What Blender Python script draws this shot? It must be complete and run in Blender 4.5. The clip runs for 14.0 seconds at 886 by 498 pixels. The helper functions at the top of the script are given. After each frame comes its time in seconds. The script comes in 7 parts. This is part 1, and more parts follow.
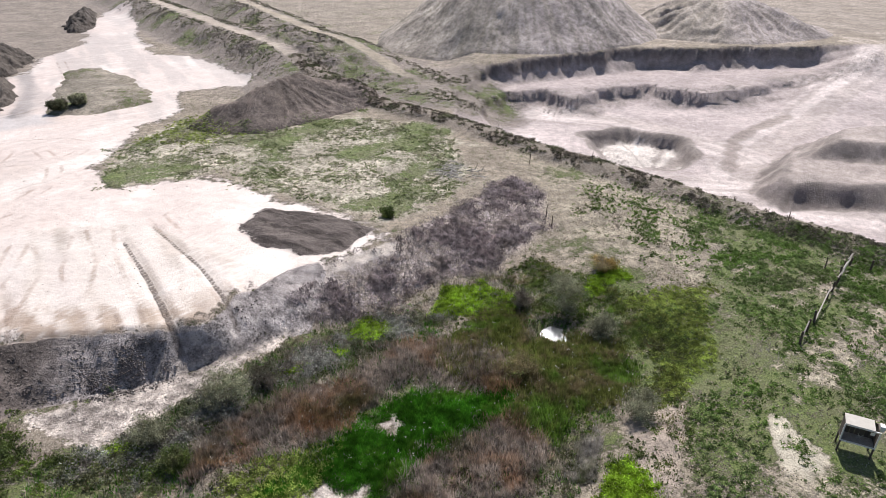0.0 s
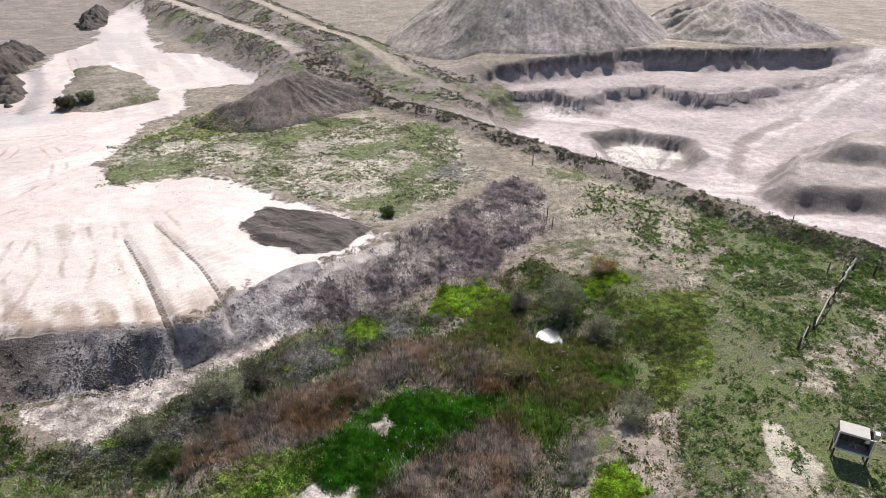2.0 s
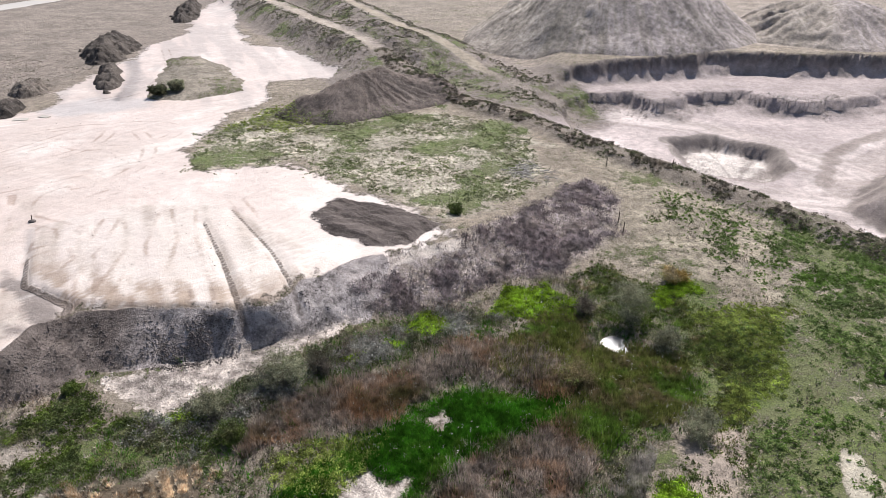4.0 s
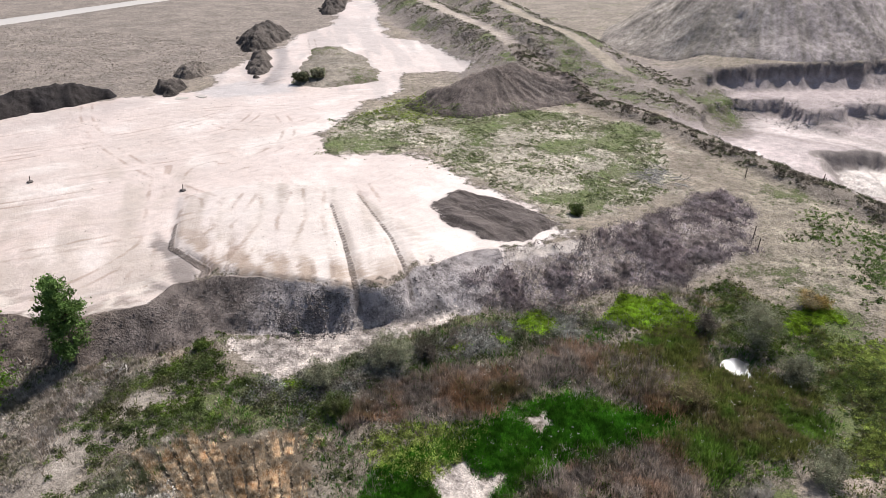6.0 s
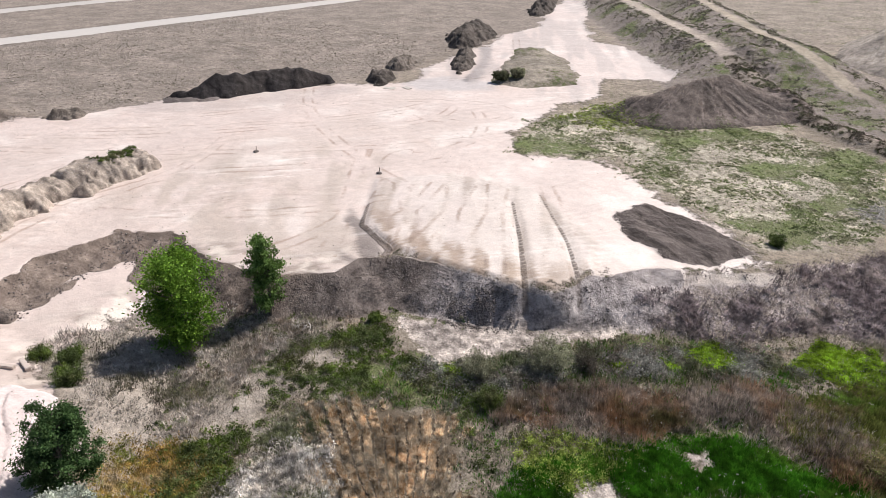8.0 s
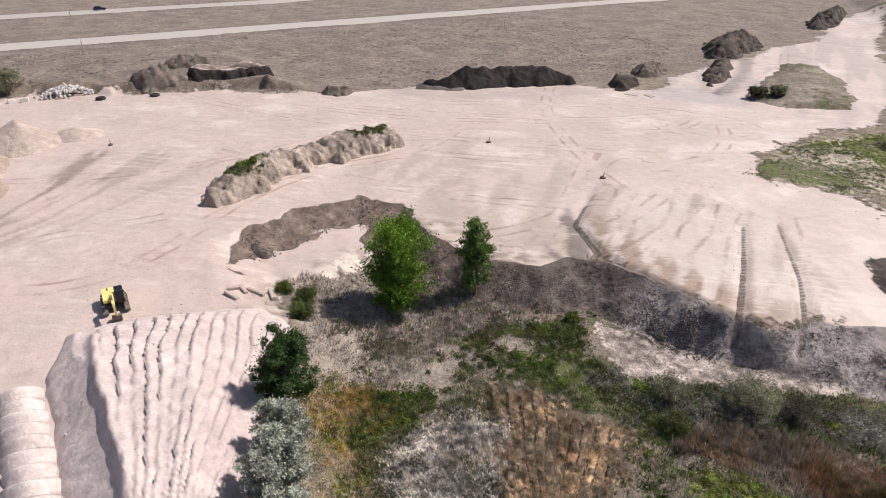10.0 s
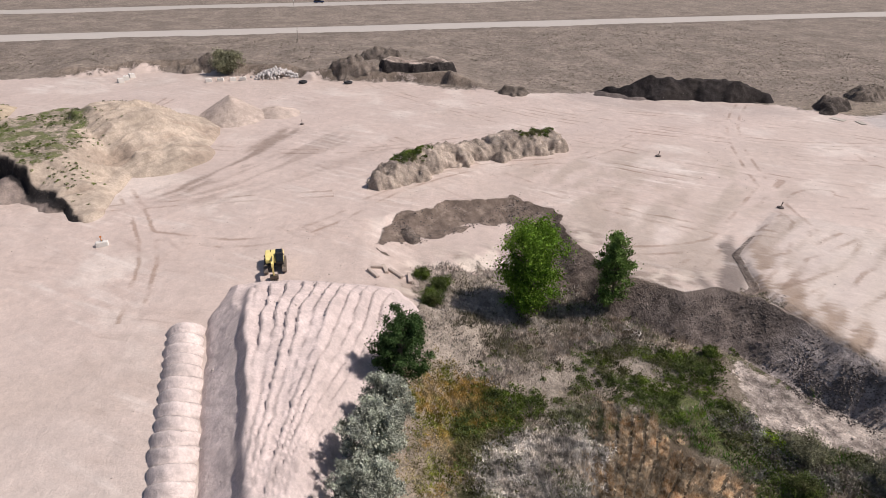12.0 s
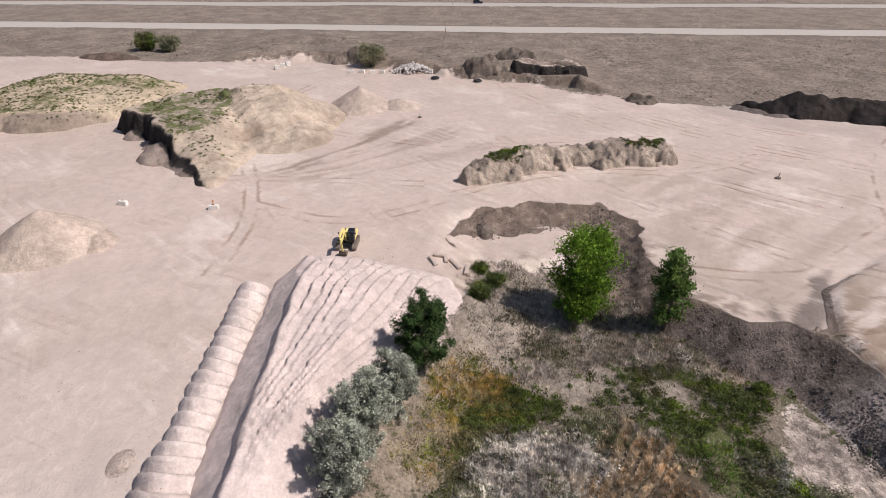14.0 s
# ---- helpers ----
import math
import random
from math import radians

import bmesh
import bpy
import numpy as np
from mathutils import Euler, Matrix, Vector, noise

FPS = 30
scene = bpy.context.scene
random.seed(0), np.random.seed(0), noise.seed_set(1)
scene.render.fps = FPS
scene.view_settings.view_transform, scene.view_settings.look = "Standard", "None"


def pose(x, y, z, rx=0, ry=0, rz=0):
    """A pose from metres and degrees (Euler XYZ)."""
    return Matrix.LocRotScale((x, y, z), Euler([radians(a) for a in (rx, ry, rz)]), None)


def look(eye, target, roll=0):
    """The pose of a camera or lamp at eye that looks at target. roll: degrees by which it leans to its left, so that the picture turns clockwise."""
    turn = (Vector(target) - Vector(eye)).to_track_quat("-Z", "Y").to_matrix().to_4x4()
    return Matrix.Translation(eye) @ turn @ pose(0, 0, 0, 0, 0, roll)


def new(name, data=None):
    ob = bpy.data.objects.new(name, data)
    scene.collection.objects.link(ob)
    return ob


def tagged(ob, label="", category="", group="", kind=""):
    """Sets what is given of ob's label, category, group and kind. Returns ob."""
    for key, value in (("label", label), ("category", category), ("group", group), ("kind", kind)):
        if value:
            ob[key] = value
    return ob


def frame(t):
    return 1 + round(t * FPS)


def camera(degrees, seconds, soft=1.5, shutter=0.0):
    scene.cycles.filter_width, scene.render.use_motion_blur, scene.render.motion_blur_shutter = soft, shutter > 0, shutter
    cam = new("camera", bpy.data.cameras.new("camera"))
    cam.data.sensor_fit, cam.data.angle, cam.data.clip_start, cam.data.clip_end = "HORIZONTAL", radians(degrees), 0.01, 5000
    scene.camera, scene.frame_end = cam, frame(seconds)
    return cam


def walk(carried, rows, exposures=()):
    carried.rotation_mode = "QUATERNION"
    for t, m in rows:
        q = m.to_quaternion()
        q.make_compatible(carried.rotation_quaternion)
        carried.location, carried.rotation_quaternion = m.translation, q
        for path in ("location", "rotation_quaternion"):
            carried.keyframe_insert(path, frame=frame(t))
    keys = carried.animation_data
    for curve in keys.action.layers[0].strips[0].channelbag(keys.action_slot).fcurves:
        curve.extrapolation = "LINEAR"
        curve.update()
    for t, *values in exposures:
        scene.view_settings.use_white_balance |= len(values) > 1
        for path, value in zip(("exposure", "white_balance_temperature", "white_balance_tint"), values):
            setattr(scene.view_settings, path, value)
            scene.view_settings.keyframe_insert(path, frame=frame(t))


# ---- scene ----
cam = camera(70.4, 14.0, soft=0.85)
# seconds, place in metres, heading, pitch, lean in degrees
ROWS = [
    (0.0, 0.00, -0.00, 33.40, -1.15, -27.47, 0.07),
    (0.5, 0.51, 0.16, 33.40, -1.24, -27.45, 0.13),
    (1.0, 1.23, 0.16, 33.44, -1.38, -27.47, 0.18),
    (1.5, 1.37, 0.18, 33.42, -1.18, -27.43, 0.19),
    (2.0, 1.39, 0.17, 33.43, -0.08, -27.54, 0.20),
    (4.5, 1.35, 0.29, 33.20, 10.08, -27.77, 0.19),
    (5.0, 1.37, 0.33, 33.09, 14.10, -27.83, 0.10),
    (5.5, 1.41, 0.33, 33.00, 16.70, -27.91, 0.01),
    (6.0, 1.41, 0.35, 32.89, 18.60, -27.91, -0.09),
    (6.5, 1.42, 0.37, 32.85, 20.85, -27.87, -0.13),
    (7.0, 1.33, 0.39, 32.77, 24.96, -27.84, -0.20),
    (7.5, 1.29, 0.35, 32.81, 30.61, -27.81, -0.29),
    (8.0, 1.46, 0.03, 32.87, 36.38, -27.70, -0.20),
    (8.5, 1.89, -0.68, 32.84, 41.97, -27.65, -0.14),
    (11.0, 3.46, -0.60, 33.08, 67.43, -27.43, -0.13),
    (11.5, 3.88, 0.31, 33.07, 71.43, -27.39, -0.02),
    (12.0, 4.66, 2.01, 33.08, 75.28, -27.37, 0.05),
    (12.5, 5.63, 4.11, 33.08, 79.07, -27.34, 0.16),
    (13.0, 6.44, 6.47, 33.06, 82.90, -27.29, 0.12),
    (13.5, 7.16, 8.84, 33.03, 86.92, -27.27, 0.05),
    (14.0, 7.79, 11.24, 33.09, 90.50, -27.21, 0.00),
]
walk(cam, [(t, pose(x, y, z, 90 + pitch, 0, yaw) @ pose(0, 0, 0, 0, 0, lean)) for t, x, y, z, yaw, pitch, lean in ROWS],
     [(0, 0.42, 6200, 12), (8.5, 0.31, 6400, 13), (11, -0.07, 6680, 17), (14, -0.13, 6680, 17)])

# ---- daylight ----
SUN_FROM, SUN_HIGH = 76.0, 52.0          # degrees from +x towards +y, degrees above the horizon
world = bpy.data.worlds.new("sky")
scene.world = world
world.use_nodes = True
wn = world.node_tree.nodes
sky = wn.new("ShaderNodeTexSky")
sky.sky_type, sky.sun_disc = "NISHITA", False
sky.sun_elevation, sky.sun_rotation = radians(SUN_HIGH), radians(90 - SUN_FROM)
sky.air_density, sky.dust_density, sky.ozone_density = 1.0, 1.5, 1.0
wn["Background"].inputs["Strength"].default_value = 0.073
world.node_tree.links.new(sky.outputs[0], wn["Background"].inputs["Color"])
sun = new("sun", bpy.data.lights.new("sun", "SUN"))
sun.data.energy, sun.data.angle, sun.data.color = 5.0, radians(0.55), (1.0, 0.95, 0.88)
sun.matrix_world = look((0, 0, 100), (-math.cos(radians(SUN_FROM)) * math.cos(radians(SUN_HIGH)),
                                      -math.sin(radians(SUN_FROM)) * math.cos(radians(SUN_HIGH)), 100 - math.sin(radians(SUN_HIGH))))

# ---- materials ----
def nodes_of(name, rough=0.9):
    m = bpy.data.materials.new(name)
    m.use_nodes = True
    n, l = m.node_tree.nodes, m.node_tree.links
    b = n["Principled BSDF"]
    b.inputs["Roughness"].default_value = rough
    b.inputs["Specular IOR Level"].default_value = 0.25
    return m, n, l, b


def noise_node(n, l, scale, detail=4.0, rough=0.6, vec=None):
    k = n.new("ShaderNodeTexNoise")
    k.inputs["Scale"].default_value, k.inputs["Detail"].default_value, k.inputs["Roughness"].default_value = scale, detail, rough
    if vec is not None:
        l.new(vec, k.inputs["Vector"])
    return k.outputs["Fac"]


def ranged(n, l, value, a, b, c, d, smooth=False):
    r = n.new("ShaderNodeMapRange")
    if smooth:
        r.interpolation_type = "SMOOTHSTEP"
    l.new(value, r.inputs[0])
    for i, v in zip((1, 2, 3, 4), (a, b, c, d)):
        r.inputs[i].default_value = v
    return r.outputs[0]


def maths(n, l, op, a, b=None, clamp=False):
    k = n.new("ShaderNodeMath")
    k.operation, k.use_clamp = op, clamp
    for i, v in enumerate((a, b)):
        if v is None:
            continue
        if isinstance(v, (int, float)):
            k.inputs[i].default_value = v
        else:
            l.new(v, k.inputs[i])
    return k.outputs[0]


def mixed(n, l, fac, a, b, blend="MIX"):
    k = n.new("ShaderNodeMix")
    k.data_type, k.blend_type = "RGBA", blend
    for i, v in ((0, fac), (6, a), (7, b)):
        if isinstance(v, (int, float)):
            k.inputs[i].default_value = v
        elif isinstance(v, tuple):
            k.inputs[i].default_value = (*v, 1)
        else:
            l.new(v, k.inputs[i])
    return k.outputs[2]


def bumped(n, l, b, height, strength, distance):
    k = n.new("ShaderNodeBump")
    k.inputs["Strength"].default_value, k.inputs["Distance"].default_value = strength, distance
    l.new(height, k.inputs["Height"])
    l.new(k.outputs[0], b.inputs["Normal"])


def layer(n, name):
    a = n.new("ShaderNodeAttribute")
    a.attribute_name = name
    return a.outputs["Vector"]


def split(n, l, vec):
    k = n.new("ShaderNodeSeparateXYZ")
    l.new(vec, k.inputs[0])
    return k.outputs


def stretched(n, l, pos, turn, ratio, scale, detail=5.0):
    """Noise drawn out along one heading, like marks of blades and wheels."""
    m = n.new("ShaderNodeMapping")
    m.vector_type = "TEXTURE"
    m.inputs["Rotation"].default_value[2] = radians(turn)
    m.inputs["Scale"].default_value = (ratio, 1, 1)
    l.new(pos, m.inputs["Vector"])
    return noise_node(n, l, scale, detail, 0.65, m.outputs[0])


def earth_material(name, ground=False, vary=1.0):
    """Earth with patchy growth. Layers: tone, cover (green weeds, dry litter, stones); the ground has besides the yard's tone
    and the metres to the edges of yard, raw bank, tipped soil, sand, cracks and wheel tracks."""
    m, n, l, b = nodes_of(name, 0.95)
    pos = n.new("ShaderNodeNewGeometry").outputs["Position"]
    cover = split(n, l, layer(n, "cover"))
    big, mid, fine = noise_node(n, l, 0.13, 5, 0.6, pos), noise_node(n, l, 0.8, 7, 0.72, pos), noise_node(n, l, 4.5, 6, 0.75, pos)
    col = layer(n, "tone")
    stone_amount, green, litter = cover[2], cover[0], cover[1]
    rag = maths(n, l, "ADD", maths(n, l, "MULTIPLY", maths(n, l, "SUBTRACT", mid, 0.5), 2.4), maths(n, l, "MULTIPLY", maths(n, l, "SUBTRACT", fine, 0.5), 0.9))
    if ground:
        e1, e2 = split(n, l, layer(n, "edge_a")), split(n, l, layer(n, "edge_b"))

        def edge(d, ragged, soft=0.10):
            return ranged(n, l, maths(n, l, "ADD", d, maths(n, l, "MULTIPLY", rag, ragged)), -soft, soft, 0, 1)
        yard = layer(n, "yard")
        for turn, ratio, scale, dark, amount in ((30, 14, 0.9, (0.68, 0.61, 0.57), 0.40), (64, 16, 1.3, (0.68, 0.62, 0.58), 0.45), (-18, 10, 1.1, (0.76, 0.70, 0.66), 0.25), (112, 12, 0.7, (0.76, 0.70, 0.66), 0.25)):
            k = stretched(n, l, pos, turn, ratio, scale, 6)
            where = ranged(n, l, noise_node(n, l, 0.05 + 0.0007 * turn, 2, 0.5, pos), 0.52, 0.62, 0, amount)
            yard = mixed(n, l, maths(n, l, "MULTIPLY", ranged(n, l, k, 0.50, 0.66, 0, 1), where), yard, mixed(n, l, 1.0, yard, dark, "MULTIPLY"))
        k = stretched(n, l, pos, 48, 9, 0.8, 6)
        yard = mixed(n, l, maths(n, l, "MULTIPLY", ranged(n, l, k, 0.52, 0.68, 0, 0.5), ranged(n, l, noise_node(n, l, 0.06, 3, 0.5, pos), 0.46, 0.6, 0, 1)), yard, (0.74, 0.69, 0.64))
        # wheel tracks: paired lines beside the driven way
        for off in (0.95,):
            line = maths(n, l, "ABSOLUTE", maths(n, l, "SUBTRACT", maths(n, l, "ADD", e2[2], maths(n, l, "MULTIPLY", maths(n, l, "SUBTRACT", mid, 0.5), 0.8)), off))
            worn = maths(n, l, "MULTIPLY", ranged(n, l, line, 0.12, 0.38, 1, 0), ranged(n, l, noise_node(n, l, 0.16, 4, 0.65, pos), 0.44, 0.58, 0.0, 0.9))
            yard = mixed(n, l, worn, yard, mixed(n, l, 1.0, yard, (0.66, 0.59, 0.535), "MULTIPLY"))
        in_yard = edge(e1[0], 3.2, 0.45)
        col = mixed(n, l, in_yard, col, yard)
        keep = maths(n, l, "SUBTRACT", 1.0, in_yard)
        green, litter = maths(n, l, "MULTIPLY", green, keep), maths(n, l, "MULTIPLY", litter, keep)
        # raw bank of dark earth, clods in it
        raw = edge(e1[1], 0.22, 0.07)
        rawcol = mixed(n, l, ranged(n, l, mid, 0.38, 0.62, 0, 1), (0.235, 0.205, 0.194), (0.43, 0.38, 0.362))
        rawcol = mixed(n, l, ranged(n, l, stretched(n, l, pos, 70, 5, 0.7, 5), 0.48, 0.64, 0, 0.6), rawcol, (0.42, 0.37, 0.35))
        rawcol = mixed(n, l, ranged(n, l, split(n, l, pos)[0], -35, -31, 0.85, 0), rawcol, (0.12, 0.095, 0.081))
        rawcol = mixed(n, l, ranged(n, l, split(n, l, pos)[0], -46, -42, 0.8, 0), rawcol, mixed(n, l, ranged(n, l, mid, 0.36, 0.64, 0, 1), (0.105, 0.081, 0.067), (0.215, 0.168, 0.137)))
        rawcol = mixed(n, l, ranged(n, l, split(n, l, pos)[0], -66, -62, 0.4, 0), rawcol, (0.24, 0.185, 0.15))
        rawcol = mixed(n, l, maths(n, l, "MULTIPLY", ranged(n, l, noise_node(n, l, 0.45, 6, 0.7, pos), 0.52, 0.62, 0, 0.5), ranged(n, l, split(n, l, pos)[0], -64, -58, 1, 0)), rawcol, (0.38, 0.31, 0.255))
        col = mixed(n, l, raw, col, rawcol)
        smear = edge(e1[2], 1.3, 0.10)
        smearcol = mixed(n, l, ranged(n, l, stretched(n, l, pos, -28, 8, 0.9, 6), 0.42, 0.6, 0, 1), (0.06, 0.048, 0.043), (0.155, 0.128, 0.115))
        col = mixed(n, l, smear, col, smearcol)
        sand = edge(e2[0], 1.8, 0.25)
        col = mixed(n, l, sand, col, mixed(n, l, ranged(n, l, mid, 0.4, 0.6, 0, 1), (0.30, 0.255, 0.225), (0.50, 0.435, 0.385)))
        crack = edge(e2[1], 0.20, 0.08)
        col = mixed(n, l, maths(n, l, "MULTIPLY", crack, 0.7), col, (0.12, 0.097, 0.085))
        for mask in (raw, smear, crack, sand):
            keep = maths(n, l, "SUBTRACT", 1.0, mask)
            green, litter = maths(n, l, "MULTIPLY", green, keep), maths(n, l, "MULTIPLY", litter, keep)
    amount = vary if not ground else maths(n, l, "MULTIPLY", ranged(n, l, in_yard, 0, 1, 1.0, 0.24), ranged(n, l, cover[1], 0.13, 0.40, 0.55, 1.0))
    shade = maths(n, l, "MULTIPLY", ranged(n, l, big, 0.38, 0.62, 0.78, 1.18), ranged(n, l, mid, 0.36, 0.64, 0.62, 1.34))
    shade = maths(n, l, "MULTIPLY", shade, ranged(n, l, fine, 0.36, 0.64, 0.74, 1.24))
    col = mixed(n, l, amount, col, mixed(n, l, 1.0, col, shade, "MULTIPLY"))
    # stones
    vor = n.new("ShaderNodeTexVoronoi")
    vor.inputs["Scale"].default_value = 3.6
    l.new(pos, vor.inputs["Vector"])
    pick = n.new("ShaderNodeSeparateColor")
    l.new(vor.outputs["Color"], pick.inputs[0])
    stone = maths(n, l, "MULTIPLY", ranged(n, l, vor.outputs["Distance"], 0.22, 0.34, 1, 0), ranged(n, l, pick.outputs[0], 0.55, 0.6, 0, 1))
    stone = maths(n, l, "MULTIPLY", stone, stone_amount, True)
    col = mixed(n, l, stone, col, mixed(n, l, pick.outputs[1], (0.14, 0.12, 0.11), (0.44, 0.40, 0.36)))
    # dry litter, then green growth, in ragged patches
    patch = maths(n, l, "ADD", maths(n, l, "MULTIPLY", mid, 0.5), maths(n, l, "MULTIPLY", fine, 0.5))
    dry = ranged(n, l, maths(n, l, "SUBTRACT", ranged(n, l, litter, 0, 1, 0.30, 0.70), noise_node(n, l, 1.7, 6, 0.75, pos)), -0.03, 0.05, 0, 1)
    drycol = mixed(n, l, ranged(n, l, fine, 0.38, 0.62, 0, 1), (0.12, 0.098, 0.08), (0.33, 0.28, 0.225))
    col = mixed(n, l, maths(n, l, "MULTIPLY", dry, 0.8), col, drycol)
    grow = ranged(n, l, maths(n, l, "SUBTRACT", ranged(n, l, green, 0, 1, 0.32, 0.70), patch), -0.03, 0.04, 0, 1)
    leaf = mixed(n, l, ranged(n, l, noise_node(n, l, 7, 4, 0.7, pos), 0.4, 0.6, 0, 1), (0.05, 0.075, 0.02), (0.17, 0.21, 0.06))
    leaf = mixed(n, l, ranged(n, l, noise_node(n, l, 0.35, 3, 0.5, pos), 0.40, 0.60, 0, 0.6), leaf, (0.16, 0.155, 0.085))
    col = mixed(n, l, maths(n, l, "MULTIPLY", grow, 0.92), col, leaf)
    l.new(col, b.inputs["Base Color"])
    if ground:
        packed = in_yard
        for mask in (raw, smear, crack, sand):
            packed = maths(n, l, "MULTIPLY", packed, maths(n, l, "SUBTRACT", 1.0, mask))
        l.new(ranged(n, l, packed, 0, 1, 0.95, 0.50), b.inputs["Roughness"])
        l.new(ranged(n, l, packed, 0, 1, 0.25, 0.75), b.inputs["Specular IOR Level"])
    tall = maths(n, l, "ADD", maths(n, l, "MULTIPLY", fine, 0.45), maths(n, l, "MULTIPLY", mid, 1.0))
    tall = maths(n, l, "ADD", tall, maths(n, l, "MULTIPLY", maths(n, l, "ADD", grow, stone), 0.4))
    if ground:
        tall = maths(n, l, "MULTIPLY", tall, ranged(n, l, packed, 0, 1, 1.0, 0.30))
    bumped(n, l, b, tall, 0.9, 0.45 * vary)
    return m


def plain_material(name, low, high, scale=6.0, rough=0.85, metal=0.0, bump=0.25, per="object"):
    """Two-tone procedural surface; each object, or each loose piece, takes a shade of its own."""
    m, n, l, b = nodes_of(name, rough)
    b.inputs["Metallic"].default_value = metal
    pos = n.new("ShaderNodeNewGeometry")
    k = noise_node(n, l, scale, 5, 0.65, pos.outputs["Position"])
    rnd = n.new("ShaderNodeObjectInfo").outputs["Random"] if per == "object" else pos.outputs["Random Per Island"]
    fac = maths(n, l, "ADD", maths(n, l, "MULTIPLY", ranged(n, l, k, 0.3, 0.7, 0, 1), 0.5), maths(n, l, "MULTIPLY", rnd, 0.5))
    l.new(mixed(n, l, fac, low, high), b.inputs["Base Color"])
    if bump:
        bumped(n, l, b, k, bump, 0.05)
    return m


def leaf_material(name, low, high, third=None, scale=0.4, fourth=None):
    """Thin leaves or blades: every piece has its own shade, and clumps drift in colour."""
    m, n, l, b = nodes_of(name, 0.75)
    b.inputs["Specular IOR Level"].default_value = 0.12
    pos = n.new("ShaderNodeNewGeometry")
    col = mixed(n, l, ranged(n, l, pos.outputs["Random Per Island"], 0, 1, 0.18, 0.80), low, high)
    if third:
        col = mixed(n, l, ranged(n, l, noise_node(n, l, scale, 4, 0.65, pos.outputs["Position"]), 0.46, 0.58, 0, 0.85), col, third)
    if fourth:
        col = mixed(n, l, ranged(n, l, noise_node(n, l, scale * 0.55, 4, 0.65, maths_shift(n, l, pos.outputs["Position"])), 0.50, 0.60, 0, 0.85), col, fourth)
    vary = maths(n, l, "MULTIPLY", ranged(n, l, noise_node(n, l, 1.5, 3, 0.6, pos.outputs["Position"]), 0.36, 0.64, 0.50, 1.50), ranged(n, l, noise_node(n, l, 0.32, 3, 0.55, pos.outputs["Position"]), 0.36, 0.64, 0.72, 1.28))
    col = mixed(n, l, 1.0, col, vary, "MULTIPLY")
    l.new(col, b.inputs["Base Color"])
    t = n.new("ShaderNodeBsdfTranslucent")
    l.new(col, t.inputs["Color"])
    s = n.new("ShaderNodeMixShader")
    s.inputs[0].default_value = 0.35
    l.new(b.outputs[0], s.inputs[1])
    l.new(t.outputs[0], s.inputs[2])
    l.new(s.outputs[0], n["Material Output"].inputs["Surface"])
    return m


def maths_shift(n, l, vec):
    k = n.new("ShaderNodeVectorMath")
    k.inputs[1].default_value = (31.7, -18.3, 5.1)
    l.new(vec, k.inputs[0])
    return k.outputs[0]


EARTH = earth_material("earth")
GROUND = earth_material("ground_earth", True)
GRAVEL = earth_material("clean_gravel", False, 0.42)
SANDY_EARTH = earth_material("sandy_earth", False, 0.6)

# ---- helpers for the lie of the land ----
def lattice(x, y, seed):
    xi, yi = np.floor(x).astype(np.int64), np.floor(y).astype(np.int64)
    fx, fy = x - xi, y - yi
    fx, fy = fx * fx * (3 - 2 * fx), fy * fy * (3 - 2 * fy)

    def h(a, b):
        k = (a * 374761393 + b * 668265263 + seed * 974711) & 0x7FFFFFFF
        k = ((k ^ (k >> 13)) * 1274126177) & 0x7FFFFFFF
        return ((k ^ (k >> 16)) & 0xFFFF) / 65535.0
    return (h(xi, yi) * (1 - fx) + h(xi + 1, yi) * fx) * (1 - fy) + (h(xi, yi + 1) * (1 - fx) + h(xi + 1, yi + 1) * fx) * fy


def fbm(x, y, size, octaves=4, seed=0):
    """Noise from about -1 to 1 with features of that size in metres."""
    total, amp, norm = 0.0, 1.0, 0.0
    for k in range(octaves):
        c, s = math.cos(0.7 * k + 0.3), math.sin(0.7 * k + 0.3)
        total = total + amp * (lattice((x * c - y * s) / size + 17.3 * k, (x * s + y * c) / size - 9.1 * k, seed + k) * 2 - 1)
        norm += amp
        amp, size = amp * 0.55, size / 2.03
    return 1.7 * total / norm


def step(a, b, v):
    k = np.clip((v - a) / (b - a), 0, 1)
    return k * k * (3 - 2 * k)


def inside(poly, x, y):
    """Metres inside the outline of a polygon; outside they are minus."""
    d2, odd = np.full(np.shape(x), 1e12), np.zeros(np.shape(x), bool)
    for (ax, ay), (bx, by) in zip(poly, poly[1:] + poly[:1]):
        ex, ey = bx - ax, by - ay
        k = np.clip(((x - ax) * ex + (y - ay) * ey) / (ex * ex + ey * ey), 0, 1)
        d2 = np.minimum(d2, (x - ax - k * ex) ** 2 + (y - ay - k * ey) ** 2)
        if ay != by:
            odd ^= ((ay > y) != (by > y)) & (x < ex * (y - ay) / (by - ay) + ax)
    return np.where(odd, 1, -1) * np.sqrt(d2)


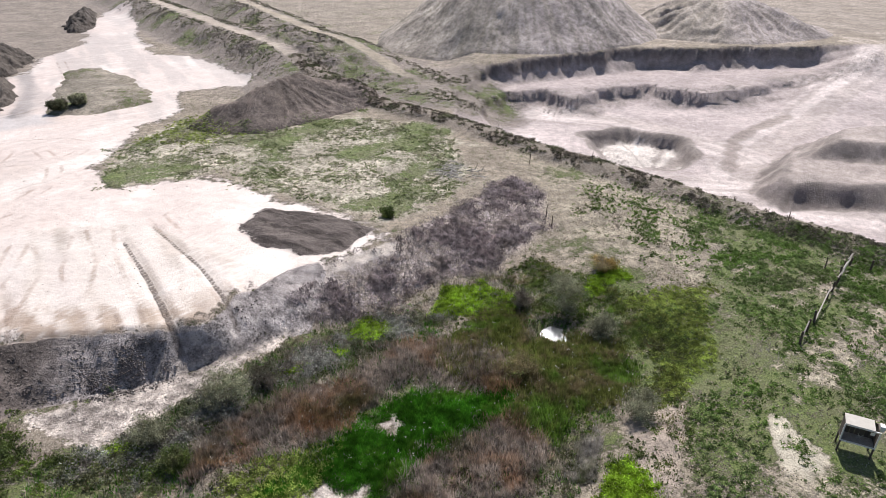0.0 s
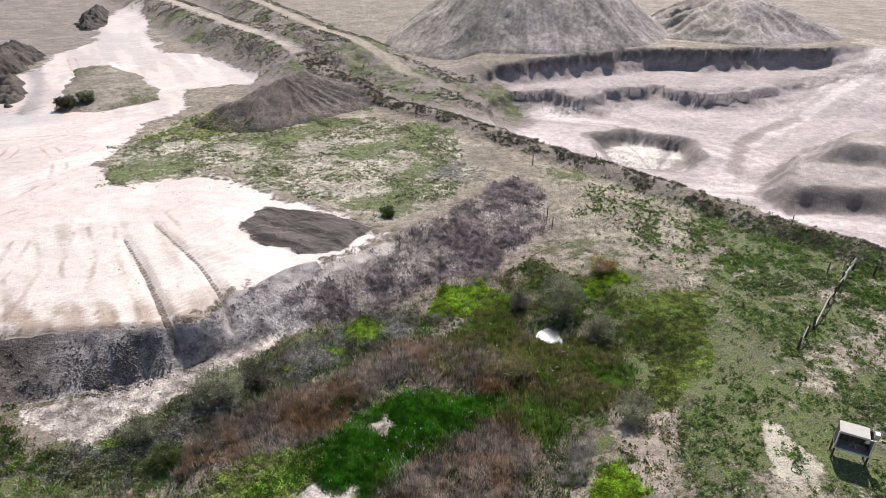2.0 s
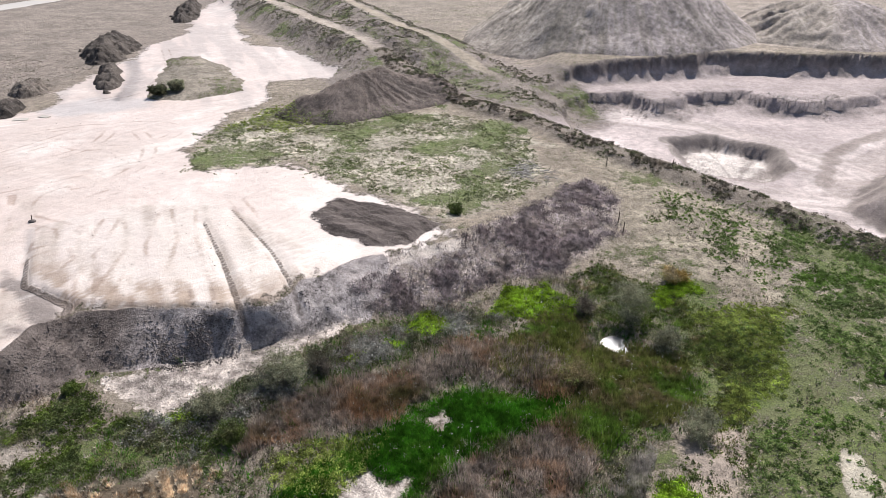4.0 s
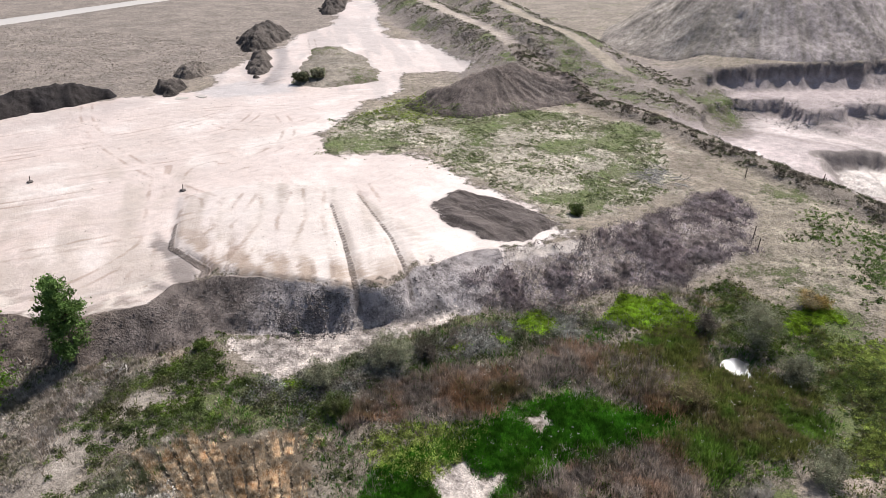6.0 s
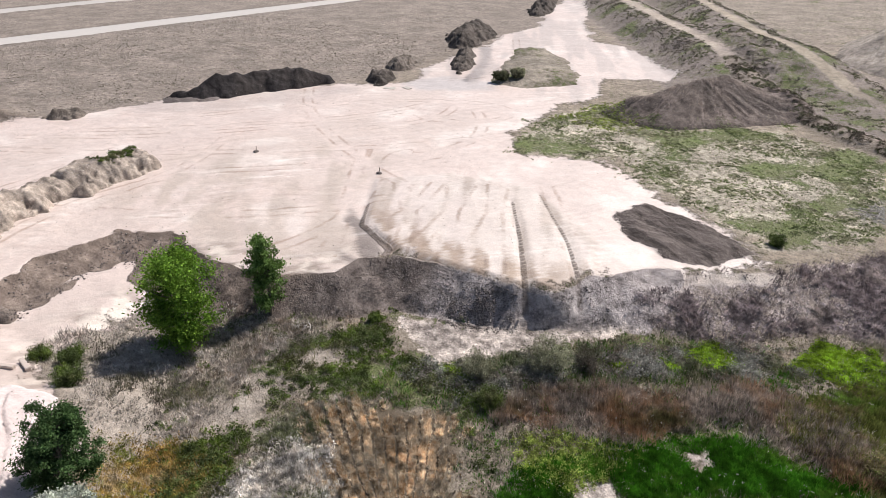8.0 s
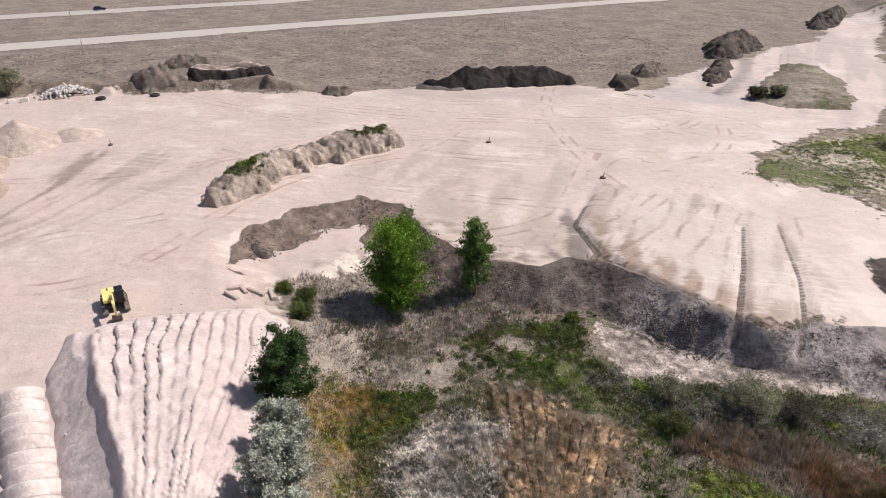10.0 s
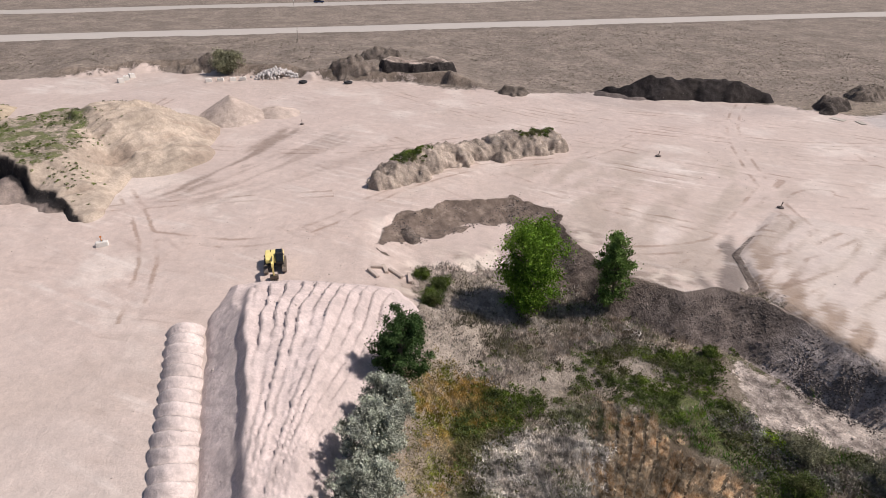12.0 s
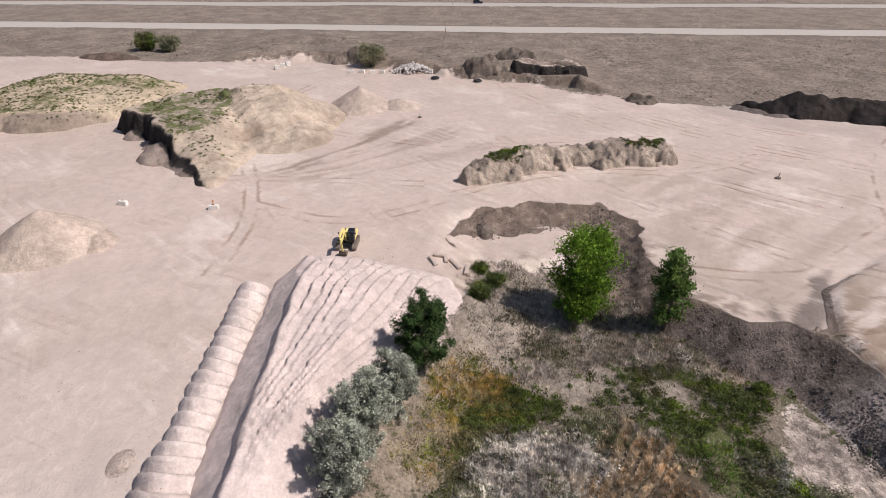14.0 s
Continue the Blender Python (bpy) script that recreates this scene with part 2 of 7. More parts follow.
def along(line, x, y):
    """Distance from a line of points, and how far along it (0 to 1), and the signed side (left is plus)."""
    d2, at, side, run = np.full(np.shape(x), 1e12), np.zeros(np.shape(x)), np.zeros(np.shape(x)), 0.0
    whole = sum(math.hypot(b[0] - a[0], b[1] - a[1]) for a, b in zip(line, line[1:]))
    for a, b in zip(line, line[1:]):
        ex, ey = b[0] - a[0], b[1] - a[1]
        ln = math.hypot(ex, ey)
        k = np.clip(((x - a[0]) * ex + (y - a[1]) * ey) / (ln * ln), 0, 1)
        q = (x - a[0] - k * ex) ** 2 + (y - a[1] - k * ey) ** 2
        near = q < d2
        d2, at = np.where(near, q, d2), np.where(near, (run + k * ln) / whole, at)
        side = np.where(near, np.sign(ex * (y - a[1]) - ey * (x - a[0])), side)
        run += ln
    return np.sqrt(d2), at, side


# ---- the plan, in metres ----
BOWL_TOP = [(-64, 33.5), (-55, 33.6), (-47, 35), (-42, 39.5), (-41.5, 43.5), (-39, 46.6), (-32, 47.4), (-25.2, 48), (-21.3, 50), (-19.2, 54.5),
            (-15.5, 59.5), (-9, 62.8), (-5, 66.5), (2.6, 74.5), (9, 84), (15, 93), (23, 88), (27, 70), (29, 55), (28, 42), (24, 30), (20, 12),
            (10, -4), (-8, -4), (-20, 3), (-31, 6), (-40, 9), (-46, 14), (-54, 16.5), (-58, 24), (-64, 30)]
BOWL_FLOOR = [(-50, 29.5), (-43.6, 33.3), (-38.6, 37.6), (-35, 42), (-28.7, 43.4), (-23.6, 45.8), (-19, 49), (-15, 52), (-9.5, 53.8), (-5, 57.6),
              (0, 62), (7, 65.5), (9, 63), (11, 57), (16.5, 51.5), (19.5, 47), (16, 39.7), (12, 36), (9.5, 31), (6, 18), (0, 8), (-10, 5),
              (-18, 8), (-24, 10), (-31, 12), (-38, 14.5), (-43, 20), (-48, 25)]
CUT = [(-62, 6), (-66, 10.5), (-68.9, 18.5), (-70.6, 25), (-70.2, 31), (-67, 34), (-63, 35.3), (-52, 32), (-44, 20), (-48, 12), (-55, 8)]
FILL = [(-47, 49), (-39.2, 46.3), (-32, 47), (-25, 47.6), (-21, 49.6), (-18.8, 54.5), (-22, 62), (-36, 72), (-49, 70.5), (-56.5, 62)]
TERRACE = [(5, 117), (17.6, 102), (25.3, 95), (35, 84.5), (45, 73), (53, 65.5), (75, 48), (190, 40), (190, 190), (110, 179), (80, 176), (63, 175),
           (35, 166), (11, 158.5), (5, 140)]
PIT = [(11, 118), (20, 105.5), (28, 97.5), (38, 87.5), (48, 76), (60, 65), (85, 54), (180, 60), (180, 176), (120, 172), (95, 160), (82, 154.5),
       (72.5, 149), (64.5, 146.5), (55, 154), (48.5, 155), (40, 149.5), (34, 142.5), (30.5, 141.5), (27, 149), (18, 146), (11, 141)]
HOLE = [(30, 125), (41.6, 129), (51, 121), (50, 110), (42.4, 103.5), (32.2, 106.5)]
SPOIL = [(50, 92), (53.5, 85.5), (68, 84), (100, 82), (110, 110), (90, 120), (71, 117), (60, 105)]
SPOIL_UP = [(62, 99), (72, 96), (100, 92), (104, 108), (88, 115), (72, 112)]
RIDGE = [(-32, 160), (-18, 137), (-7, 126), (7, 112), (17.6, 99.5), (25.3, 92.3), (34.9, 81.8), (45, 70.2), (53, 62.8), (80, 40)]
TRACK = [(-150, 330), (-115, 280), (-65, 206.7), (-45, 180), (-30, 155), (-22, 142)]
BANK = [(-110, 330), (-74, 269), (-32, 188), (-8, 153), (6, 141)]
PLAIN = [(-178, -200), (-176, -117), (-175, -92), (-168, -60), (-172, -29), (-152, 9), (-140, 33), (-124.5, 52), (-122, 74), (-112, 92), (-101, 102),
         (-95, 106), (-90, 114), (-97, 126), (-99, 140), (-101, 160), (-107, 179), (-106, 201), (-119, 230), (-130, 258), (-135, 285), (-127, 288),
         (-99, 223), (-79, 187), (-68, 183), (-42, 153.6), (-42.7, 145), (-57, 140), (-53, 132), (-48, 125), (-52, 112), (-50, 92), (-44, 84), (-32, 89), (-24, 82), (-12, 75), (-8, 70), (-3, 69), (-7, 64), (-12, 61),
         (-18, 55), (-21, 50), (-25, 47.5), (-40, 46), (-42, 39), (-47, 34.5), (-56, 33), (-53, 14), (-44, 13), (-30, 2), (-20, -4), (-6, -30), (20, -60), (20, -200)]
MEADOW = [(-53, 92), (-51, 106), (-46, 117), (-30, 111), (-13, 124), (6, 104), (9, 88), (2, 78), (-5, 73), (-13, 76), (-24, 82), (-32, 88), (-45, 83)]
SMEAR = [(-23.4, 70.9), (-22, 76.4), (-12.6, 74.3), (-7.9, 69.8), (-10.7, 64.6), (-14.9, 62.8), (-20.2, 66.2)]
POND = [(10.6, 51.7), (10.9, 53.3), (12.4, 53.6), (13.4, 52.5), (13.0, 50.9), (12.0, 50.7)]
ROAD_NEAR, ROAD_FAR = [(-237, -300), (-233, -153), (-213, 157), (-204, 300)], [(-308, -300), (-304, -199), (-294, 207), (-290, 400)]


def brow(x, y):
    """Metres inside the ragged upper edge of the marsh bowl."""
    return inside(BOWL_TOP, x, y) + 0.5 * fbm(x, y, 5, 3, 3) + 0.16 * fbm(x, y, 1.5, 2, 4)


def terrace_in(x, y):
    """Metres inside the ragged edge of the quarry's upper terrace."""
    return inside(TERRACE, x, y) + 0.8 * fbm(x, y, 5, 3, 3) + step(120, 140, y) * (2.6 * fbm(x, y, 24, 2, 405) + 1.2 * fbm(x, y, 6, 3, 406))


def pit_in(x, y):
    """Metres inside the ragged edge of the quarry's floor."""
    return inside(PIT, x, y) + 1.2 * fbm(x, y, 5, 3, 3) + (1.2 * fbm(x, y, 16, 2, 9) + 1.5 * fbm(x, y, 6, 3, 10)) * step(126, 138, y)


def cut_in(x, y):
    """Metres inside the ragged upper edge of the cut."""
    return inside(CUT, x, y) + 0.5 * fbm(x, y, 5, 3, 3) + 0.9 * fbm(x, y, 3.2, 4, 15)


def height(x, y):
    """The lie of the bare ground."""
    wob = fbm(x, y, 5, 3, 3)
    east = step(6, 30, x) * step(120, 60, y)
    base = -0.9 * east + 0.25 * fbm(x, y, 40, 3, 1)
    # land beyond the works rises a little towards the roads
    far = -inside(PLAIN, x, y)
    base = base + step(2, 60, far) * step(-95, -150, x) * 1.2
    scarp = step(-60, -40, y) * step(52, 40, y) * step(-118, -126, x)
    base = base + scarp * (1.9 + 0.8 * fbm(x, y, 9, 2, 14)) * step(-0.2, 2.2, far + 1.6 * wob) * step(60, 6, far)
    # north of the quarry face
    base = base + 3.3 * step(150, 163, y - 0.12 * (x - 35)) * step(2, 14, x)
    # raised track and the bank beyond it
    d, at, side = along(TRACK, x, y)
    base = base + 5.0 * step(15, 2.4, d + 0.8 * wob) * step(1.02, 0.86, at)
    d, at, side = along(BANK, x, y)
    base = base + 5.6 * step(16, 2.0, d + 1.5 * wob) * step(1.0, 0.8, at)
    d, at, side = along(RIDGE, x, y)
    base = base + 1.1 * step(4.2, 0.4, d + 0.8 * wob) * step(0.0, 0.08, at)
    # quarry: terrace, floor, washed-out hole, spoil benches
    k = terrace_in(x, y)
    ramp = step(100, 128, x)
    wall = 0.50 * step(-0.3, 0.9, k) + 0.50 * step(0.2, 4.6 + 1.6 * fbm(x, y, 7, 3, 407), k)
    base = base + (-2.0 - base) * (wall + (step(-2, 50, k) - wall) * ramp)
    k = pit_in(x, y)
    ramp = step(78, 98, x)
    wall = 0.62 * step(-0.2, 1.0, k) + 0.38 * step(0.2, 5.0 + 1.8 * fbm(x, y, 6, 3, 408), k)
    base = base + (-5.0 + 0.45 * fbm(x, y, 14, 3, 8) - base) * (wall + (step(-1, 34, k) - wall) * ramp)
    k = inside(HOLE, x, y)
    base = base - (3.0 - 0.5 * np.abs(fbm(np.arctan2(y - 116, x - 40) * 7, 0 * x, 1, 2, 401)) * step(1, 4, k)) * step(0, 3.0, k + 0.8 * wob)
    k = inside(SPOIL, x, y) + 0.8 * wob
    base = base + 3.0 * step(0, 4.4, k) + 3.0 * step(0, 4.4, inside(SPOIL_UP, x, y) + 0.8 * wob)
    # the lower cut beside the cottonwoods
    k = cut_in(x, y)
    base = base - step(9, 16, y) * (0.75 * step(0.0, 0.8, k) + 0.85 * step(0.4, 5.2, k + 0.9 * fbm(x, y, 2.6, 3, 16)))
    base = base + step(0.3, 1.2, k) * step(6.5, 4.0, k) * step(12, 17, y) * (0.30 * np.abs(fbm(x, y, 2.4, 4, 17)) + 0.16 * fbm(x, y, 1.0, 3, 18))
    # the marsh bowl
    d1, d2 = brow(x, y), -inside(BOWL_FLOOR, x, y)
    s = np.clip(d1, 0, None) / (np.clip(d1, 0, None) + np.clip(d2, 0, None) + 1e-6)
    s = np.where(d1 <= 0, 0, np.where(d2 <= 0, 1, s))
    gully = 0.0
    for gx, gy in ((-25.6, 46.2), (-39.8, 43), (-20.6, 51.5), (-30.5, 45.8)):
        gully = gully + np.exp(-((x - gx) / 0.5) ** 2 - ((y - gy) / 2.2) ** 2)
    s = np.clip(s + 0.16 * np.clip(gully, 0, 1) * step(0.0, 0.25, s), 0, 1)
    floor = -3.3 + 0.22 * fbm(x, y, 9, 3, 5)
    base = base * (1 - s) + floor * s
    # clods and slumps on the raw bank
    raw = step(0.02, 0.2, s) * step(1.0, 0.75, s) * step(-5, -16, x) * step(28, 34, y)
    base = base + raw * (0.13 * fbm(x, y, 1.6, 3, 21) + 0.20 * np.abs(fbm(x, y, 3.5, 2, 23)) + 0.16 * fbm((x * 0.86 + y * 0.5), (y * 0.86 - x * 0.5) * 0.25, 1.5, 3, 24) * step(-36, -28, x))
    # the levelled fill: proud of the yard, with furrows
    k = inside(FILL, x, y)
    base = base + 0.45 * step(0.0, 0.9, k + 0.15 * wob) * step(74, 52, y) * step(0.5, -0.1, d1)
    for line, deep in (([(-36.2, 66.6), (-29.6, 57.2), (-23.3, 47.5)], 0.35), ([(-34.4, 70.8), (-24.8, 59.6), (-19.0, 51)], 0.3), ([(-47, 50), (-40.5, 46.8), (-38.5, 43)], 0.3)):
        d, at, side = along(line, x, y)
        base = base - deep * step(0.75, 0.1, d + 0.2 * wob) * (0.4 + 0.6 * at)
    # wet hollow of the pond
    base = base - 0.5 * step(-0.6, 0.8, inside(POND, x, y))
    # dark smear of tipped soil, ploughed by the blade
    k = inside(SMEAR, x, y) + 0.5 * wob
    base = base + step(0.0, 1.2, k) * (0.45 + 0.22 * fbm(x + y * 0.4, y * 2.2, 1.6, 3, 12))
    rough = 0.05 + 0.10 * step(0.02, 0.3, s) + 0.05 * step(2, 10, far)
    return base + rough * fbm(x, y, 2.2, 4, 31)


def spaced(lo, hi, near_lo, near_hi, d, grow, mid_hi):
    """Grid lines: close over the near stretch, fairly close up to mid_hi, then ever wider."""
    out = list(np.arange(near_lo, near_hi, d)) + list(np.arange(near_hi, mid_hi, 0.8))
    a, k = mid_hi, 0.8
    while a < hi:
        out.append(a)
        k *= 1.06
        a += k
    a, k = near_lo, d
    while a > lo:
        k *= grow
        a -= k
        out.insert(0, a)
    return np.array(out)


def sheet(name, gx, gy, z, keep, mat, layers=(), own=None):
    """A mesh over a rectangular grid; keep says which vertices count."""
    nx, ny = len(gx), len(gy)
    X, Y = np.meshgrid(gx, gy)
    co = np.stack([X, Y, z], -1).reshape(-1, 3)
    idx = np.arange(nx * ny).reshape(ny, nx)
    quads = np.stack([idx[:-1, :-1], idx[:-1, 1:], idx[1:, 1:], idx[1:, :-1]], -1).reshape(-1, 4)
    if keep is not None:
        kv = keep.reshape(-1)
        quads = quads[kv[quads].any(1) if own is None else kv[quads].any(1) & own.reshape(-1)[quads[:, 0]]]
        used = np.unique(quads)
        back = np.zeros(nx * ny, np.int64)
        back[used] = np.arange(len(used))
        quads, co = back[quads], co[used]
        layers = [(n, c.reshape(-1, 3)[used]) for n, c in layers]
    me = fast_mesh(name, co, quads)
    for lname, c in layers:
        a = me.color_attributes.new(lname, "FLOAT_COLOR", "POINT")
        c = c.reshape(-1, 3)
        a.data.foreach_set("color", np.concatenate([c, np.ones((len(c), 1))], 1).astype(np.float32).ravel())
    me.polygons.foreach_set("use_smooth", np.ones(len(me.polygons), bool))
    me.materials.append(mat)
    return me


def fast_mesh(name, co, faces):
    me = bpy.data.meshes.new(name)
    k = faces.shape[1]
    me.vertices.add(len(co))
    me.vertices.foreach_set("co", np.asarray(co, np.float32).ravel())
    me.loops.add(faces.size)
    me.loops.foreach_set("vertex_index", faces.astype(np.int32).ravel())
    me.polygons.add(len(faces))
    me.polygons.foreach_set("loop_start", np.arange(0, faces.size, k, dtype=np.int32))
    me.update(calc_edges=True)
    return me


def blend(c, fac, colour):
    return c + (np.array(colour) - c) * fac[..., None]


PALE, PINK = (0.53, 0.468, 0.424), (0.54, 0.445, 0.394)


QUARRY_ROADS = ([(120, 62), (80, 72), (66, 82), (55, 87), (49.3, 94), (58.3, 112.4), (78.6, 133), (115, 167), (150, 205)], [(58, 110), (40, 134), (22, 140)], [(49.3, 94), (36, 98), (26, 106), (16, 120)])
WHEELS = ([(-150, 20), (-120, 32), (-85, 55), (-60, 78), (-48, 95)], [(-70, -15), (-62, 0), (-80, 20), (-84, 45), (-66, 62)],
          [(-56, 62), (-52, 55), (-50, 45), (-52, 36)], [(-110, 62), (-90, 90), (-72, 106), (-66, 92), (-74, 80)], [(-62, 92), (-56, 98), (-60, 106), (-72, 104), (-76, 96), (-70, 90), (-62, 92)],
          [(-48, 66), (-45, 58), (-44, 50)], [(-44, 68), (-40, 58), (-38, 48)], [(-40, 70), (-35, 60), (-32, 49)], [(-100, 20), (-72, 36), (-58, 46), (-48, 60)], [(-140, -20), (-110, -30), (-70, -14), (-50, -14)],
          [(-110, 100), (-90, 80), (-62, 66), (-50, 62)], [(-85, 118), (-78, 126), (-84, 150), (-100, 176)],
          [(-81.5, 37), (-82.3, 44), (-82.9, 50), (-90, 62)], [(-59.8, 74.8), (-54.3, 79.5), (-55.1, 87.6), (-59.2, 95), (-68, 104)], [(-59.3, 63.7), (-63.6, 72.6), (-59.5, 77.5), (-52, 76.2), (-54.8, 71.2)],
          [(-66.8, 70.8), (-54.3, 54.8), (-48.6, 46.8), (-44.9, 41.2)], [(-65.9, 73.9), (-58.9, 63.9), (-49, 50)], [(-51.8, 62.2), (-45.8, 56.9), (-42, 52), (-38.5, 46)], [(-46.3, 67.8), (-33.1, 47.4)],
          [(-41.5, 70.5), (-27.2, 48)], [(-35.3, 74), (-26.3, 62.4), (-19.7, 52.4)], [(-120, 40), (-100, 56), (-86, 72), (-76, 90), (-70, 104)], [(-118, 46), (-98, 64), (-80, 84), (-74, 102)],
          [(-80, -26), (-79, -8), (-77, 8)], [(-104, -12), (-96, 4), (-94, 24), (-100, 48)])
CRACKS = (([(-36.2, 66.6), (-29.6, 57.2), (-23.3, 47.5)], 0.32), ([(-34.4, 70.8), (-24.8, 59.6), (-19.0, 51)], 0.26), ([(-51, 55), (-47.4, 49.7), (-40.5, 46.8), (-38.8, 43)], 0.45))
SAND = [[(-34, 40.5), (-28, 43.4), (-24, 45.6), (-17, 50.4), (-14, 52.6), (-17.5, 47.5), (-22, 42.2), (-26.4, 37.5), (-31, 38)], [(-4.6, 39.3), (-3.2, 38.0), (-2.2, 39.0), (-3.2, 40.0)],
        [(-10.4, 32.3), (-8, 33.2), (-6.8, 32.0), (-4.8, 32.8), (-5, 29), (-8, 27)]]


DRAGS = (([(-81, -18), (-84, -13.5), (-90, -9), (-98, -3), (-112, 5)], 2.6, 0.85), ([(-80, -15), (-84, -6), (-92, 2), (-106, 14)], 4.5, 0.5), ([(-76, -12), (-84, 2), (-96, 20)], 3.0, 0.3))


def rounded(line):
    """The same line with its corners cut twice."""
    for _ in range(2):
        line = [line[0]] + [(a[0] + (b[0] - a[0]) * k, a[1] + (b[1] - a[1]) * k) for a, b in zip(line, line[1:]) for k in (0.25, 0.75)] + [line[-1]]
    return line


def ground_layers(x, y):
    """Soil colours, cover (green weeds, dry litter, stones) and the metres to the main edges."""
    w, w2 = fbm(x, y, 7, 4, 41), fbm(x, y, 2.5, 3, 43)
    wob = fbm(x, y, 5, 3, 3)
    tone = np.zeros(x.shape + (3,)) + np.array((0.265, 0.22, 0.17))
    g, dry, stone = np.full(x.shape, 0.30), np.full(x.shape, 0.45), np.full(x.shape, 0.15)
    # pasture between the works and the roads
    west = step(-85, -110, x)
    tone = blend(tone, west, (0.235, 0.197, 0.168))
    g, dry, stone = g * (1 - west) + 0.14 * west, dry * (1 - west) + 0.40 * west, stone * (1 - west) + 0.35 * west
    verge = step(9, 5, np.abs(along(ROAD_NEAR, x, y)[0] - 2)) + step(9, 5, np.abs(along(ROAD_FAR, x, y)[0] - 2))
    tone = blend(tone, np.clip(verge, 0, 1) * 0.5, (0.13, 0.115, 0.10))
    scarp = step(-60, -40, y) * step(52, 40, y) * step(-118, -126, x)
    farther = -inside(PLAIN, x, y) + 1.6 * wob
    tone = blend(tone, scarp * step(-0.3, 0.3, farther) * step(4.5, 2.5, farther + w), (0.22, 0.175, 0.14))
    # the yard
    yard = np.zeros(tone.shape) + np.array(PALE)
    yard = blend(yard, step(5, -55, x - 0.35 * y), PINK)
    yard = blend(yard, step(0.1, 0.8, fbm(x, y, 16, 5, 341)) * 0.5, (0.49, 0.405, 0.35))
    yard = blend(yard, step(0.25, 0.8, fbm(x, y, 9, 5, 343)) * 0.45, (0.70, 0.635, 0.575))
    for line, wide, amount in DRAGS:
        d, at, side = along(line, x, y)
        drag = step(wide, wide * 0.35, d + 0.4 * wide * w) * step(-0.25, 0.25, fbm(d * side * 1.1, at * 5, 1.2, 3, 346)) * step(0.0, 0.15, at) * step(1.0, 0.9, at)
        yard = blend(yard, drag * amount, (0.27, 0.205, 0.165))
    # before the long heap: spilled dark soil and the heap's painted shadow
    yard = blend(yard, step(7, 2, along([(-118, 66), (-108, 78), (-98, 96)], x, y)[0] + 2 * w) * 0.35, (0.30, 0.255, 0.235))
    # streaky area of the yard in a darker tone
    worn = step(-5, 5, inside(DULL_YARD, x, y) + 3 * w) * step(-0.35, 0.45, fbm((x * 0.7 + y * 0.7), (y * 0.7 - x * 0.7) * 0.3, 3, 5, 345))
    yard = blend(yard, worn * 0.75, (0.40, 0.33, 0.275))
    fill = inside(FILL, x, y)
    k = step(-0.3, 0.4, fill)
    yard = blend(yard, k * 0.6, (0.52, 0.458, 0.405))
    streak = step(0.0, 0.5, fbm((x * 0.86 + y * 0.5) * 1.0, (y * 0.86 - x * 0.5) * 0.10, 1.3, 4, 77))
    yard = blend(yard, k * step(-0.1, 0.5, fbm(x * 0.85 + y * 0.53, (y * 0.85 - x * 0.53) * 0.06, 4.2, 2, 78)) * 0.6, (0.50, 0.425, 0.385))
    yard = blend(yard, k * streak * 0.8, (0.36, 0.295, 0.245))
    dab = step(0.05, 0.35, fbm((x * 0.85 + y * 0.53) * 1.0, (y * 0.85 - x * 0.53) * 0.22, 1.1, 3, 79))
    yard = blend(yard, k * dab * step(9, 3, inside(FILL, x, y)) * step(58, 50, y) * 0.9, (0.27, 0.195, 0.14))
    d1, d2 = brow(x, y), -inside(BOWL_FLOOR, x, y)
    spill = step(6.5, 0.5, -d1) * step(-40, -44, x) * step(-62, -56, x) * (1 - k)
    yard = blend(yard, spill * step(-0.15, 0.3, fbm((x * 0.6 + y * 0.8) * 0.25, y * 0.6 - x * 0.8, 1.1, 4, 347)) * 0.85, (0.23, 0.18, 0.145))
    yard = blend(yard, spill * step(0.15, 0.5, fbm(x, y, 1.6, 3, 349)) * 0.8, (0.66, 0.58, 0.50))
    corner = step(-0.8, 0.8, inside([(-51.5, 52.5), (-41, 47), (-38, 42), (-43.5, 42), (-48, 47)], x, y) + 0.8 * w2)
    yard = blend(yard, corner * step(-0.25, 0.0, fbm((x * 0.8 - y * 0.6) * 0.2, y * 0.8 + x * 0.6, 1.1, 4, 351)) * 0.9, (0.15, 0.118, 0.10))
    yard = blend(yard, k * step(7, 0.5, -d1 + 2 * streak) * streak * 0.6, (0.36, 0.26, 0.18))
    # the cut's face
    cut = cut_in(x, y)
    yard = blend(yard, step(-1, 2, inside([(-92, 110), (-84, 106), (-70, 116), (-74, 124), (-88, 122)], x, y) + 1.5 * w) * 0.75, (0.41, 0.375, 0.36))
    yard_in = inside(PLAIN, x, y) + 1.6 * w + 0.8 * w2
    d, at, side = along([(-80, 121), (-84, 131), (-92, 147), (-99, 157)], x, y)
    yard = blend(yard, step(2.2, 0.6, d + 0.7 * w2) * 0.9, (0.13, 0.108, 0.10))
    north = step(112, 122, y)
    yard = blend(yard, north * step(-0.15, 0.3, fbm((x * 0.86 + y * 0.5), (y * 0.86 - x * 0.5) * 0.12, 2.4, 4, 355)) * 0.6, (0.36, 0.305, 0.275))
    # meadow on the bench
    k = step(-3.0, 3.5, inside(MEADOW, x, y) + 4 * w + 2.5 * w2)
    tone = blend(tone, k, (0.43, 0.385, 0.305))
    yard_in = yard_in - 4 * step(0.3, 0.8, k)
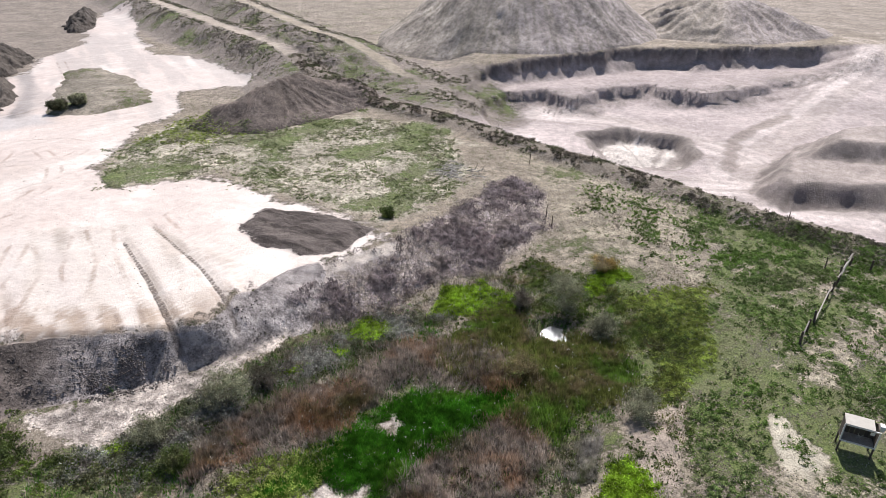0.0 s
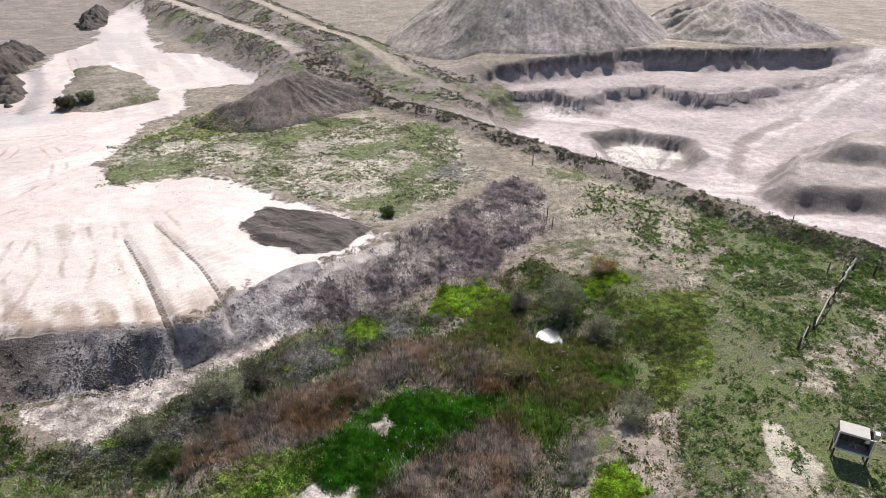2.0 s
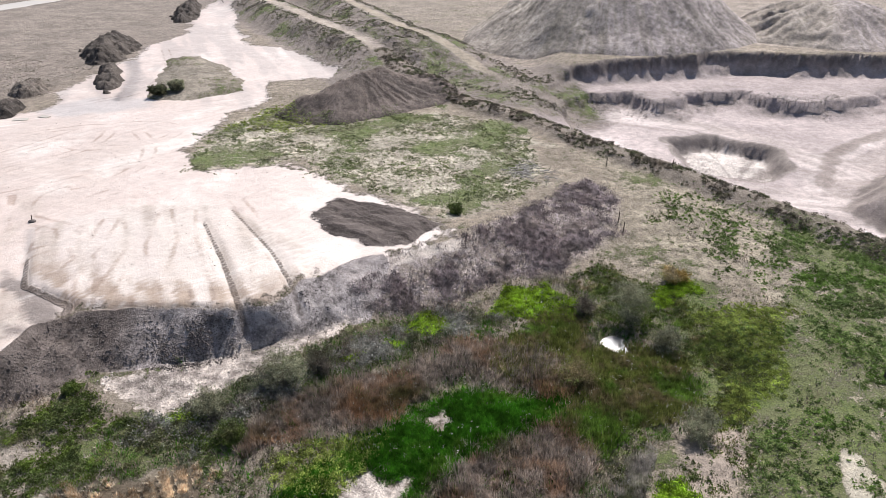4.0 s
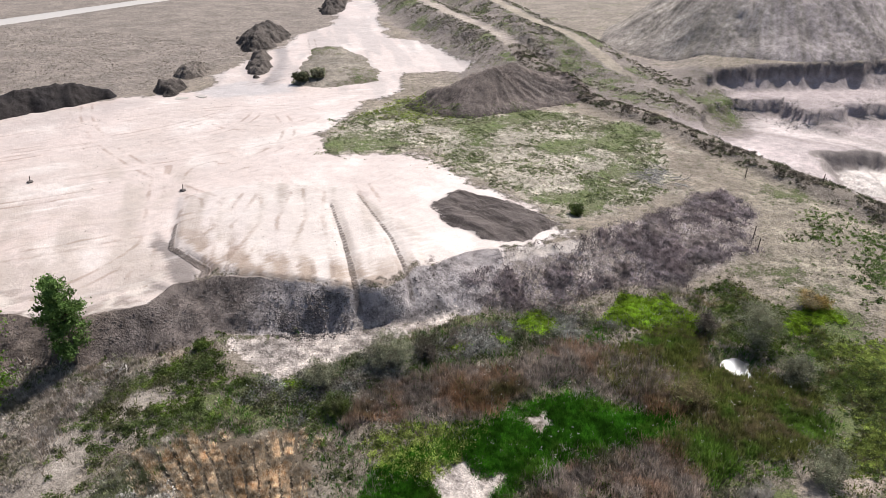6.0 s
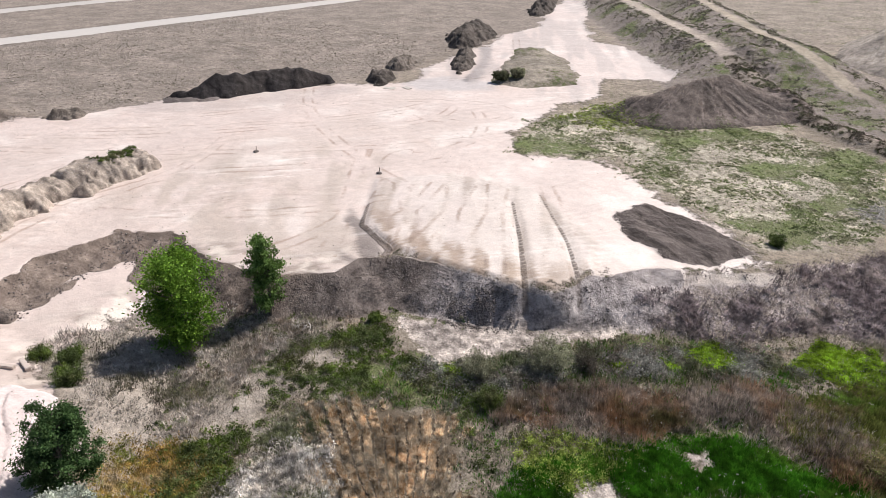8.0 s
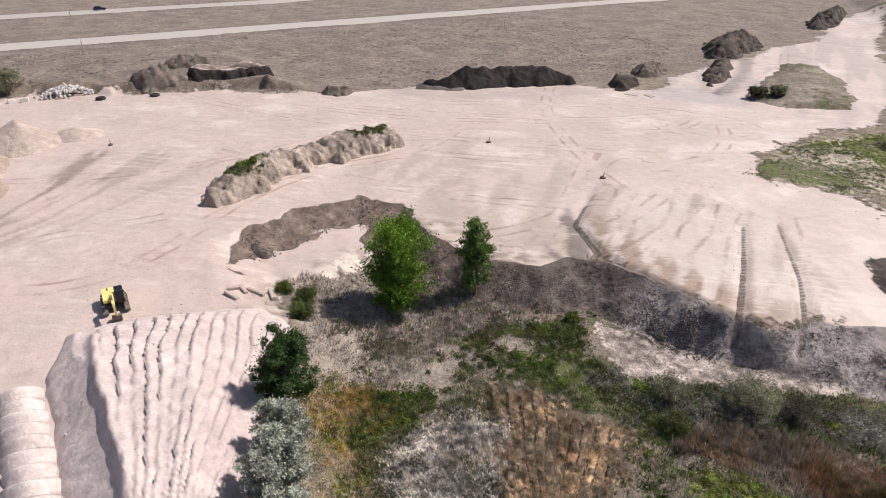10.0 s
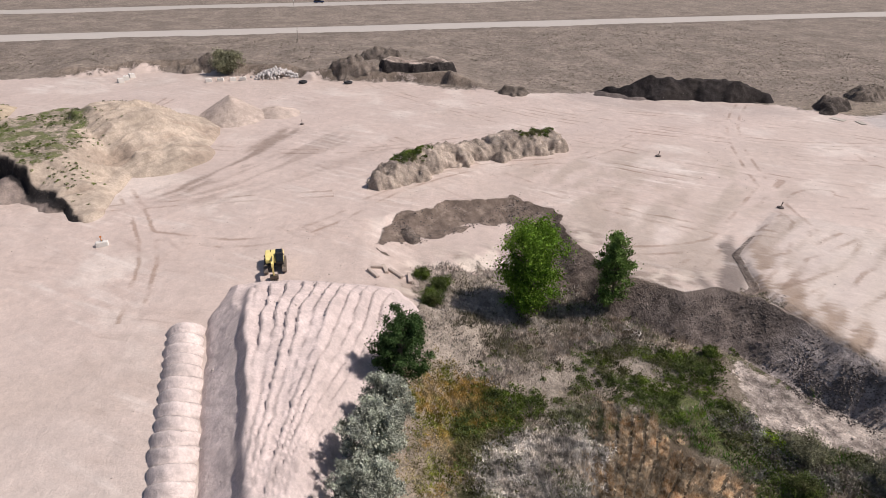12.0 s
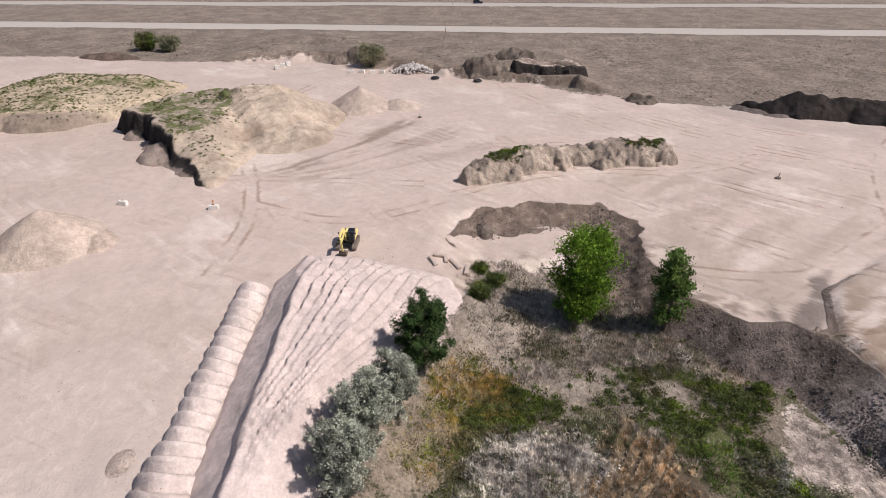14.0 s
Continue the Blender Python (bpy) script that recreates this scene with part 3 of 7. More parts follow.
    g, dry, stone = np.maximum(g * (1 - k), k * (0.44 + 0.40 * w)), dry * (1 - k) + 0.42 * k, stone * (1 - k) + 0.1 * k
    # east pasture
    k = step(10, 22, x + 3 * w) * step(105, 86, y + x * 0.9 - 30 + 4 * w)
    tone = blend(tone, k, (0.34, 0.295, 0.22))
    lush = step(20, 38, x - 0.25 * y + 12) * (0.9 + 0.6 * w)
    g, dry, stone = g * (1 - k) + k * (0.26 + 0.34 * lush + 0.34 * w), dry * (1 - k) + 0.45 * k, stone * (1 - k) + 0.25 * k
    # quarry
    pit, terr, hole, spoil = pit_in(x, y), terrace_in(x, y), inside(HOLE, x, y) + 0.8 * wob, inside(SPOIL, x, y) + 0.8 * wob
    k = step(-1, 0.5, terr)
    tone = blend(tone, k, (0.41, 0.345, 0.33))
    tone = blend(tone, k * step(0.0, 0.6, fbm(x, y, 8, 4, 46)) * 0.5, (0.33, 0.28, 0.255))
    tone = blend(tone, step(2.5, 6, pit) * (0.6 + 0.6 * fbm(x, y, 9, 4, 44)).clip(0, 1), (0.53, 0.45, 0.43))
    for line in QUARRY_ROADS:
        d, at, side = along(line, x, y)
        rut = step(-0.1, 0.35, fbm(d * side + 0.5 * w, at * 7, 2.6, 2, 47))
        tone = blend(tone, step(6.5, 3.5, d + 0.8 * w) * step(0, 1, terr) * 0.9, (0.60, 0.52, 0.49))
        tone = blend(tone, step(8, 5, d) * rut * 0.65 * step(0, 1, terr), (0.38, 0.32, 0.295))
    d, at, side = along([(52.5, 104), (60, 119), (69, 128), (80, 137)], x, y)
    tone = blend(tone, step(1.8, 0.8, d + 0.5 * w2) * 0.7, (0.25, 0.205, 0.18))
    # walls of terrace, pit and hole: darker soil tone, partly painted shade
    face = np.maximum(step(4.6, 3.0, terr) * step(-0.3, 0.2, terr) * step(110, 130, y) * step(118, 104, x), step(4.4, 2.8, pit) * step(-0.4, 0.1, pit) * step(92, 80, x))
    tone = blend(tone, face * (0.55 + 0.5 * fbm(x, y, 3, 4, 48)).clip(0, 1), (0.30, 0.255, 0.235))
    # dark band along the terrace's upper edge
    lip_band = step(1.0, 0.5, terr + 0.3 * w2) * step(-0.6, -0.1, terr) * step(120, 140, y) * step(116, 104, x)
    tone = blend(tone, lip_band * 0.8, (0.13, 0.108, 0.10))
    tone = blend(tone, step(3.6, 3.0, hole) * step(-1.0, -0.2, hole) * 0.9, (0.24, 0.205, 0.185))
    tone = blend(tone, step(2.4, 3.2, hole + w2), (0.64, 0.575, 0.525))
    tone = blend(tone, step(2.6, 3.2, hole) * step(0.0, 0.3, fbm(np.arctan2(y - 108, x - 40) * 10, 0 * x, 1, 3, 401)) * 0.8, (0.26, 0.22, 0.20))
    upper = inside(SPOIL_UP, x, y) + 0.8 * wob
    # bench slopes: grey-brown soil, darkened further in place of shade
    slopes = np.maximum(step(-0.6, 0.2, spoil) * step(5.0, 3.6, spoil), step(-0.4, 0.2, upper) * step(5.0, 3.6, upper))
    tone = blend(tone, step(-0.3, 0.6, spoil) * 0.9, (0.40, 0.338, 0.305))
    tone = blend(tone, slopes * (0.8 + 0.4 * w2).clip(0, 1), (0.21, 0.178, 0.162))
    g, dry, stone = g * (1 - k), dry * (1 - k) + 0.12 * k, stone * (1 - k) + 0.45 * k
    beyond = step(172, 190, y) * step(30, 60, x)
    tone = blend(tone, beyond * step(-0.6, 0.2, w), (0.52, 0.44, 0.375))
    g_far = 1 - beyond
    upland = step(120, 138, y) * step(14, 2, x - 0.1 * (y - 130)) * step(-70, -40, x + 0.5 * (y - 150)) + step(185, 205, y) * step(-40, -20, x)
    tone = blend(tone, np.clip(upland, 0, 1) * 0.8, (0.28, 0.235, 0.20))
    g = np.maximum(g * g_far, g_far * np.clip(upland, 0, 1) * (0.22 + 0.3 * w))
    # tracks and banks beyond
    for line, wide, colour in ((TRACK, 2.2, (0.40, 0.34, 0.28)), (BANK, 1.8, (0.34, 0.29, 0.225))):
        d, at, side = along(line, x, y)
        b = step(19, 13, d + 2 * w)
        tone = blend(tone, b, (0.225, 0.19, 0.175))
        g, dry = np.maximum(g * (1 - b), b * (0.34 + 0.35 * w)), np.maximum(dry * (1 - b), 0.55 * b)
        c = step(wide + 0.5, wide - 0.5, d + 0.3 * w) * step(1.0, 0.9, at)
        tone = blend(tone, c, colour)
        g, dry = g * (1 - c), dry * (1 - c * 0.7)
    d, at, side = along(RIDGE, x, y)
    b = step(4.2, 2.0, d + w)
    tone = blend(tone, b * 0.8, (0.19, 0.16, 0.14))
    g, dry = g * (1 - 0.4 * b), np.maximum(dry, 0.75 * b)
    # the bowl
    slope = step(-0.05, 0.30, d1) * step(-0.5, 0.3, d2)
    mauve = slope * step(-21, -14, x) * step(-1.5, 1.5, inside(MAUVE, x, y) + w)
    tone = blend(tone, mauve, (0.37, 0.315, 0.305))
    g, dry = g * (1 - mauve) + 0.05 * mauve, dry * (1 - mauve) + 0.6 * mauve
    strips = step(4.6, 1.4, d1 + 1.5 * w2) * step(-0.4, 0.1, d1) * step(-20, -16, x) * step(1, -4, x) * step(-0.25, 0.25, fbm((x * 0.75 + y * 0.66) * 0.3, y * 0.75 - x * 0.66, 1.3, 4, 353))
    tone = blend(tone, strips * 0.9, (0.60, 0.525, 0.46))
    g, dry = g * (1 - strips), dry * (1 - strips)
    pale = step(-0.2, 0.8, inside(PALE_SOIL, x, y) + 1.6 * w + 1.6 * w2)
    tone = blend(tone, pale * 0.75, (0.52, 0.47, 0.375))
    g, dry = g * (1 - 0.9 * pale), dry * (1 - 0.8 * pale)
    rim = slope * step(6, 12, x) * step(66, 60, y)
    tone = blend(tone, rim, (0.26, 0.22, 0.165))
    g, dry = np.maximum(g, rim * (0.5 + 0.3 * w)), np.maximum(dry, 0.5 * rim)
    low = step(0.6, -1.0, d2 + 0.5 * w)
    tone = blend(tone, low, (0.235, 0.20, 0.155))
    g, dry, stone = g * (1 - low) + low * (0.45 + 0.35 * w), dry * (1 - low) + 0.6 * low, stone * (1 - low)
    side_w = slope * step(-36, -44, x) * step(30, 26, y)
    tone = blend(tone, side_w, (0.30, 0.255, 0.21))
    brushy = step(-1.5, 1.5, inside([(-56, 17), (-54, 28), (-49, 30.5), (-42, 34), (-38, 37), (-34, 35), (-33, 28), (-36, 17), (-44, 12), (-51, 14.5)], x, y) + 1.5 * w)
    tone = blend(tone, brushy * 0.9, (0.34, 0.295, 0.25))
    g, dry = g * (1 - 0.8 * brushy), dry * (1 - 0.5 * brushy)
    rows = step(-1.6, 1.6, inside(DEAD_ROWS, x, y) + 1.6 * w + w2)
    tone = blend(tone, rows * 0.85, (0.115, 0.087, 0.058))
    g, dry = g * (1 - rows), dry * (1 - rows)
    bare_e = step(-0.8, 0.8, inside(BARE_E, x, y) + 0.8 * w + 0.5 * w2)
    tone = blend(tone, bare_e, (0.34, 0.28, 0.23))
    g, dry = g * (1 - bare_e), dry * (1 - 0.5 * bare_e)
    bleach = step(-1.5, 1.5, inside([(-31, 17), (-31.5, 24), (-30.5, 28), (-28, 29), (-26.5, 24), (-22, 19.5), (-23, 13), (-28, 13.5)], x, y) + 1.5 * w + w2) * (1 - rows)
    tone = blend(tone, bleach * 0.9, (0.55, 0.505, 0.45))
    g, dry = g * (1 - 0.6 * bleach), dry * (1 - 0.95 * bleach)
    raw = np.minimum(np.minimum(d1 - 0.05, d2 + 0.35 + 0.25 * w2), np.minimum(-13 - x + 2.5 * w + 1.5 * w2, (y - 0.1 * x - 33) * 0.7))
    face = np.min([cut, 5.4 - cut + w2, (-58 - (x - 0.6 * np.maximum(y - 24, 0)) + 1.5 * w) * 0.5, (y - 15.5 + 1.5 * w + 0.8 * cut) * 0.4], 0)
    raw = np.minimum(np.maximum(raw, face), 1.5)
    sand = np.max([inside(p, x, y) for p in SAND], 0) + 0.5 * w
    stone = np.maximum(stone, 0.18 * step(-0.5, 0.5, sand))
    crack = np.full(x.shape, -9.0)
    for line, wide in CRACKS:
        d, at, side = along(line, x, y)
        crack = np.maximum(crack, wide * (0.45 + 0.55 * at) - d)
    wheel, m = np.full(x.shape, 50.0), yard_in > -6
    for line in WHEELS:
        d, at, side = along(rounded(line), x[m], y[m])
        wheel[m] = np.minimum(wheel[m], np.where((at <= 0.001) | (at >= 0.999), 50.0, d))
    clip = lambda v: np.clip(v, -6, 6)
    return (("tone", np.clip(tone, 0, 1)), ("yard", np.clip(yard, 0, 1)), ("cover", np.clip(np.stack([g, dry, stone], -1), 0, 1)),
            ("edge_a", np.stack([clip(yard_in), clip(raw), clip(inside(SMEAR, x, y) + 0.9 * wob)], -1)), ("edge_b", np.stack([clip(sand), clip(crack), wheel], -1)))


PALE_SOIL = [(22.5, 31), (25.4, 36.6), (27, 34.6), (28.8, 33), (28.6, 30.6), (25, 30)]
DULL_YARD = [(-80, 36), (-66, 35), (-46, 36), (-45, 47), (-55, 62), (-64, 70), (-78, 66), (-86, 50)]
BARE_E = [(15.8, 44), (18.3, 40.6), (20.6, 40.1), (19.2, 35.8), (17.4, 30.8), (14.7, 29), (12.2, 29), (12.4, 32.8), (15.3, 34.9)]
MAUVE = [(-15, 54.5), (-9, 54.5), (-3.9, 59), (7.6, 66), (14.4, 74), (16, 84), (12, 88), (8, 83.5), (2.7, 75.4), (-4, 68), (-8.4, 63.6), (-13, 59.5)]
DEAD_ROWS = [(-30.2, 25.6), (-28.8, 28.4), (-25.2, 30.2), (-21.2, 31.6), (-18.2, 28.4), (-16.4, 24.4), (-19, 19.5), (-21.4, 19.8), (-25.4, 22)]
GX, GY = spaced(-3000, 3000, -128, 42, 0.42, 1.035, 114), spaced(-800, 3000, -46, 98, 0.42, 1.045, 190)
MX, MY = np.meshgrid(GX, GY)
MZ = height(MX, MY)
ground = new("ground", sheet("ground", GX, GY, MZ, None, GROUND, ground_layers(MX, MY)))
tagged(ground, "pale graded earth, weedy pasture and sunken marsh floor", "ground", kind="structure")

# ---- heaps and hills of earth ----
def heap(name, label, category, box, d, rise, paint, smooth_skirt=0.25, mat=None):
    """A body of loose earth on the ground. rise(x, y): metres above the ground; paint(x, y, h): soil colour and cover."""
    gx, gy = np.arange(box[0], box[2] + d, d), np.arange(box[1], box[3] + d, d)
    X, Y = np.meshgrid(gx, gy)
    h = rise(X, Y)
    z = height(X, Y) + h - smooth_skirt * step(0.5, -0.1, h)
    tone, cover = paint(X, Y, h)
    tone, cover = np.broadcast_to(tone, X.shape + (3,)), np.broadcast_to(cover, X.shape + (3,))
    ob = new(name, sheet(name, gx, gy, z, h > -0.12, mat or EARTH, (("tone", np.clip(tone, 0, 1)), ("cover", np.clip(cover, 0, 1)))))
    HEAPS.append((box, rise))
    return tagged(ob, label, category)


HEAPS = []


def surface(x, y):
    """The ground or the heap that stands on it."""
    z = height(x, y)
    top = np.zeros(np.shape(x))
    for (x0, y0, x1, y1), rise in HEAPS:
        m = (x > x0) & (x < x1) & (y > y0) & (y < y1)
        if m.any():
            top[m] = np.maximum(top[m], rise(x[m], y[m]))
    return z + top


def soil(colour, alt, amount=0.5, g=0.0, dry=0.0, stone=0.2, size=6, seed=60):
    def paint(x, y, h):
        w = fbm(x, y, size, 4, seed)
        tone = blend(np.zeros(x.shape + (3,)) + np.array(colour), amount * step(-0.2, 0.6, w), alt)
        return tone, np.stack([np.full(x.shape, g) * (1 + 0.8 * w), np.full(x.shape, dry) * (1 + 0.5 * w), np.full(x.shape, stone)], -1)
    return paint


def box_of(poly, pad=1.5):
    return (min(p[0] for p in poly) - pad, min(p[1] for p in poly) - pad, max(p[0] for p in poly) + pad, max(p[1] for p in poly) + pad)


def mound(name, label, poly, top, slope, paint, d=0.4, wob=0.6, size=4.0, lumps=0.0, seed=1, category="heap", dip=None, sharp=False, mat=None):
    """A heap with sides of that slope up to a rounded top."""
    def rise(x, y):
        k = inside(poly, x, y) + wob * fbm(x, y, size, 4, seed)
        h = np.clip(k, -2, None) * slope if sharp else top * np.tanh(np.clip(k, -2, None) * slope / top)
        if lumps:
            h = h + lumps * fbm(x, y, 1.7, 4, seed + 5) * step(0, 1.2, k)
        return h if dip is None else h + dip(x, y, k)
    return heap(name, label, category, box_of(poly), d, rise, paint, mat=mat)


def ring_of(cx, cy, rx, ry, turn=0.0, n=14):
    c, s = math.cos(radians(turn)), math.sin(radians(turn))
    return [(cx + rx * math.cos(a) * c - ry * math.sin(a) * s, cy + rx * math.cos(a) * s + ry * math.sin(a) * c) for a in (2 * math.pi * k / n for k in range(n))]


# the long pink gravel pile, its top furrowed by tipped loads
PILE = [(-54.6, -5.0), (-48.8, -7.0), (-34, -6.6), (-21, -6.0), (-10, -6.0), (-10, 0), (-17, 1.8), (-24, 4.4), (-31, 6.8), (-38, 9.4), (-45, 13.2), (-50.0, 12.0), (-52.0, 8), (-54.6, 1)]


def pile_rise(x, y):
    k = inside(PILE, x, y) + 0.25 * fbm(x, y, 3, 3, 71)
    roof = 2.6 - 1.7 * step(-43, -53, x) + 0.02 * (y + 3)
    h = np.minimum(np.clip(k, -0.4, None) * (0.66 - 0.28 * step(-1, 5, y)), roof + 0.0 * x)
    onto = step(1.6, 3.2, k) * step(-3.4, -1.8, y) * step(-16, -27, x)
    fan = np.clip(1 - 0.034 * (x + 46), 0.32, 1.3)
    u = (y + 0.14 * (x + 46)) / fan + 0.30 * fbm(x, y, 6, 2, 72) + 0.14 * fbm(x, y, 1.6, 2, 73)
    f = u / 1.25
    row = np.floor(f)
    f = f - row
    strength = 0.35 + 0.75 * step(0.15, 0.6, lattice(x / 6.5 + row * 7.7, row * 1.0, 74))
    saw = step(0.0, 0.10, f) * (1 - f) ** 1.1
    v = x / 2.6 + 0.37 * row + 0.3 * fbm(x, y, 3, 2, 75)
    v = v - np.floor(v)
    h = h + onto * (0.50 * np.clip(fan, 0.75, 1) * strength * saw + 0.16 * step(0, 0.12, v) * (1 - v))
    lip = step(0.9, 0.0, np.abs(y + 2.7 - 0.35 * fbm(x, y, 5, 2, 76) - 0.012 * (x + 35))) * step(2, 4, k)
    return h + 0.55 * lip + 0.035 * fbm(x, y, 0.9, 3, 77)


heap("stockpile", "long pink gravel stockpile with furrowed top beside the marsh", "stockpile", box_of(PILE, 1), 0.17, pile_rise,
     soil((0.58, 0.495, 0.47), (0.53, 0.45, 0.425), 0.6, stone=0.04), mat=GRAVEL)

# scalloped row of small tipped loads along its foot
ROW_A, ROW_B = (-47.6, -8.7), (-19.5, -7.5)


def row_at(x, y):
    """Metres along and across the row, the place within a load (0 behind it, 1 before it) and the load's number."""
    dx, dy = ROW_B[0] - ROW_A[0], ROW_B[1] - ROW_A[1]
    ln = math.hypot(dx, dy)
    u, v = ((x - ROW_A[0]) * dx + (y - ROW_A[1]) * dy) / ln, (-(x - ROW_A[0]) * dy + (y - ROW_A[1]) * dx) / ln
    q = u / 1.6 + 0.10 * fbm(x, y, 4, 1, 81) + 0.17 * v * v - 0.10 * v
    return u, v, q - np.floor(q), np.floor(q), ln


def row_rise(x, y):
    u, v, f, load, ln = row_at(x, y)
    wide = 1.75 + 0.25 * lattice(load, 0 * load, 82) + 0.45 * step(20, 25, u)
    dome = 1 - (v / wide) ** 2
    load_top = step(0.0, 0.34, f) * (1 - 0.75 * step(0.42, 1.0, f))
    h = (1.35 + 0.4 * step(20, 25, u)) * dome * (0.42 + 0.58 * load_top) * step(-0.8, 0.4, u) * step(ln + 0.5, ln - 1, u)
    return np.where(dome > 0, h, -0.3) + 0.02 * fbm(x, y, 0.6, 2, 83) - 0.05


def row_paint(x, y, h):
    """Shade painted into the colour: each load is darker at its back, pale down its front."""
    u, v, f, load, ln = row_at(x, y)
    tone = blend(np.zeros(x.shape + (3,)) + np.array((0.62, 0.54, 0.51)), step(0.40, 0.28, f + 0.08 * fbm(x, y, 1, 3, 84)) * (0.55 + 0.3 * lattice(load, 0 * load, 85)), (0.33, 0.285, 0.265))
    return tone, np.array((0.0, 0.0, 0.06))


def windrow():
    """The row as single tipped loads, each a body of its own."""
    gx, gy = np.arange(-49, -18, 0.14), np.arange(-11.5, -5, 0.14)
    x, y = np.meshgrid(gx, gy)
    h, load = row_rise(x, y), row_at(x, y)[3]
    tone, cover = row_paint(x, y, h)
    z = height(x, y) + h - 0.25 * step(0.5, -0.1, h)
    root = new("gravel_windrow")
    root.location = (ROW_A[0], ROW_A[1], 0)
    tagged(root, "scalloped windrow of pale gravel loads along the stockpile", "gravel pile")
    for k in np.unique(load[h > -0.1]):
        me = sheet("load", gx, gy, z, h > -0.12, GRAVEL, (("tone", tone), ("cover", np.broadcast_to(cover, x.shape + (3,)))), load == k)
        ob = new("load", me)
        ob.parent, ob.location = root, (-ROW_A[0], -ROW_A[1], 0)
    HEAPS.append(((-49, -11.5, -18, -5), row_rise))


windrow()
mound("sand_heap", "low rounded heap of pale sand on the yard", ring_of(-24.0, -11.4, 1.8, 1.4), 0.35, 0.35, soil((0.54, 0.45, 0.40), PINK, stone=0.05), 0.2, 0.2)

# dark mound on the meadow
DARK_MOUND = [(-44, 112), (-38, 108.5), (-30, 108.5), (-22, 116), (-12.5, 127), (-10, 134), (-18, 142), (-30, 142), (-38, 132), (-41, 122)]


def dark_rise(x, y):
    k = inside(DARK_MOUND, x, y) + 0.8 * fbm(x, y, 6, 4, 91)
    cap = 9.2 * np.exp(-np.sqrt((((x + 29.5) * 0.8 + (y - 125) * 0.6) / 9.0) ** 2 + (((x + 29.5) * -0.6 + (y - 125) * 0.8) / 11.5) ** 2 + 0.03))
    h = np.minimum(np.clip(k, -1, None) * 0.62, 1.4 + cap)
    nose = 1.7 * np.exp(-((x + 40) / 2.6) ** 2 - ((y - 117) / 3.2) ** 2)
    rill = 0.8 * np.abs(fbm(np.arctan2(y - 125, x + 29.5) * 9, 0.04 * k, 1.0, 3, 92)) * step(1, 4, k)
    return np.where(k < 0, k * 0.5, h + nose * step(0, 1.5, k) - rill)


heap("dirt_mound", "dark brown rilled dirt mound beside the green meadow", "heap", box_of(DARK_MOUND), 0.35, dark_rise, soil((0.175, 0.14, 0.122), (0.10, 0.082, 0.073), 0.6, g=0.02, dry=0.2, stone=0.2, size=3))

# the great cone of gravel over the quarry face
def cone_rise(cx, cy, r, top, round_, rill, seed, squash=1.0, count=48):
    def rise(x, y):
        dx, dy = x - cx, (y - cy) * squash
        d = np.sqrt(dx * dx + dy * dy)
        a = np.arctan2(dy, dx)
        line = fbm(a * count, d * 0.05, 1.0, 4, seed)
        k = r - d + 1.5 * fbm(x, y, 14, 3, seed + 1)
        h = top * np.tanh(np.clip(k, -3, None) * (top / r) * round_ / top) / np.tanh(round_)
        return h - rill * np.abs(line) * step(0, 8, k) * step(r, r * 0.4, k)
    return rise


def streaked(base, alt, seed, cx, cy, g=0.15, dry=0.25):
    def paint(x, y, h):
        a = np.arctan2(y - cy, x - cx)
        line = fbm(a * 56, np.sqrt((x - cx) ** 2 + (y - cy) ** 2) * 0.05, 1.0, 4, seed)
        w = fbm(x, y, 12, 4, seed + 2)
        tone = blend(np.zeros(x.shape + (3,)) + np.array(base), 0.7 * step(-0.2, 0.5, line), alt)
        side = step(0.2, -0.6, np.cos(a - 2.6))
        tone = blend(tone, 0.55 * step(0.25, 0.85, np.cos(a + 2.75)), (0.36, 0.315, 0.25))
        return tone, np.stack([g * (0.7 + line + 0.5 * w), dry * (0.8 + line), np.full(x.shape, 0.35)], -1)
    return paint


heap("gravel_hill", "huge grey cone of gravel with grassy streaks above the quarry", "hill", (-24, 160, 80, 264), 0.8, cone_rise(27, 212, 45, 31, 0.35, 0.8, 101), streaked((0.39, 0.335, 0.318), (0.22, 0.195, 0.165), 103, 27, 212))
heap("gravel_hill", "low rounded grey gravel hill with gullies above the quarry", "hill", (54, 172, 130, 250), 0.7, cone_rise(92, 211, 33, 11, 1.1, 3.4, 111, 1.1, 3.2), streaked((0.39, 0.335, 0.318), (0.28, 0.24, 0.21), 113, 92, 211, 0.08))

# spoil ridge on the yard, weeds on its crest
BERM = [(-77.5, 12.5), (-75.8, 17), (-79, 22), (-83.5, 27.5), (-84, 35), (-86, 46), (-90, 49), (-94.5, 47), (-94, 39), (-90, 30), (-88, 22), (-84, 14)]
mound("spoil_ridge", "weathered grey spoil ridge with weeds on its crest", BERM, 2.9, 1.25, soil((0.43, 0.36, 0.30), (0.25, 0.205, 0.17), 0.7, g=0.0, dry=0.10, stone=0.12, size=2.5), 0.22, 1.9, 3.0, 0.45, 121)
# long black heap by the pasture
LONG = [(-122, 71), (-117.5, 77), (-115.5, 84), (-113.5, 90), (-110, 96), (-105.5, 101)]


def long_rise(x, y):
    d, at, side = along(LONG, x, y)
    crest = np.interp(at, [0, 0.12, 0.3, 0.42, 0.62, 0.85, 1.0], [0.7, 1.6, 3.9, 3.5, 4.1, 3.4, 1.2])
    d = d + 0.7 * fbm(x, y, 4, 3, 131)
    return np.clip(crest + 0.55 * fbm(x, y, 2.4, 3, 132) - np.maximum(d - 0.4, 0) * 0.80, -0.4, None)


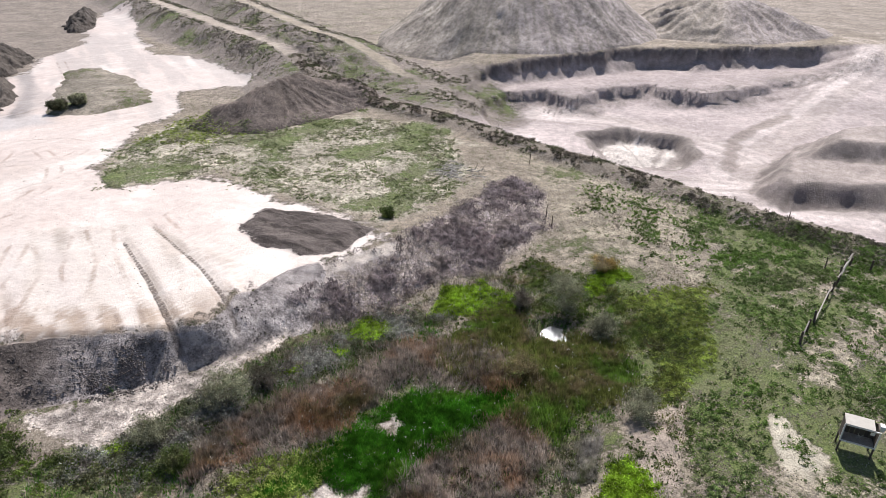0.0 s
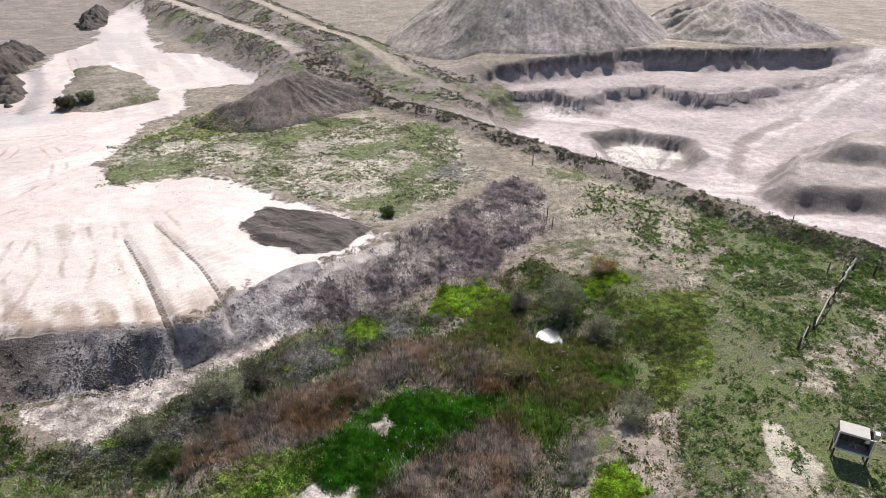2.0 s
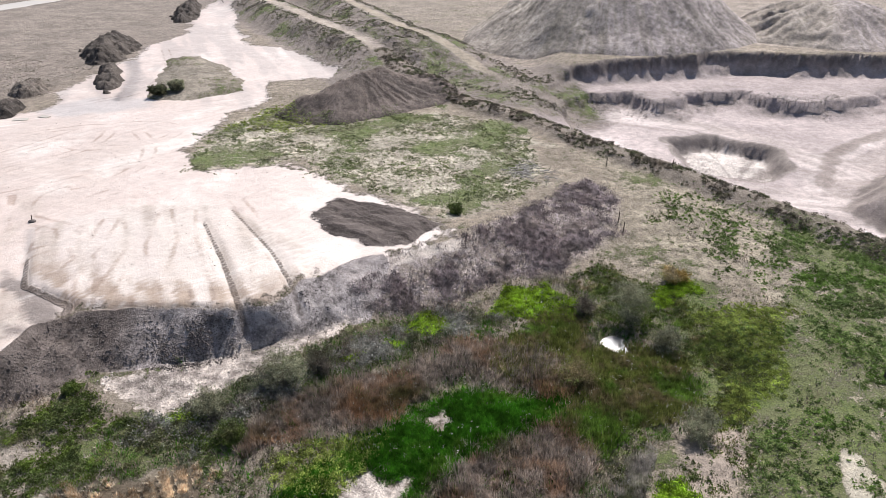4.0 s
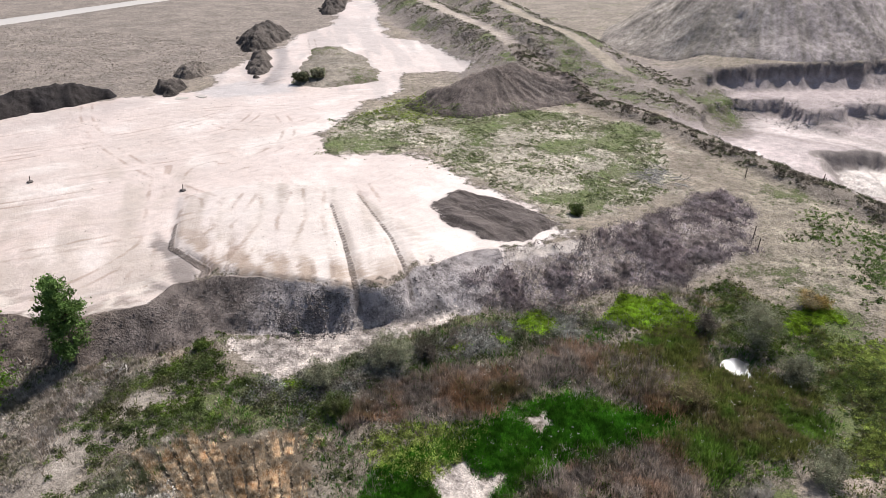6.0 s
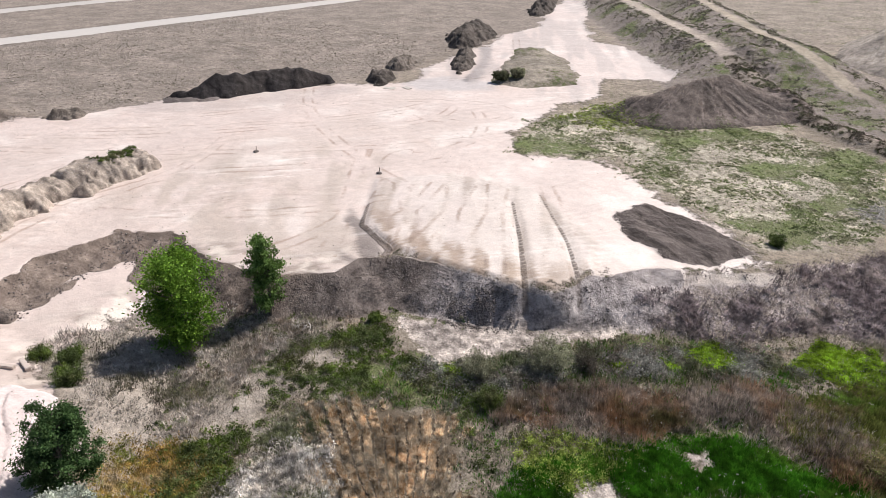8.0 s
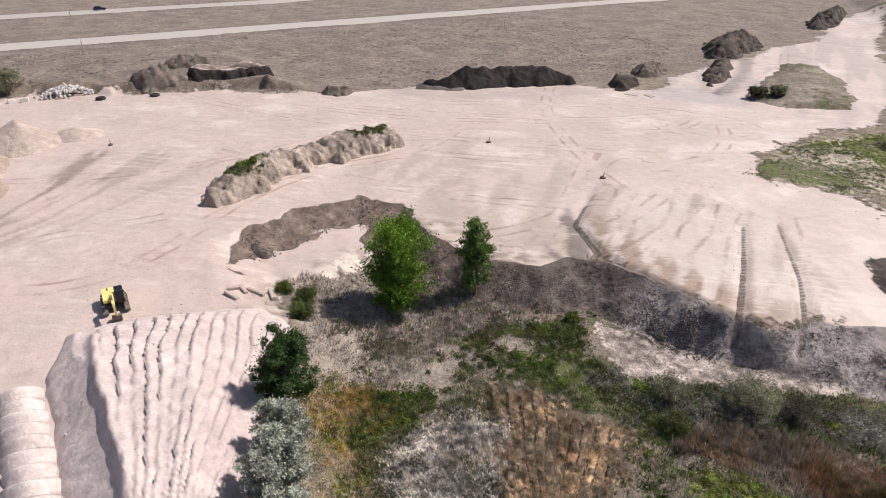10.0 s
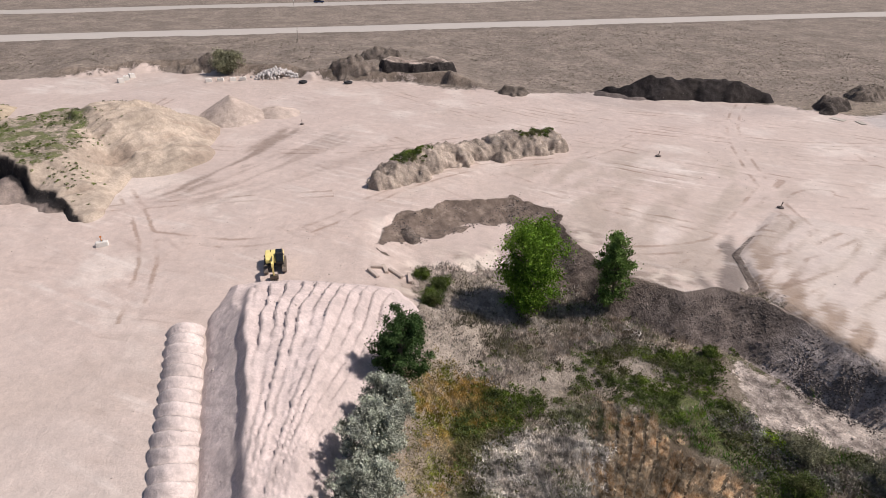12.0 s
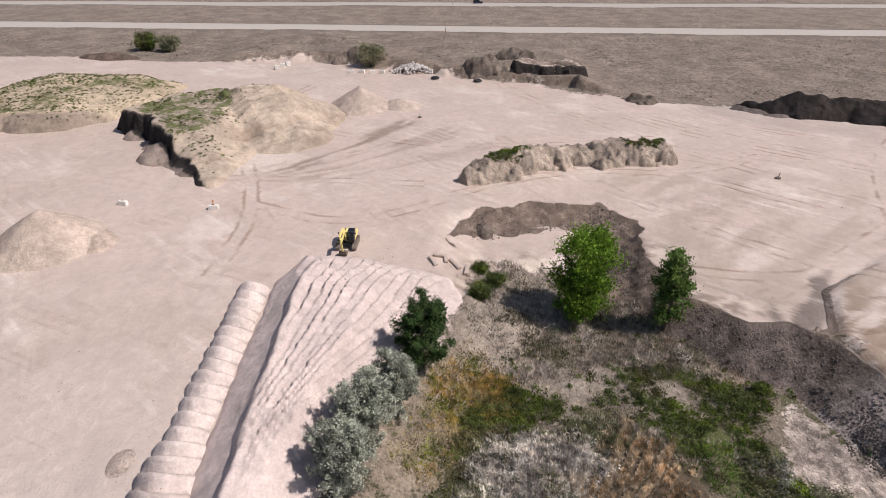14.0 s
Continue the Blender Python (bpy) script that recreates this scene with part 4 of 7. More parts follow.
heap("topsoil_heap", "long black topsoil heap at the edge of the yard", "heap", box_of(LONG, 8), 0.3, long_rise, soil((0.026, 0.022, 0.022), (0.045, 0.037, 0.033), 0.6, stone=0.06))
mound("topsoil_heap", "low fan of black topsoil beside the long heap", [(-124, 70), (-119, 68), (-113, 74), (-112, 80), (-118, 79), (-123, 75)], 0.45, 0.3, soil((0.16, 0.135, 0.125), (0.10, 0.085, 0.08), 0.6, stone=0.4), 0.4, 0.8, 3, 0.1, 133)
# conical heaps
mound("sand_cone", "pointed cone of pale sand on the yard", ring_of(-122, -7, 8.0, 6.8, 10), 4.6, 0.62, soil((0.50, 0.415, 0.36), (0.43, 0.36, 0.31), 0.5, stone=0.1), 0.3, 0.25, 5, 0.0, 141, sharp=True, mat=SANDY_EARTH)
mound("sand_cone", "low sand apron spread beside the pointed cone", ring_of(-122, 1.5, 5.5, 5.0, 30), 1.6, 0.32, soil((0.50, 0.415, 0.36), (0.45, 0.375, 0.325), 0.5, stone=0.05), 0.35, 0.6, 5, 0.0, 147, mat=SANDY_EARTH)
mound("sand_cone", "broad double cone of pinkish sand on the yard", ring_of(-57.8, -36.0, 7.2, 6.8), 4.6, 0.66, soil((0.50, 0.415, 0.355), (0.45, 0.375, 0.32), stone=0.1), 0.3, 0.3, 5, 0.0, 143, sharp=True, mat=SANDY_EARTH)
mound("sand_cone", "low apron of pinkish sand beside the double cone", ring_of(-58.5, -31.5, 4.5, 3.4, 60), 1.1, 0.4, soil((0.42, 0.345, 0.29), (0.47, 0.385, 0.33), stone=0.1), 0.35, 0.6, 4, 0.0, 145, mat=SANDY_EARTH)
# remnant hill with green top and undercut face, black from dark soil and painted shade
BLUFF = [(-108, -52), (-99, -49.5), (-90, -38), (-83, -32), (-77, -24.5), (-78.5, -20), (-88, -17), (-99, -12), (-118, -14), (-128, -26), (-124, -40), (-114, -48)]
BLUFF_TOP = [(-102, -46), (-95, -38), (-88, -32), (-89, -28), (-99, -27), (-112, -29), (-119, -35), (-113, -42)]
BLUFF_RIM = [(-108, -51), (-102, -47), (-98.5, -40.5), (-93, -37.5), (-87.5, -33), (-82.5, -28.5), (-77, -24.4)]


def crest_of(line, tops, wide, slope, x, y):
    """A ridge along a line, with its crest's heights at even steps."""
    d, at, side = along(line, x, y)
    return np.interp(at, np.linspace(0, 1, len(tops)), tops) - slope * np.maximum(d - wide, 0)


def bluff_rim(x, y):
    """Metres behind the ragged lip of the undercut face; in front they are minus."""
    d, at, side = along(BLUFF_RIM, x, y)
    return d * side + 0.7 * fbm(x, y, 2.6, 3, 154)


def bluff_rise(x, y):
    sd, w = bluff_rim(x, y), fbm(x, y, 5, 3, 155)
    top = 4.3 + np.minimum(0.68 * (inside(BLUFF_TOP, x, y) + 0.8 * w), 0)
    hump = crest_of([(-121, -28), (-114, -26), (-106, -21.5), (-99, -17.5)], [3.8, 6.1, 5.4, 2.4], 3.6, 0.46, x, y)
    nose = crest_of([(-96, -31), (-89, -28), (-83, -26), (-78, -23.8)], [4.5, 3.8, 2.3, 0.5], 1.6, 0.5, x, y)
    knob = crest_of([(-111.5, -31), (-110, -30)], [5.6, 5.4], 0.7, 1.3, x, y)
    h = np.max([top, hump, nose, knob], 0)
    east = step(-31, -26, y) * step(0.6, 2.2, h)
    h = h - 1.4 * np.abs(fbm((x * 0.8 + y * 0.6) * 1.0, (y * 0.8 - x * 0.6) * 0.3, 2.6, 3, 156)) * east + 0.14 * w
    h = h * step(-0.8, 0.5, sd)
    d, at, side = along(BLUFF_RIM, x, y)
    apron = (1.9 * (0.55 + 0.6 * fbm(at * 40, 0 * at, 6, 2, 160)) - 0.5 * np.maximum(-sd - 0.6, 0)) * step(0.10, 0.25, at) * step(1.0, 0.9, at) * (side < 0)
    h = np.maximum(h, apron + 0.12 * fbm(x, y, 1.5, 3, 159) - 0.05)
    return np.clip(h, -0.4, None)


def bluff_paint(x, y, h):
    w, w2 = fbm(x, y, 5, 4, 157), fbm(x, y, 2, 3, 158)
    sd = bluff_rim(x, y)
    tone = blend(np.zeros(x.shape + (3,)) + np.array((0.445, 0.372, 0.302)), step(0.0, 0.6, w) * 0.5, (0.38, 0.315, 0.25))
    gully = step(-29, -24, y) * step(0.1, 0.5, fbm((x * 0.8 + y * 0.6) * 1.0, (y * 0.8 - x * 0.6) * 0.3, 2.6, 3, 156))
    tone = blend(tone, gully * 0.6, (0.34, 0.265, 0.21))
    # near-black face: dark soil, with its shade put into the colour
    tone = blend(tone, step(0.75, 0.35, sd) * step(-1.3, -0.9, sd), (0.026, 0.023, 0.023))
    tone = blend(tone, step(-0.8, -1.2, sd), (0.30, 0.245, 0.215))
    tone = blend(tone, step(2.2, 1.2, np.hypot(x + 110.8, y + 30.6) + 0.6 * w2), (0.12, 0.11, 0.08))
    flat = step(-0.5, 1.2, inside(BLUFF_TOP, x, y) + 1.2 * w) * step(0.3, 1.0, sd)
    return tone, np.stack([flat * (0.44 + 0.3 * w2) + 0.04 * (sd > 0), 0.45 * flat + 0.1, np.full(x.shape, 0.15)], -1)


heap("remnant_hill", "sandy remnant hill with grassy top, undercut face of dark soil and painted shade", "hill", box_of(BLUFF, 3), 0.28, bluff_rise, bluff_paint, mat=SANDY_EARTH)
MESA = [(-101, -76), (-101.5, -69), (-103, -58), (-110, -53), (-119, -51), (-128, -47), (-139, -50), (-146, -58), (-148, -84), (-132, -90), (-112, -86)]
def mesa_rise(x, y):
    k = inside(MESA, x, y) + 1.2 * fbm(x, y, 7, 4, 161)
    front = step(-110, -106, x + 0.25 * (y + 62))
    return np.where(k < -0.2, k * 0.4, 3.2 * np.tanh(np.clip(k, 0, None) * (0.45 + 1.3 * front) / 3.2)) + 0.12 * fbm(x, y, 3, 3, 162) * step(0, 2, k)


def mesa_paint(x, y, h):
    w = fbm(x, y, 6, 4, 163)
    k = inside(MESA, x, y) + 1.2 * fbm(x, y, 7, 4, 161)
    front = step(-110, -106, x + 0.25 * (y + 62)) * step(3.0, 2.0, k)
    tone = blend(np.zeros(x.shape + (3,)) + np.array((0.47, 0.39, 0.29)), step(-0.2, 0.6, w) * 0.6, (0.38, 0.31, 0.22))
    tone = blend(tone, front, (0.30, 0.245, 0.20))
    return tone, np.stack([0.42 * (1 - front) * step(1.5, 2.4, h) * (1 + 0.6 * w), 0.3 * (1 - front), np.full(x.shape, 0.15)], -1)


heap("flat_mound", "flat-topped sandy mound dotted with weeds behind the hill", "hill", box_of(MESA, 2), 0.45, mesa_rise, mesa_paint, mat=SANDY_EARTH)
mound("spoil_heap", "dark brown spoil heap below roadside bushes", ring_of(-173, -84, 9, 3.5, 85), 2.6, 0.6, soil((0.14, 0.105, 0.085), (0.19, 0.15, 0.12), 0.5, stone=0.3), 0.5, 0.8, 5, 0.2, 163)
mound("sand_heap", "low sandy heap at the far corner of the yard", ring_of(-135, -110, 12, 8, 30), 3.0, 0.5, soil((0.44, 0.37, 0.31), PINK, stone=0.1), 0.6, 0.8, 5, 0.1, 165)
# dug recess with a pale lip, its face painted black as shade
RECESS = [(-145, 26), (-143.5, 32), (-142.5, 38), (-140, 40), (-143, 44), (-152, 44), (-154, 36), (-152, 27)]


def recess_in(x, y):
    return inside(RECESS, x, y) + 0.9 * fbm(x, y, 3.2, 4, 195)


def recess_rise(x, y):
    k = recess_in(x, y)
    return np.where(k < 0, k * 0.5, 2.0 * step(0.0, 1.1, k) * step(6.0, 2.0, k)) + 0.25 * fbm(x, y, 1.6, 3, 196) * step(0, 1, k)


def recess_paint(x, y, h):
    k = recess_in(x, y)
    # the outer face takes near-black colour in place of its shadow
    tone = blend(np.zeros(x.shape + (3,)) + np.array((0.46, 0.385, 0.335)), step(1.5, 1.0, k), (0.035, 0.03, 0.029))
    return blend(tone, step(1.7, 2.6, k), (0.22, 0.18, 0.155)), np.array((0.0, 0.15, 0.3))


heap("earth_bank", "undercut earth bank with a pale lip and shade painted on its face", "bank", box_of(RECESS, 2), 0.28, recess_rise, recess_paint)
# rough heaps along the yard's far edge
for n_, (cx, cy, rx, ry, turn, top, dark, tag) in enumerate((
        (-125, 53, 4.2, 2.4, 65, 1.7, 0.5, "grey earth heap at the yard's grassy edge"), (-150, 20, 6, 3.6, 80, 3.4, 0.55, "rounded brown earth heap at the yard's edge"),
        (-160, 27, 8, 3, 70, 2.6, 0.6, "ragged spoil heap below the roadside pasture"), (-146, 41.5, 3.4, 2.6, 0, 2.8, 0.9, "black topsoil heap at the pasture's edge"),
        (-167, -12, 9, 3.4, 85, 3.0, 0.45, "brown earth bank behind the stone pile"),
        (-137.5, 41, 3.0, 1.2, 80, 0.7, 0.4, "low broken heap of clods on the yard"), (-96, 109, 4.6, 2.8, 120, 3.0, 0.88, "black earth heap beside the washed gully"),
        (-103, 124, 7, 4.0, 118, 2.2, 0.55, "weathered spoil heap beside the washed gully"), (-113, 170, 21, 7.0, 116, 4.5, 0.80, "ragged black spoil heap in the pasture"),
        (-130, 250, 30, 5, 112, 4.5, 0.86, "black spoil heap along the white strip"), (-93, 138, 15, 2.6, 118, 2.0, 0.78, "dark clods along the washed gully"))):
    mix = tuple(a + (b - a) * dark for a, b in zip((0.36, 0.30, 0.25), (0.05, 0.042, 0.038)))
    mound("spoil_heap", tag, ring_of(cx, cy, rx, ry, turn), top, 0.95, soil(mix, tuple(0.55 * c for c in mix), 0.6, dry=0.12, stone=0.5, size=3), 0.3, 1.6, 4.5, 0.7, 170 + n_)
mound("weedy_rise", "low weedy rise between white sand strips", [(-75, 121), (-84, 143), (-91, 160), (-84, 166), (-71, 154), (-60, 141), (-57, 131), (-66, 119)], 1.6, 0.25, soil((0.27, 0.235, 0.19), (0.20, 0.17, 0.14), 0.5, g=0.3, dry=0.5, stone=0.2), 0.5, 1.5, 6, 0.15, 190)
mound("earth_clod_pile", "small dark clod pile on the floor of the cut", ring_of(-63.8, 15.8, 1.9, 1.3), 1.0, 0.9, soil((0.13, 0.105, 0.09), (0.20, 0.165, 0.14), 0.5, stone=0.4), 0.18, 0.3, 1.5, 0.15, 192)

# ---- plants ----
rng = np.random.default_rng(11)


def spots(box, want, density, tries=600000):
    """Random places in a box, kept with the chance that density(x, y) gives."""
    got, n, lot = [], 0, 25000
    for k in range(max(1, tries // lot)):
        x, y = rng.uniform(box[0], box[2], lot), rng.uniform(box[1], box[3], lot)
        keep = rng.random(lot) < density(x, y)
        got.append(np.stack([x[keep], y[keep]], -1))
        n += int(keep.sum())
        if n >= want:
            break
    q = np.concatenate(got)[:want]
    return np.stack([q[:, 0], q[:, 1], surface(q[:, 0], q[:, 1])], -1)


def blades(at, tall, wide, count, lean, spread, mat, name, label, category):
    """Tufts of tapering blades as one mesh of growth."""
    n = len(at) * count
    p = np.repeat(at, count, 0)
    hgt = np.repeat(tall, count) * rng.uniform(0.55, 1.1, n)
    a, r = rng.uniform(0, 2 * math.pi, n), spread * np.sqrt(rng.random(n))
    base = p + np.stack([r * np.cos(a), r * np.sin(a), np.full(n, -0.05)], -1)
    t, b = np.abs(rng.normal(0, lean, n)), a + rng.normal(0, 0.7, n)
    tip = base + np.stack([np.sin(t) * np.cos(b), np.sin(t) * np.sin(b), np.cos(t)], -1) * hgt[:, None]
    c = rng.uniform(0, math.pi, n)
    side = np.stack([np.cos(c), np.sin(c), np.zeros(n)], -1) * (wide * rng.uniform(0.6, 1.4, n))[:, None]
    co = np.stack([base - side * 1.3, base + side * 1.3, tip], 1).reshape(-1, 3)
    faces = np.arange(n * 3).reshape(n, 3)
    me = fast_mesh(name, co, faces)
    me.materials.append(mat)
    return tagged(new(name, me), label, category, kind="stuff")


def leaf_cloud(at, radius, per, size, flat, mat, name):
    """Clumps of small leaves: lens-shaped quads scattered through low domes."""
    n = len(at) * per
    p, r = np.repeat(at, per, 0), np.repeat(radius, per)
    d = rng.normal(0, 1, (n, 3))
    d /= np.linalg.norm(d, axis=1)[:, None] + 1e-9
    d = d * (rng.random(n) ** 0.45)[:, None]
    d[:, 2] = np.abs(d[:, 2]) * flat
    c = p + d * r[:, None]
    u = rng.normal(0, 1, (n, 3))
    u /= np.linalg.norm(u, axis=1)[:, None]
    v = np.cross(u, rng.normal(0, 1, (n, 3)))
    v /= np.linalg.norm(v, axis=1)[:, None] + 1e-9
    s = (size * rng.uniform(0.6, 1.4, n))[:, None]
    co = np.stack([c - u * s - v * s * 0.25, c + v * s * 0.8, c + u * s - v * s * 0.25], 1).reshape(-1, 3)
    me = fast_mesh(name, co, np.arange(n * 3).reshape(n, 3))
    me.materials.append(mat)
    return me


def weeds(at, radius, per, size, flat, mat, name, label, category="weeds"):
    return tagged(new(name, leaf_cloud(at, radius, per, size, flat, mat, name)), label, category, kind="stuff")


SEDGE = [(-13, 31), (-11.4, 33.2), (-7.5, 36.8), (-6.2, 40.2), (-3, 43.4), (1, 43.2), (7.0, 43.2), (6.4, 40.6), (3.5, 38.2), (-0.5, 36.6), (-2.6, 34.2), (-5, 31.5), (-4, 27), (-14, 26)]
REED_N = [(-18, 33.5), (-12.6, 36.2), (-7.6, 38.8), (-2.3, 44.2), (6.6, 43), (10, 46), (6, 49.5), (-0.3, 51), (-6.6, 47.5), (-13, 43), (-19, 38)]
REED_S = [(4.4, 39.6), (8.5, 37.5), (7.6, 33), (5.3, 26), (-3, 26), (-1.9, 32.4), (1.4, 36)]
OLIVE = [(-1, 46.5), (8, 43), (6.5, 40), (9, 37.5), (14.5, 40), (19, 46), (15.5, 50.2), (9.6, 50), (7.5, 57), (2, 53)]
LIMES = [[(0, 55.6), (1.2, 61.0), (5.9, 61.5), (8.3, 58.3), (7.1, 53.9), (3, 55.5)], [(-8.6, 51.6), (-6.7, 54.2), (-4.7, 53.0), (-6.4, 50.4)],
         [(-16.4, 45.0), (-13.4, 46.9), (-9.4, 49.6), (-8.4, 49), (-10.5, 46.2)], [(-24.6, 37), (-22.4, 38.2), (-22.0, 37), (-23.4, 35.8)],
         [(-31.5, 38.5), (-29.5, 40), (-29, 38.5), (-30.5, 37.3)], [(13.4, 34), (15.6, 36), (14.6, 31), (11, 26), (8.5, 27)], [(18, 59), (20.5, 63), (21.5, 60)]]
WHITE = [(-30, 17), (-30.5, 21), (-28, 23), (-24.5, 20.5), (-22, 18), (-23.5, 15), (-27.5, 14.5)]
BLEACHED = [(-31, 17), (-31.5, 24), (-30.5, 28), (-28, 29), (-26.5, 24), (-22, 19.5), (-23, 13), (-28, 13.5)]
RUST = [(-37.0, 10.4), (-40, 13), (-37.5, 17), (-31.9, 17.5), (-29, 13), (-27, 9), (-32.5, 9.6)]
GREENS = [(-40, 31), (-34, 39), (-27, 37.5), (-20, 39), (-17, 34), (-20, 31), (-26, 32), (-31, 29), (-34, 24), (-29, 12), (-33, 13), (-38, 22)]


def soft(poly, edge=1.2):
    return lambda x, y: step(-edge, edge, inside(poly, x, y) + 0.8 * fbm(x, y, 3, 3, 201) + 0.9 * fbm(x, y, 7, 2, 202))


def in_bowl(x, y):
    return step(0.8, -0.8, -inside(BOWL_FLOOR, x, y) + 0.5 * fbm(x, y, 3, 2, 203))


SANDY = [[(-35, 41), (-28, 44.2), (-24, 46), (-17, 50.8), (-14, 53), (-17.5, 47.2), (-22, 41.9), (-26.4, 37.2), (-31, 37.6)], [(-4.6, 39.3), (-3.2, 38.0), (-2.2, 39.0), (-3.2, 40.0)], [(-10.4, 32.3), (-8, 33.2), (-6.8, 32.0), (-4.8, 32.8), (-5, 29), (-8, 27)]]


def bare(x, y):
    k = np.ones(np.shape(x))
    for s in SANDY:
        k = k * step(0.3, -0.5, inside(s, x, y) + 0.6 * fbm(x, y, 2.5, 3, 43))
    return k * step(0.2, -0.3, inside(POND, x, y)) * step(-0.2, 0.3, -inside([(10.8, 51.2), (11.2, 50.2), (12.6, 50.2), (13.0, 51.2)], x, y))


def clumpy(x, y, size=2.5, low=0.15):
    return low + (1 - low) * step(-0.35, 0.35, fbm(x, y, size, 3, 205))


M_SEDGE = leaf_material("sedge_blades", (0.028, 0.10, 0.008), (0.09, 0.27, 0.02), (0.04, 0.125, 0.01), 0.5, (0.10, 0.20, 0.026))
M_REED = leaf_material("reed_stems", (0.20, 0.165, 0.14), (0.44, 0.375, 0.32), (0.29, 0.165, 0.085), 0.13, (0.085, 0.098, 0.035))
M_REEDGREY = leaf_material("dry_stems", (0.21, 0.18, 0.155), (0.50, 0.445, 0.39), (0.28, 0.22, 0.165), 0.4, (0.13, 0.145, 0.06))
M_OLIVE = leaf_material("olive_blades", (0.085, 0.10, 0.026), (0.24, 0.265, 0.075), (0.22, 0.17, 0.10), 0.35, (0.13, 0.23, 0.036))
M_LIME = leaf_material("lime_leaves", (0.16, 0.27, 0.018), (0.33, 0.48, 0.04), (0.22, 0.33, 0.03))
M_WEED = leaf_material("weed_leaves", (0.085, 0.135, 0.04), (0.21, 0.275, 0.095), (0.13, 0.21, 0.045), 0.12, (0.18, 0.215, 0.09))
M_SCRUB = leaf_material("scrub_leaves", (0.055, 0.08, 0.027), (0.155, 0.195, 0.066), (0.12, 0.17, 0.03), 0.4, (0.13, 0.125, 0.065))
M_SAGE = leaf_material("sage_leaves", (0.16, 0.16, 0.138), (0.38, 0.375, 0.335), (0.24, 0.21, 0.18), 0.4, (0.12, 0.135, 0.065))
M_PALE = leaf_material("bleached_stalks", (0.36, 0.325, 0.29), (0.66, 0.62, 0.56), (0.28, 0.255, 0.20), 0.4, (0.15, 0.17, 0.08))
M_WHITE_STALK = leaf_material("white_stalks", (0.48, 0.45, 0.415), (0.76, 0.73, 0.69), (0.46, 0.42, 0.375))
M_RUST = leaf_material("rusty_grass", (0.33, 0.215, 0.055), (0.56, 0.41, 0.16), (0.22, 0.27, 0.06), 0.35, (0.40, 0.34, 0.23))
M_MAUVE = leaf_material("mauve_stalks", (0.24, 0.205, 0.205), (0.46, 0.40, 0.40), (0.25, 0.205, 0.205), 0.3, (0.36, 0.31, 0.285))
M_GREENY = leaf_material("yellow_green_leaves", (0.20, 0.26, 0.05), (0.38, 0.45, 0.11), (0.28, 0.32, 0.09))
M_DRYBRUSH = leaf_material("dry_brush", (0.36, 0.325, 0.29), (0.62, 0.57, 0.52), (0.30, 0.255, 0.215), 0.35, (0.20, 0.185, 0.13))
M_BANK = leaf_material("bank_brush", (0.15, 0.135, 0.11), (0.27, 0.245, 0.20), (0.15, 0.16, 0.085), 0.15, (0.20, 0.175, 0.15))
M_BRUSH = leaf_material("dark_brush", (0.085, 0.07, 0.056), (0.23, 0.20, 0.16), (0.12, 0.13, 0.07), 0.3)


def tall_of(at, lo, hi):
    return rng.uniform(lo, hi, len(at)) * (0.85 + 0.35 * np.clip(fbm(at[:, 0], at[:, 1], 4, 2, 207), -1, 1))


a = spots((-16, 24, 9, 46), 12000, lambda x, y: soft(SEDGE)(x, y) * bare(x, y))
blades(a, tall_of(a, 0.3, 0.65), 0.032, 10, 0.75, 0.28, M_SEDGE, "sedge", "lush bright green sedge in the marsh's wet centre", "sedge")
a = spots((-22, 24, 12, 54), 10500, lambda x, y: np.maximum(soft(REED_N)(x, y), soft(REED_S)(x, y)) * bare(x, y) * (1 - 0.85 * soft(SEDGE, 0.4)(x, y)) * clumpy(x, y, 1.6, 0.4))
blades(a, tall_of(a, 0.55, 1.25), 0.03, 9, 0.5, 0.28, M_REED, "dry_reeds", "reddish brown dry reeds round the sedge", "reeds")
a = spots((-4, 35, 21, 60), 7500, lambda x, y: soft(OLIVE)(x, y) * bare(x, y) * (1 - 0.7 * soft(SEDGE)(x, y)))
blades(a, tall_of(a, 0.5, 1.1), 0.034, 10, 0.5, 0.28, M_OLIVE, "bulrushes", "dark olive bulrushes around the small pond", "rushes")
a = spots((-50, 5, 21, 66), 13000, lambda x, y: in_bowl(x, y) * bare(x, y) * (1 - soft(SEDGE)(x, y)) * (1 - 0.8 * soft(OLIVE)(x, y)) * (1 - soft(DEAD_ROWS)(x, y)) * (1 - 0.6 * soft(GREENS)(x, y)) * (1 - 0.8 * soft(RUST)(x, y)) * (1 - 0.85 * soft(BLEACHED, 1.5)(x, y)) * clumpy(x, y, 2.2, 0.25))
blades(a, tall_of(a, 0.25, 0.75), 0.032, 9, 0.8, 0.32, M_REEDGREY, "dry_grass", "grey-brown dry grass over the marsh floor", "grass")
a = spots((-48, 8, 20, 62), 2000, lambda x, y: in_bowl(x, y) * bare(x, y) * np.maximum(soft(GREENS)(x, y), 0.10) * (1 - soft(SEDGE)(x, y)) * (1 - soft(REED_N)(x, y)) * (1 - soft(DEAD_ROWS)(x, y)) * clumpy(x, y, 4, 0.05))
weeds(a, rng.uniform(0.22, 0.75, len(a)), 46, 0.09, 0.8, M_SCRUB, "green_scrub", "dark green leafy scrub on the marsh floor", "scrub")
a = spots((-40, 24, 24, 66), 2600, lambda x, y: sum(soft(p, 0.5)(x, y) for p in LIMES).clip(0, 1) * bare(x, y))
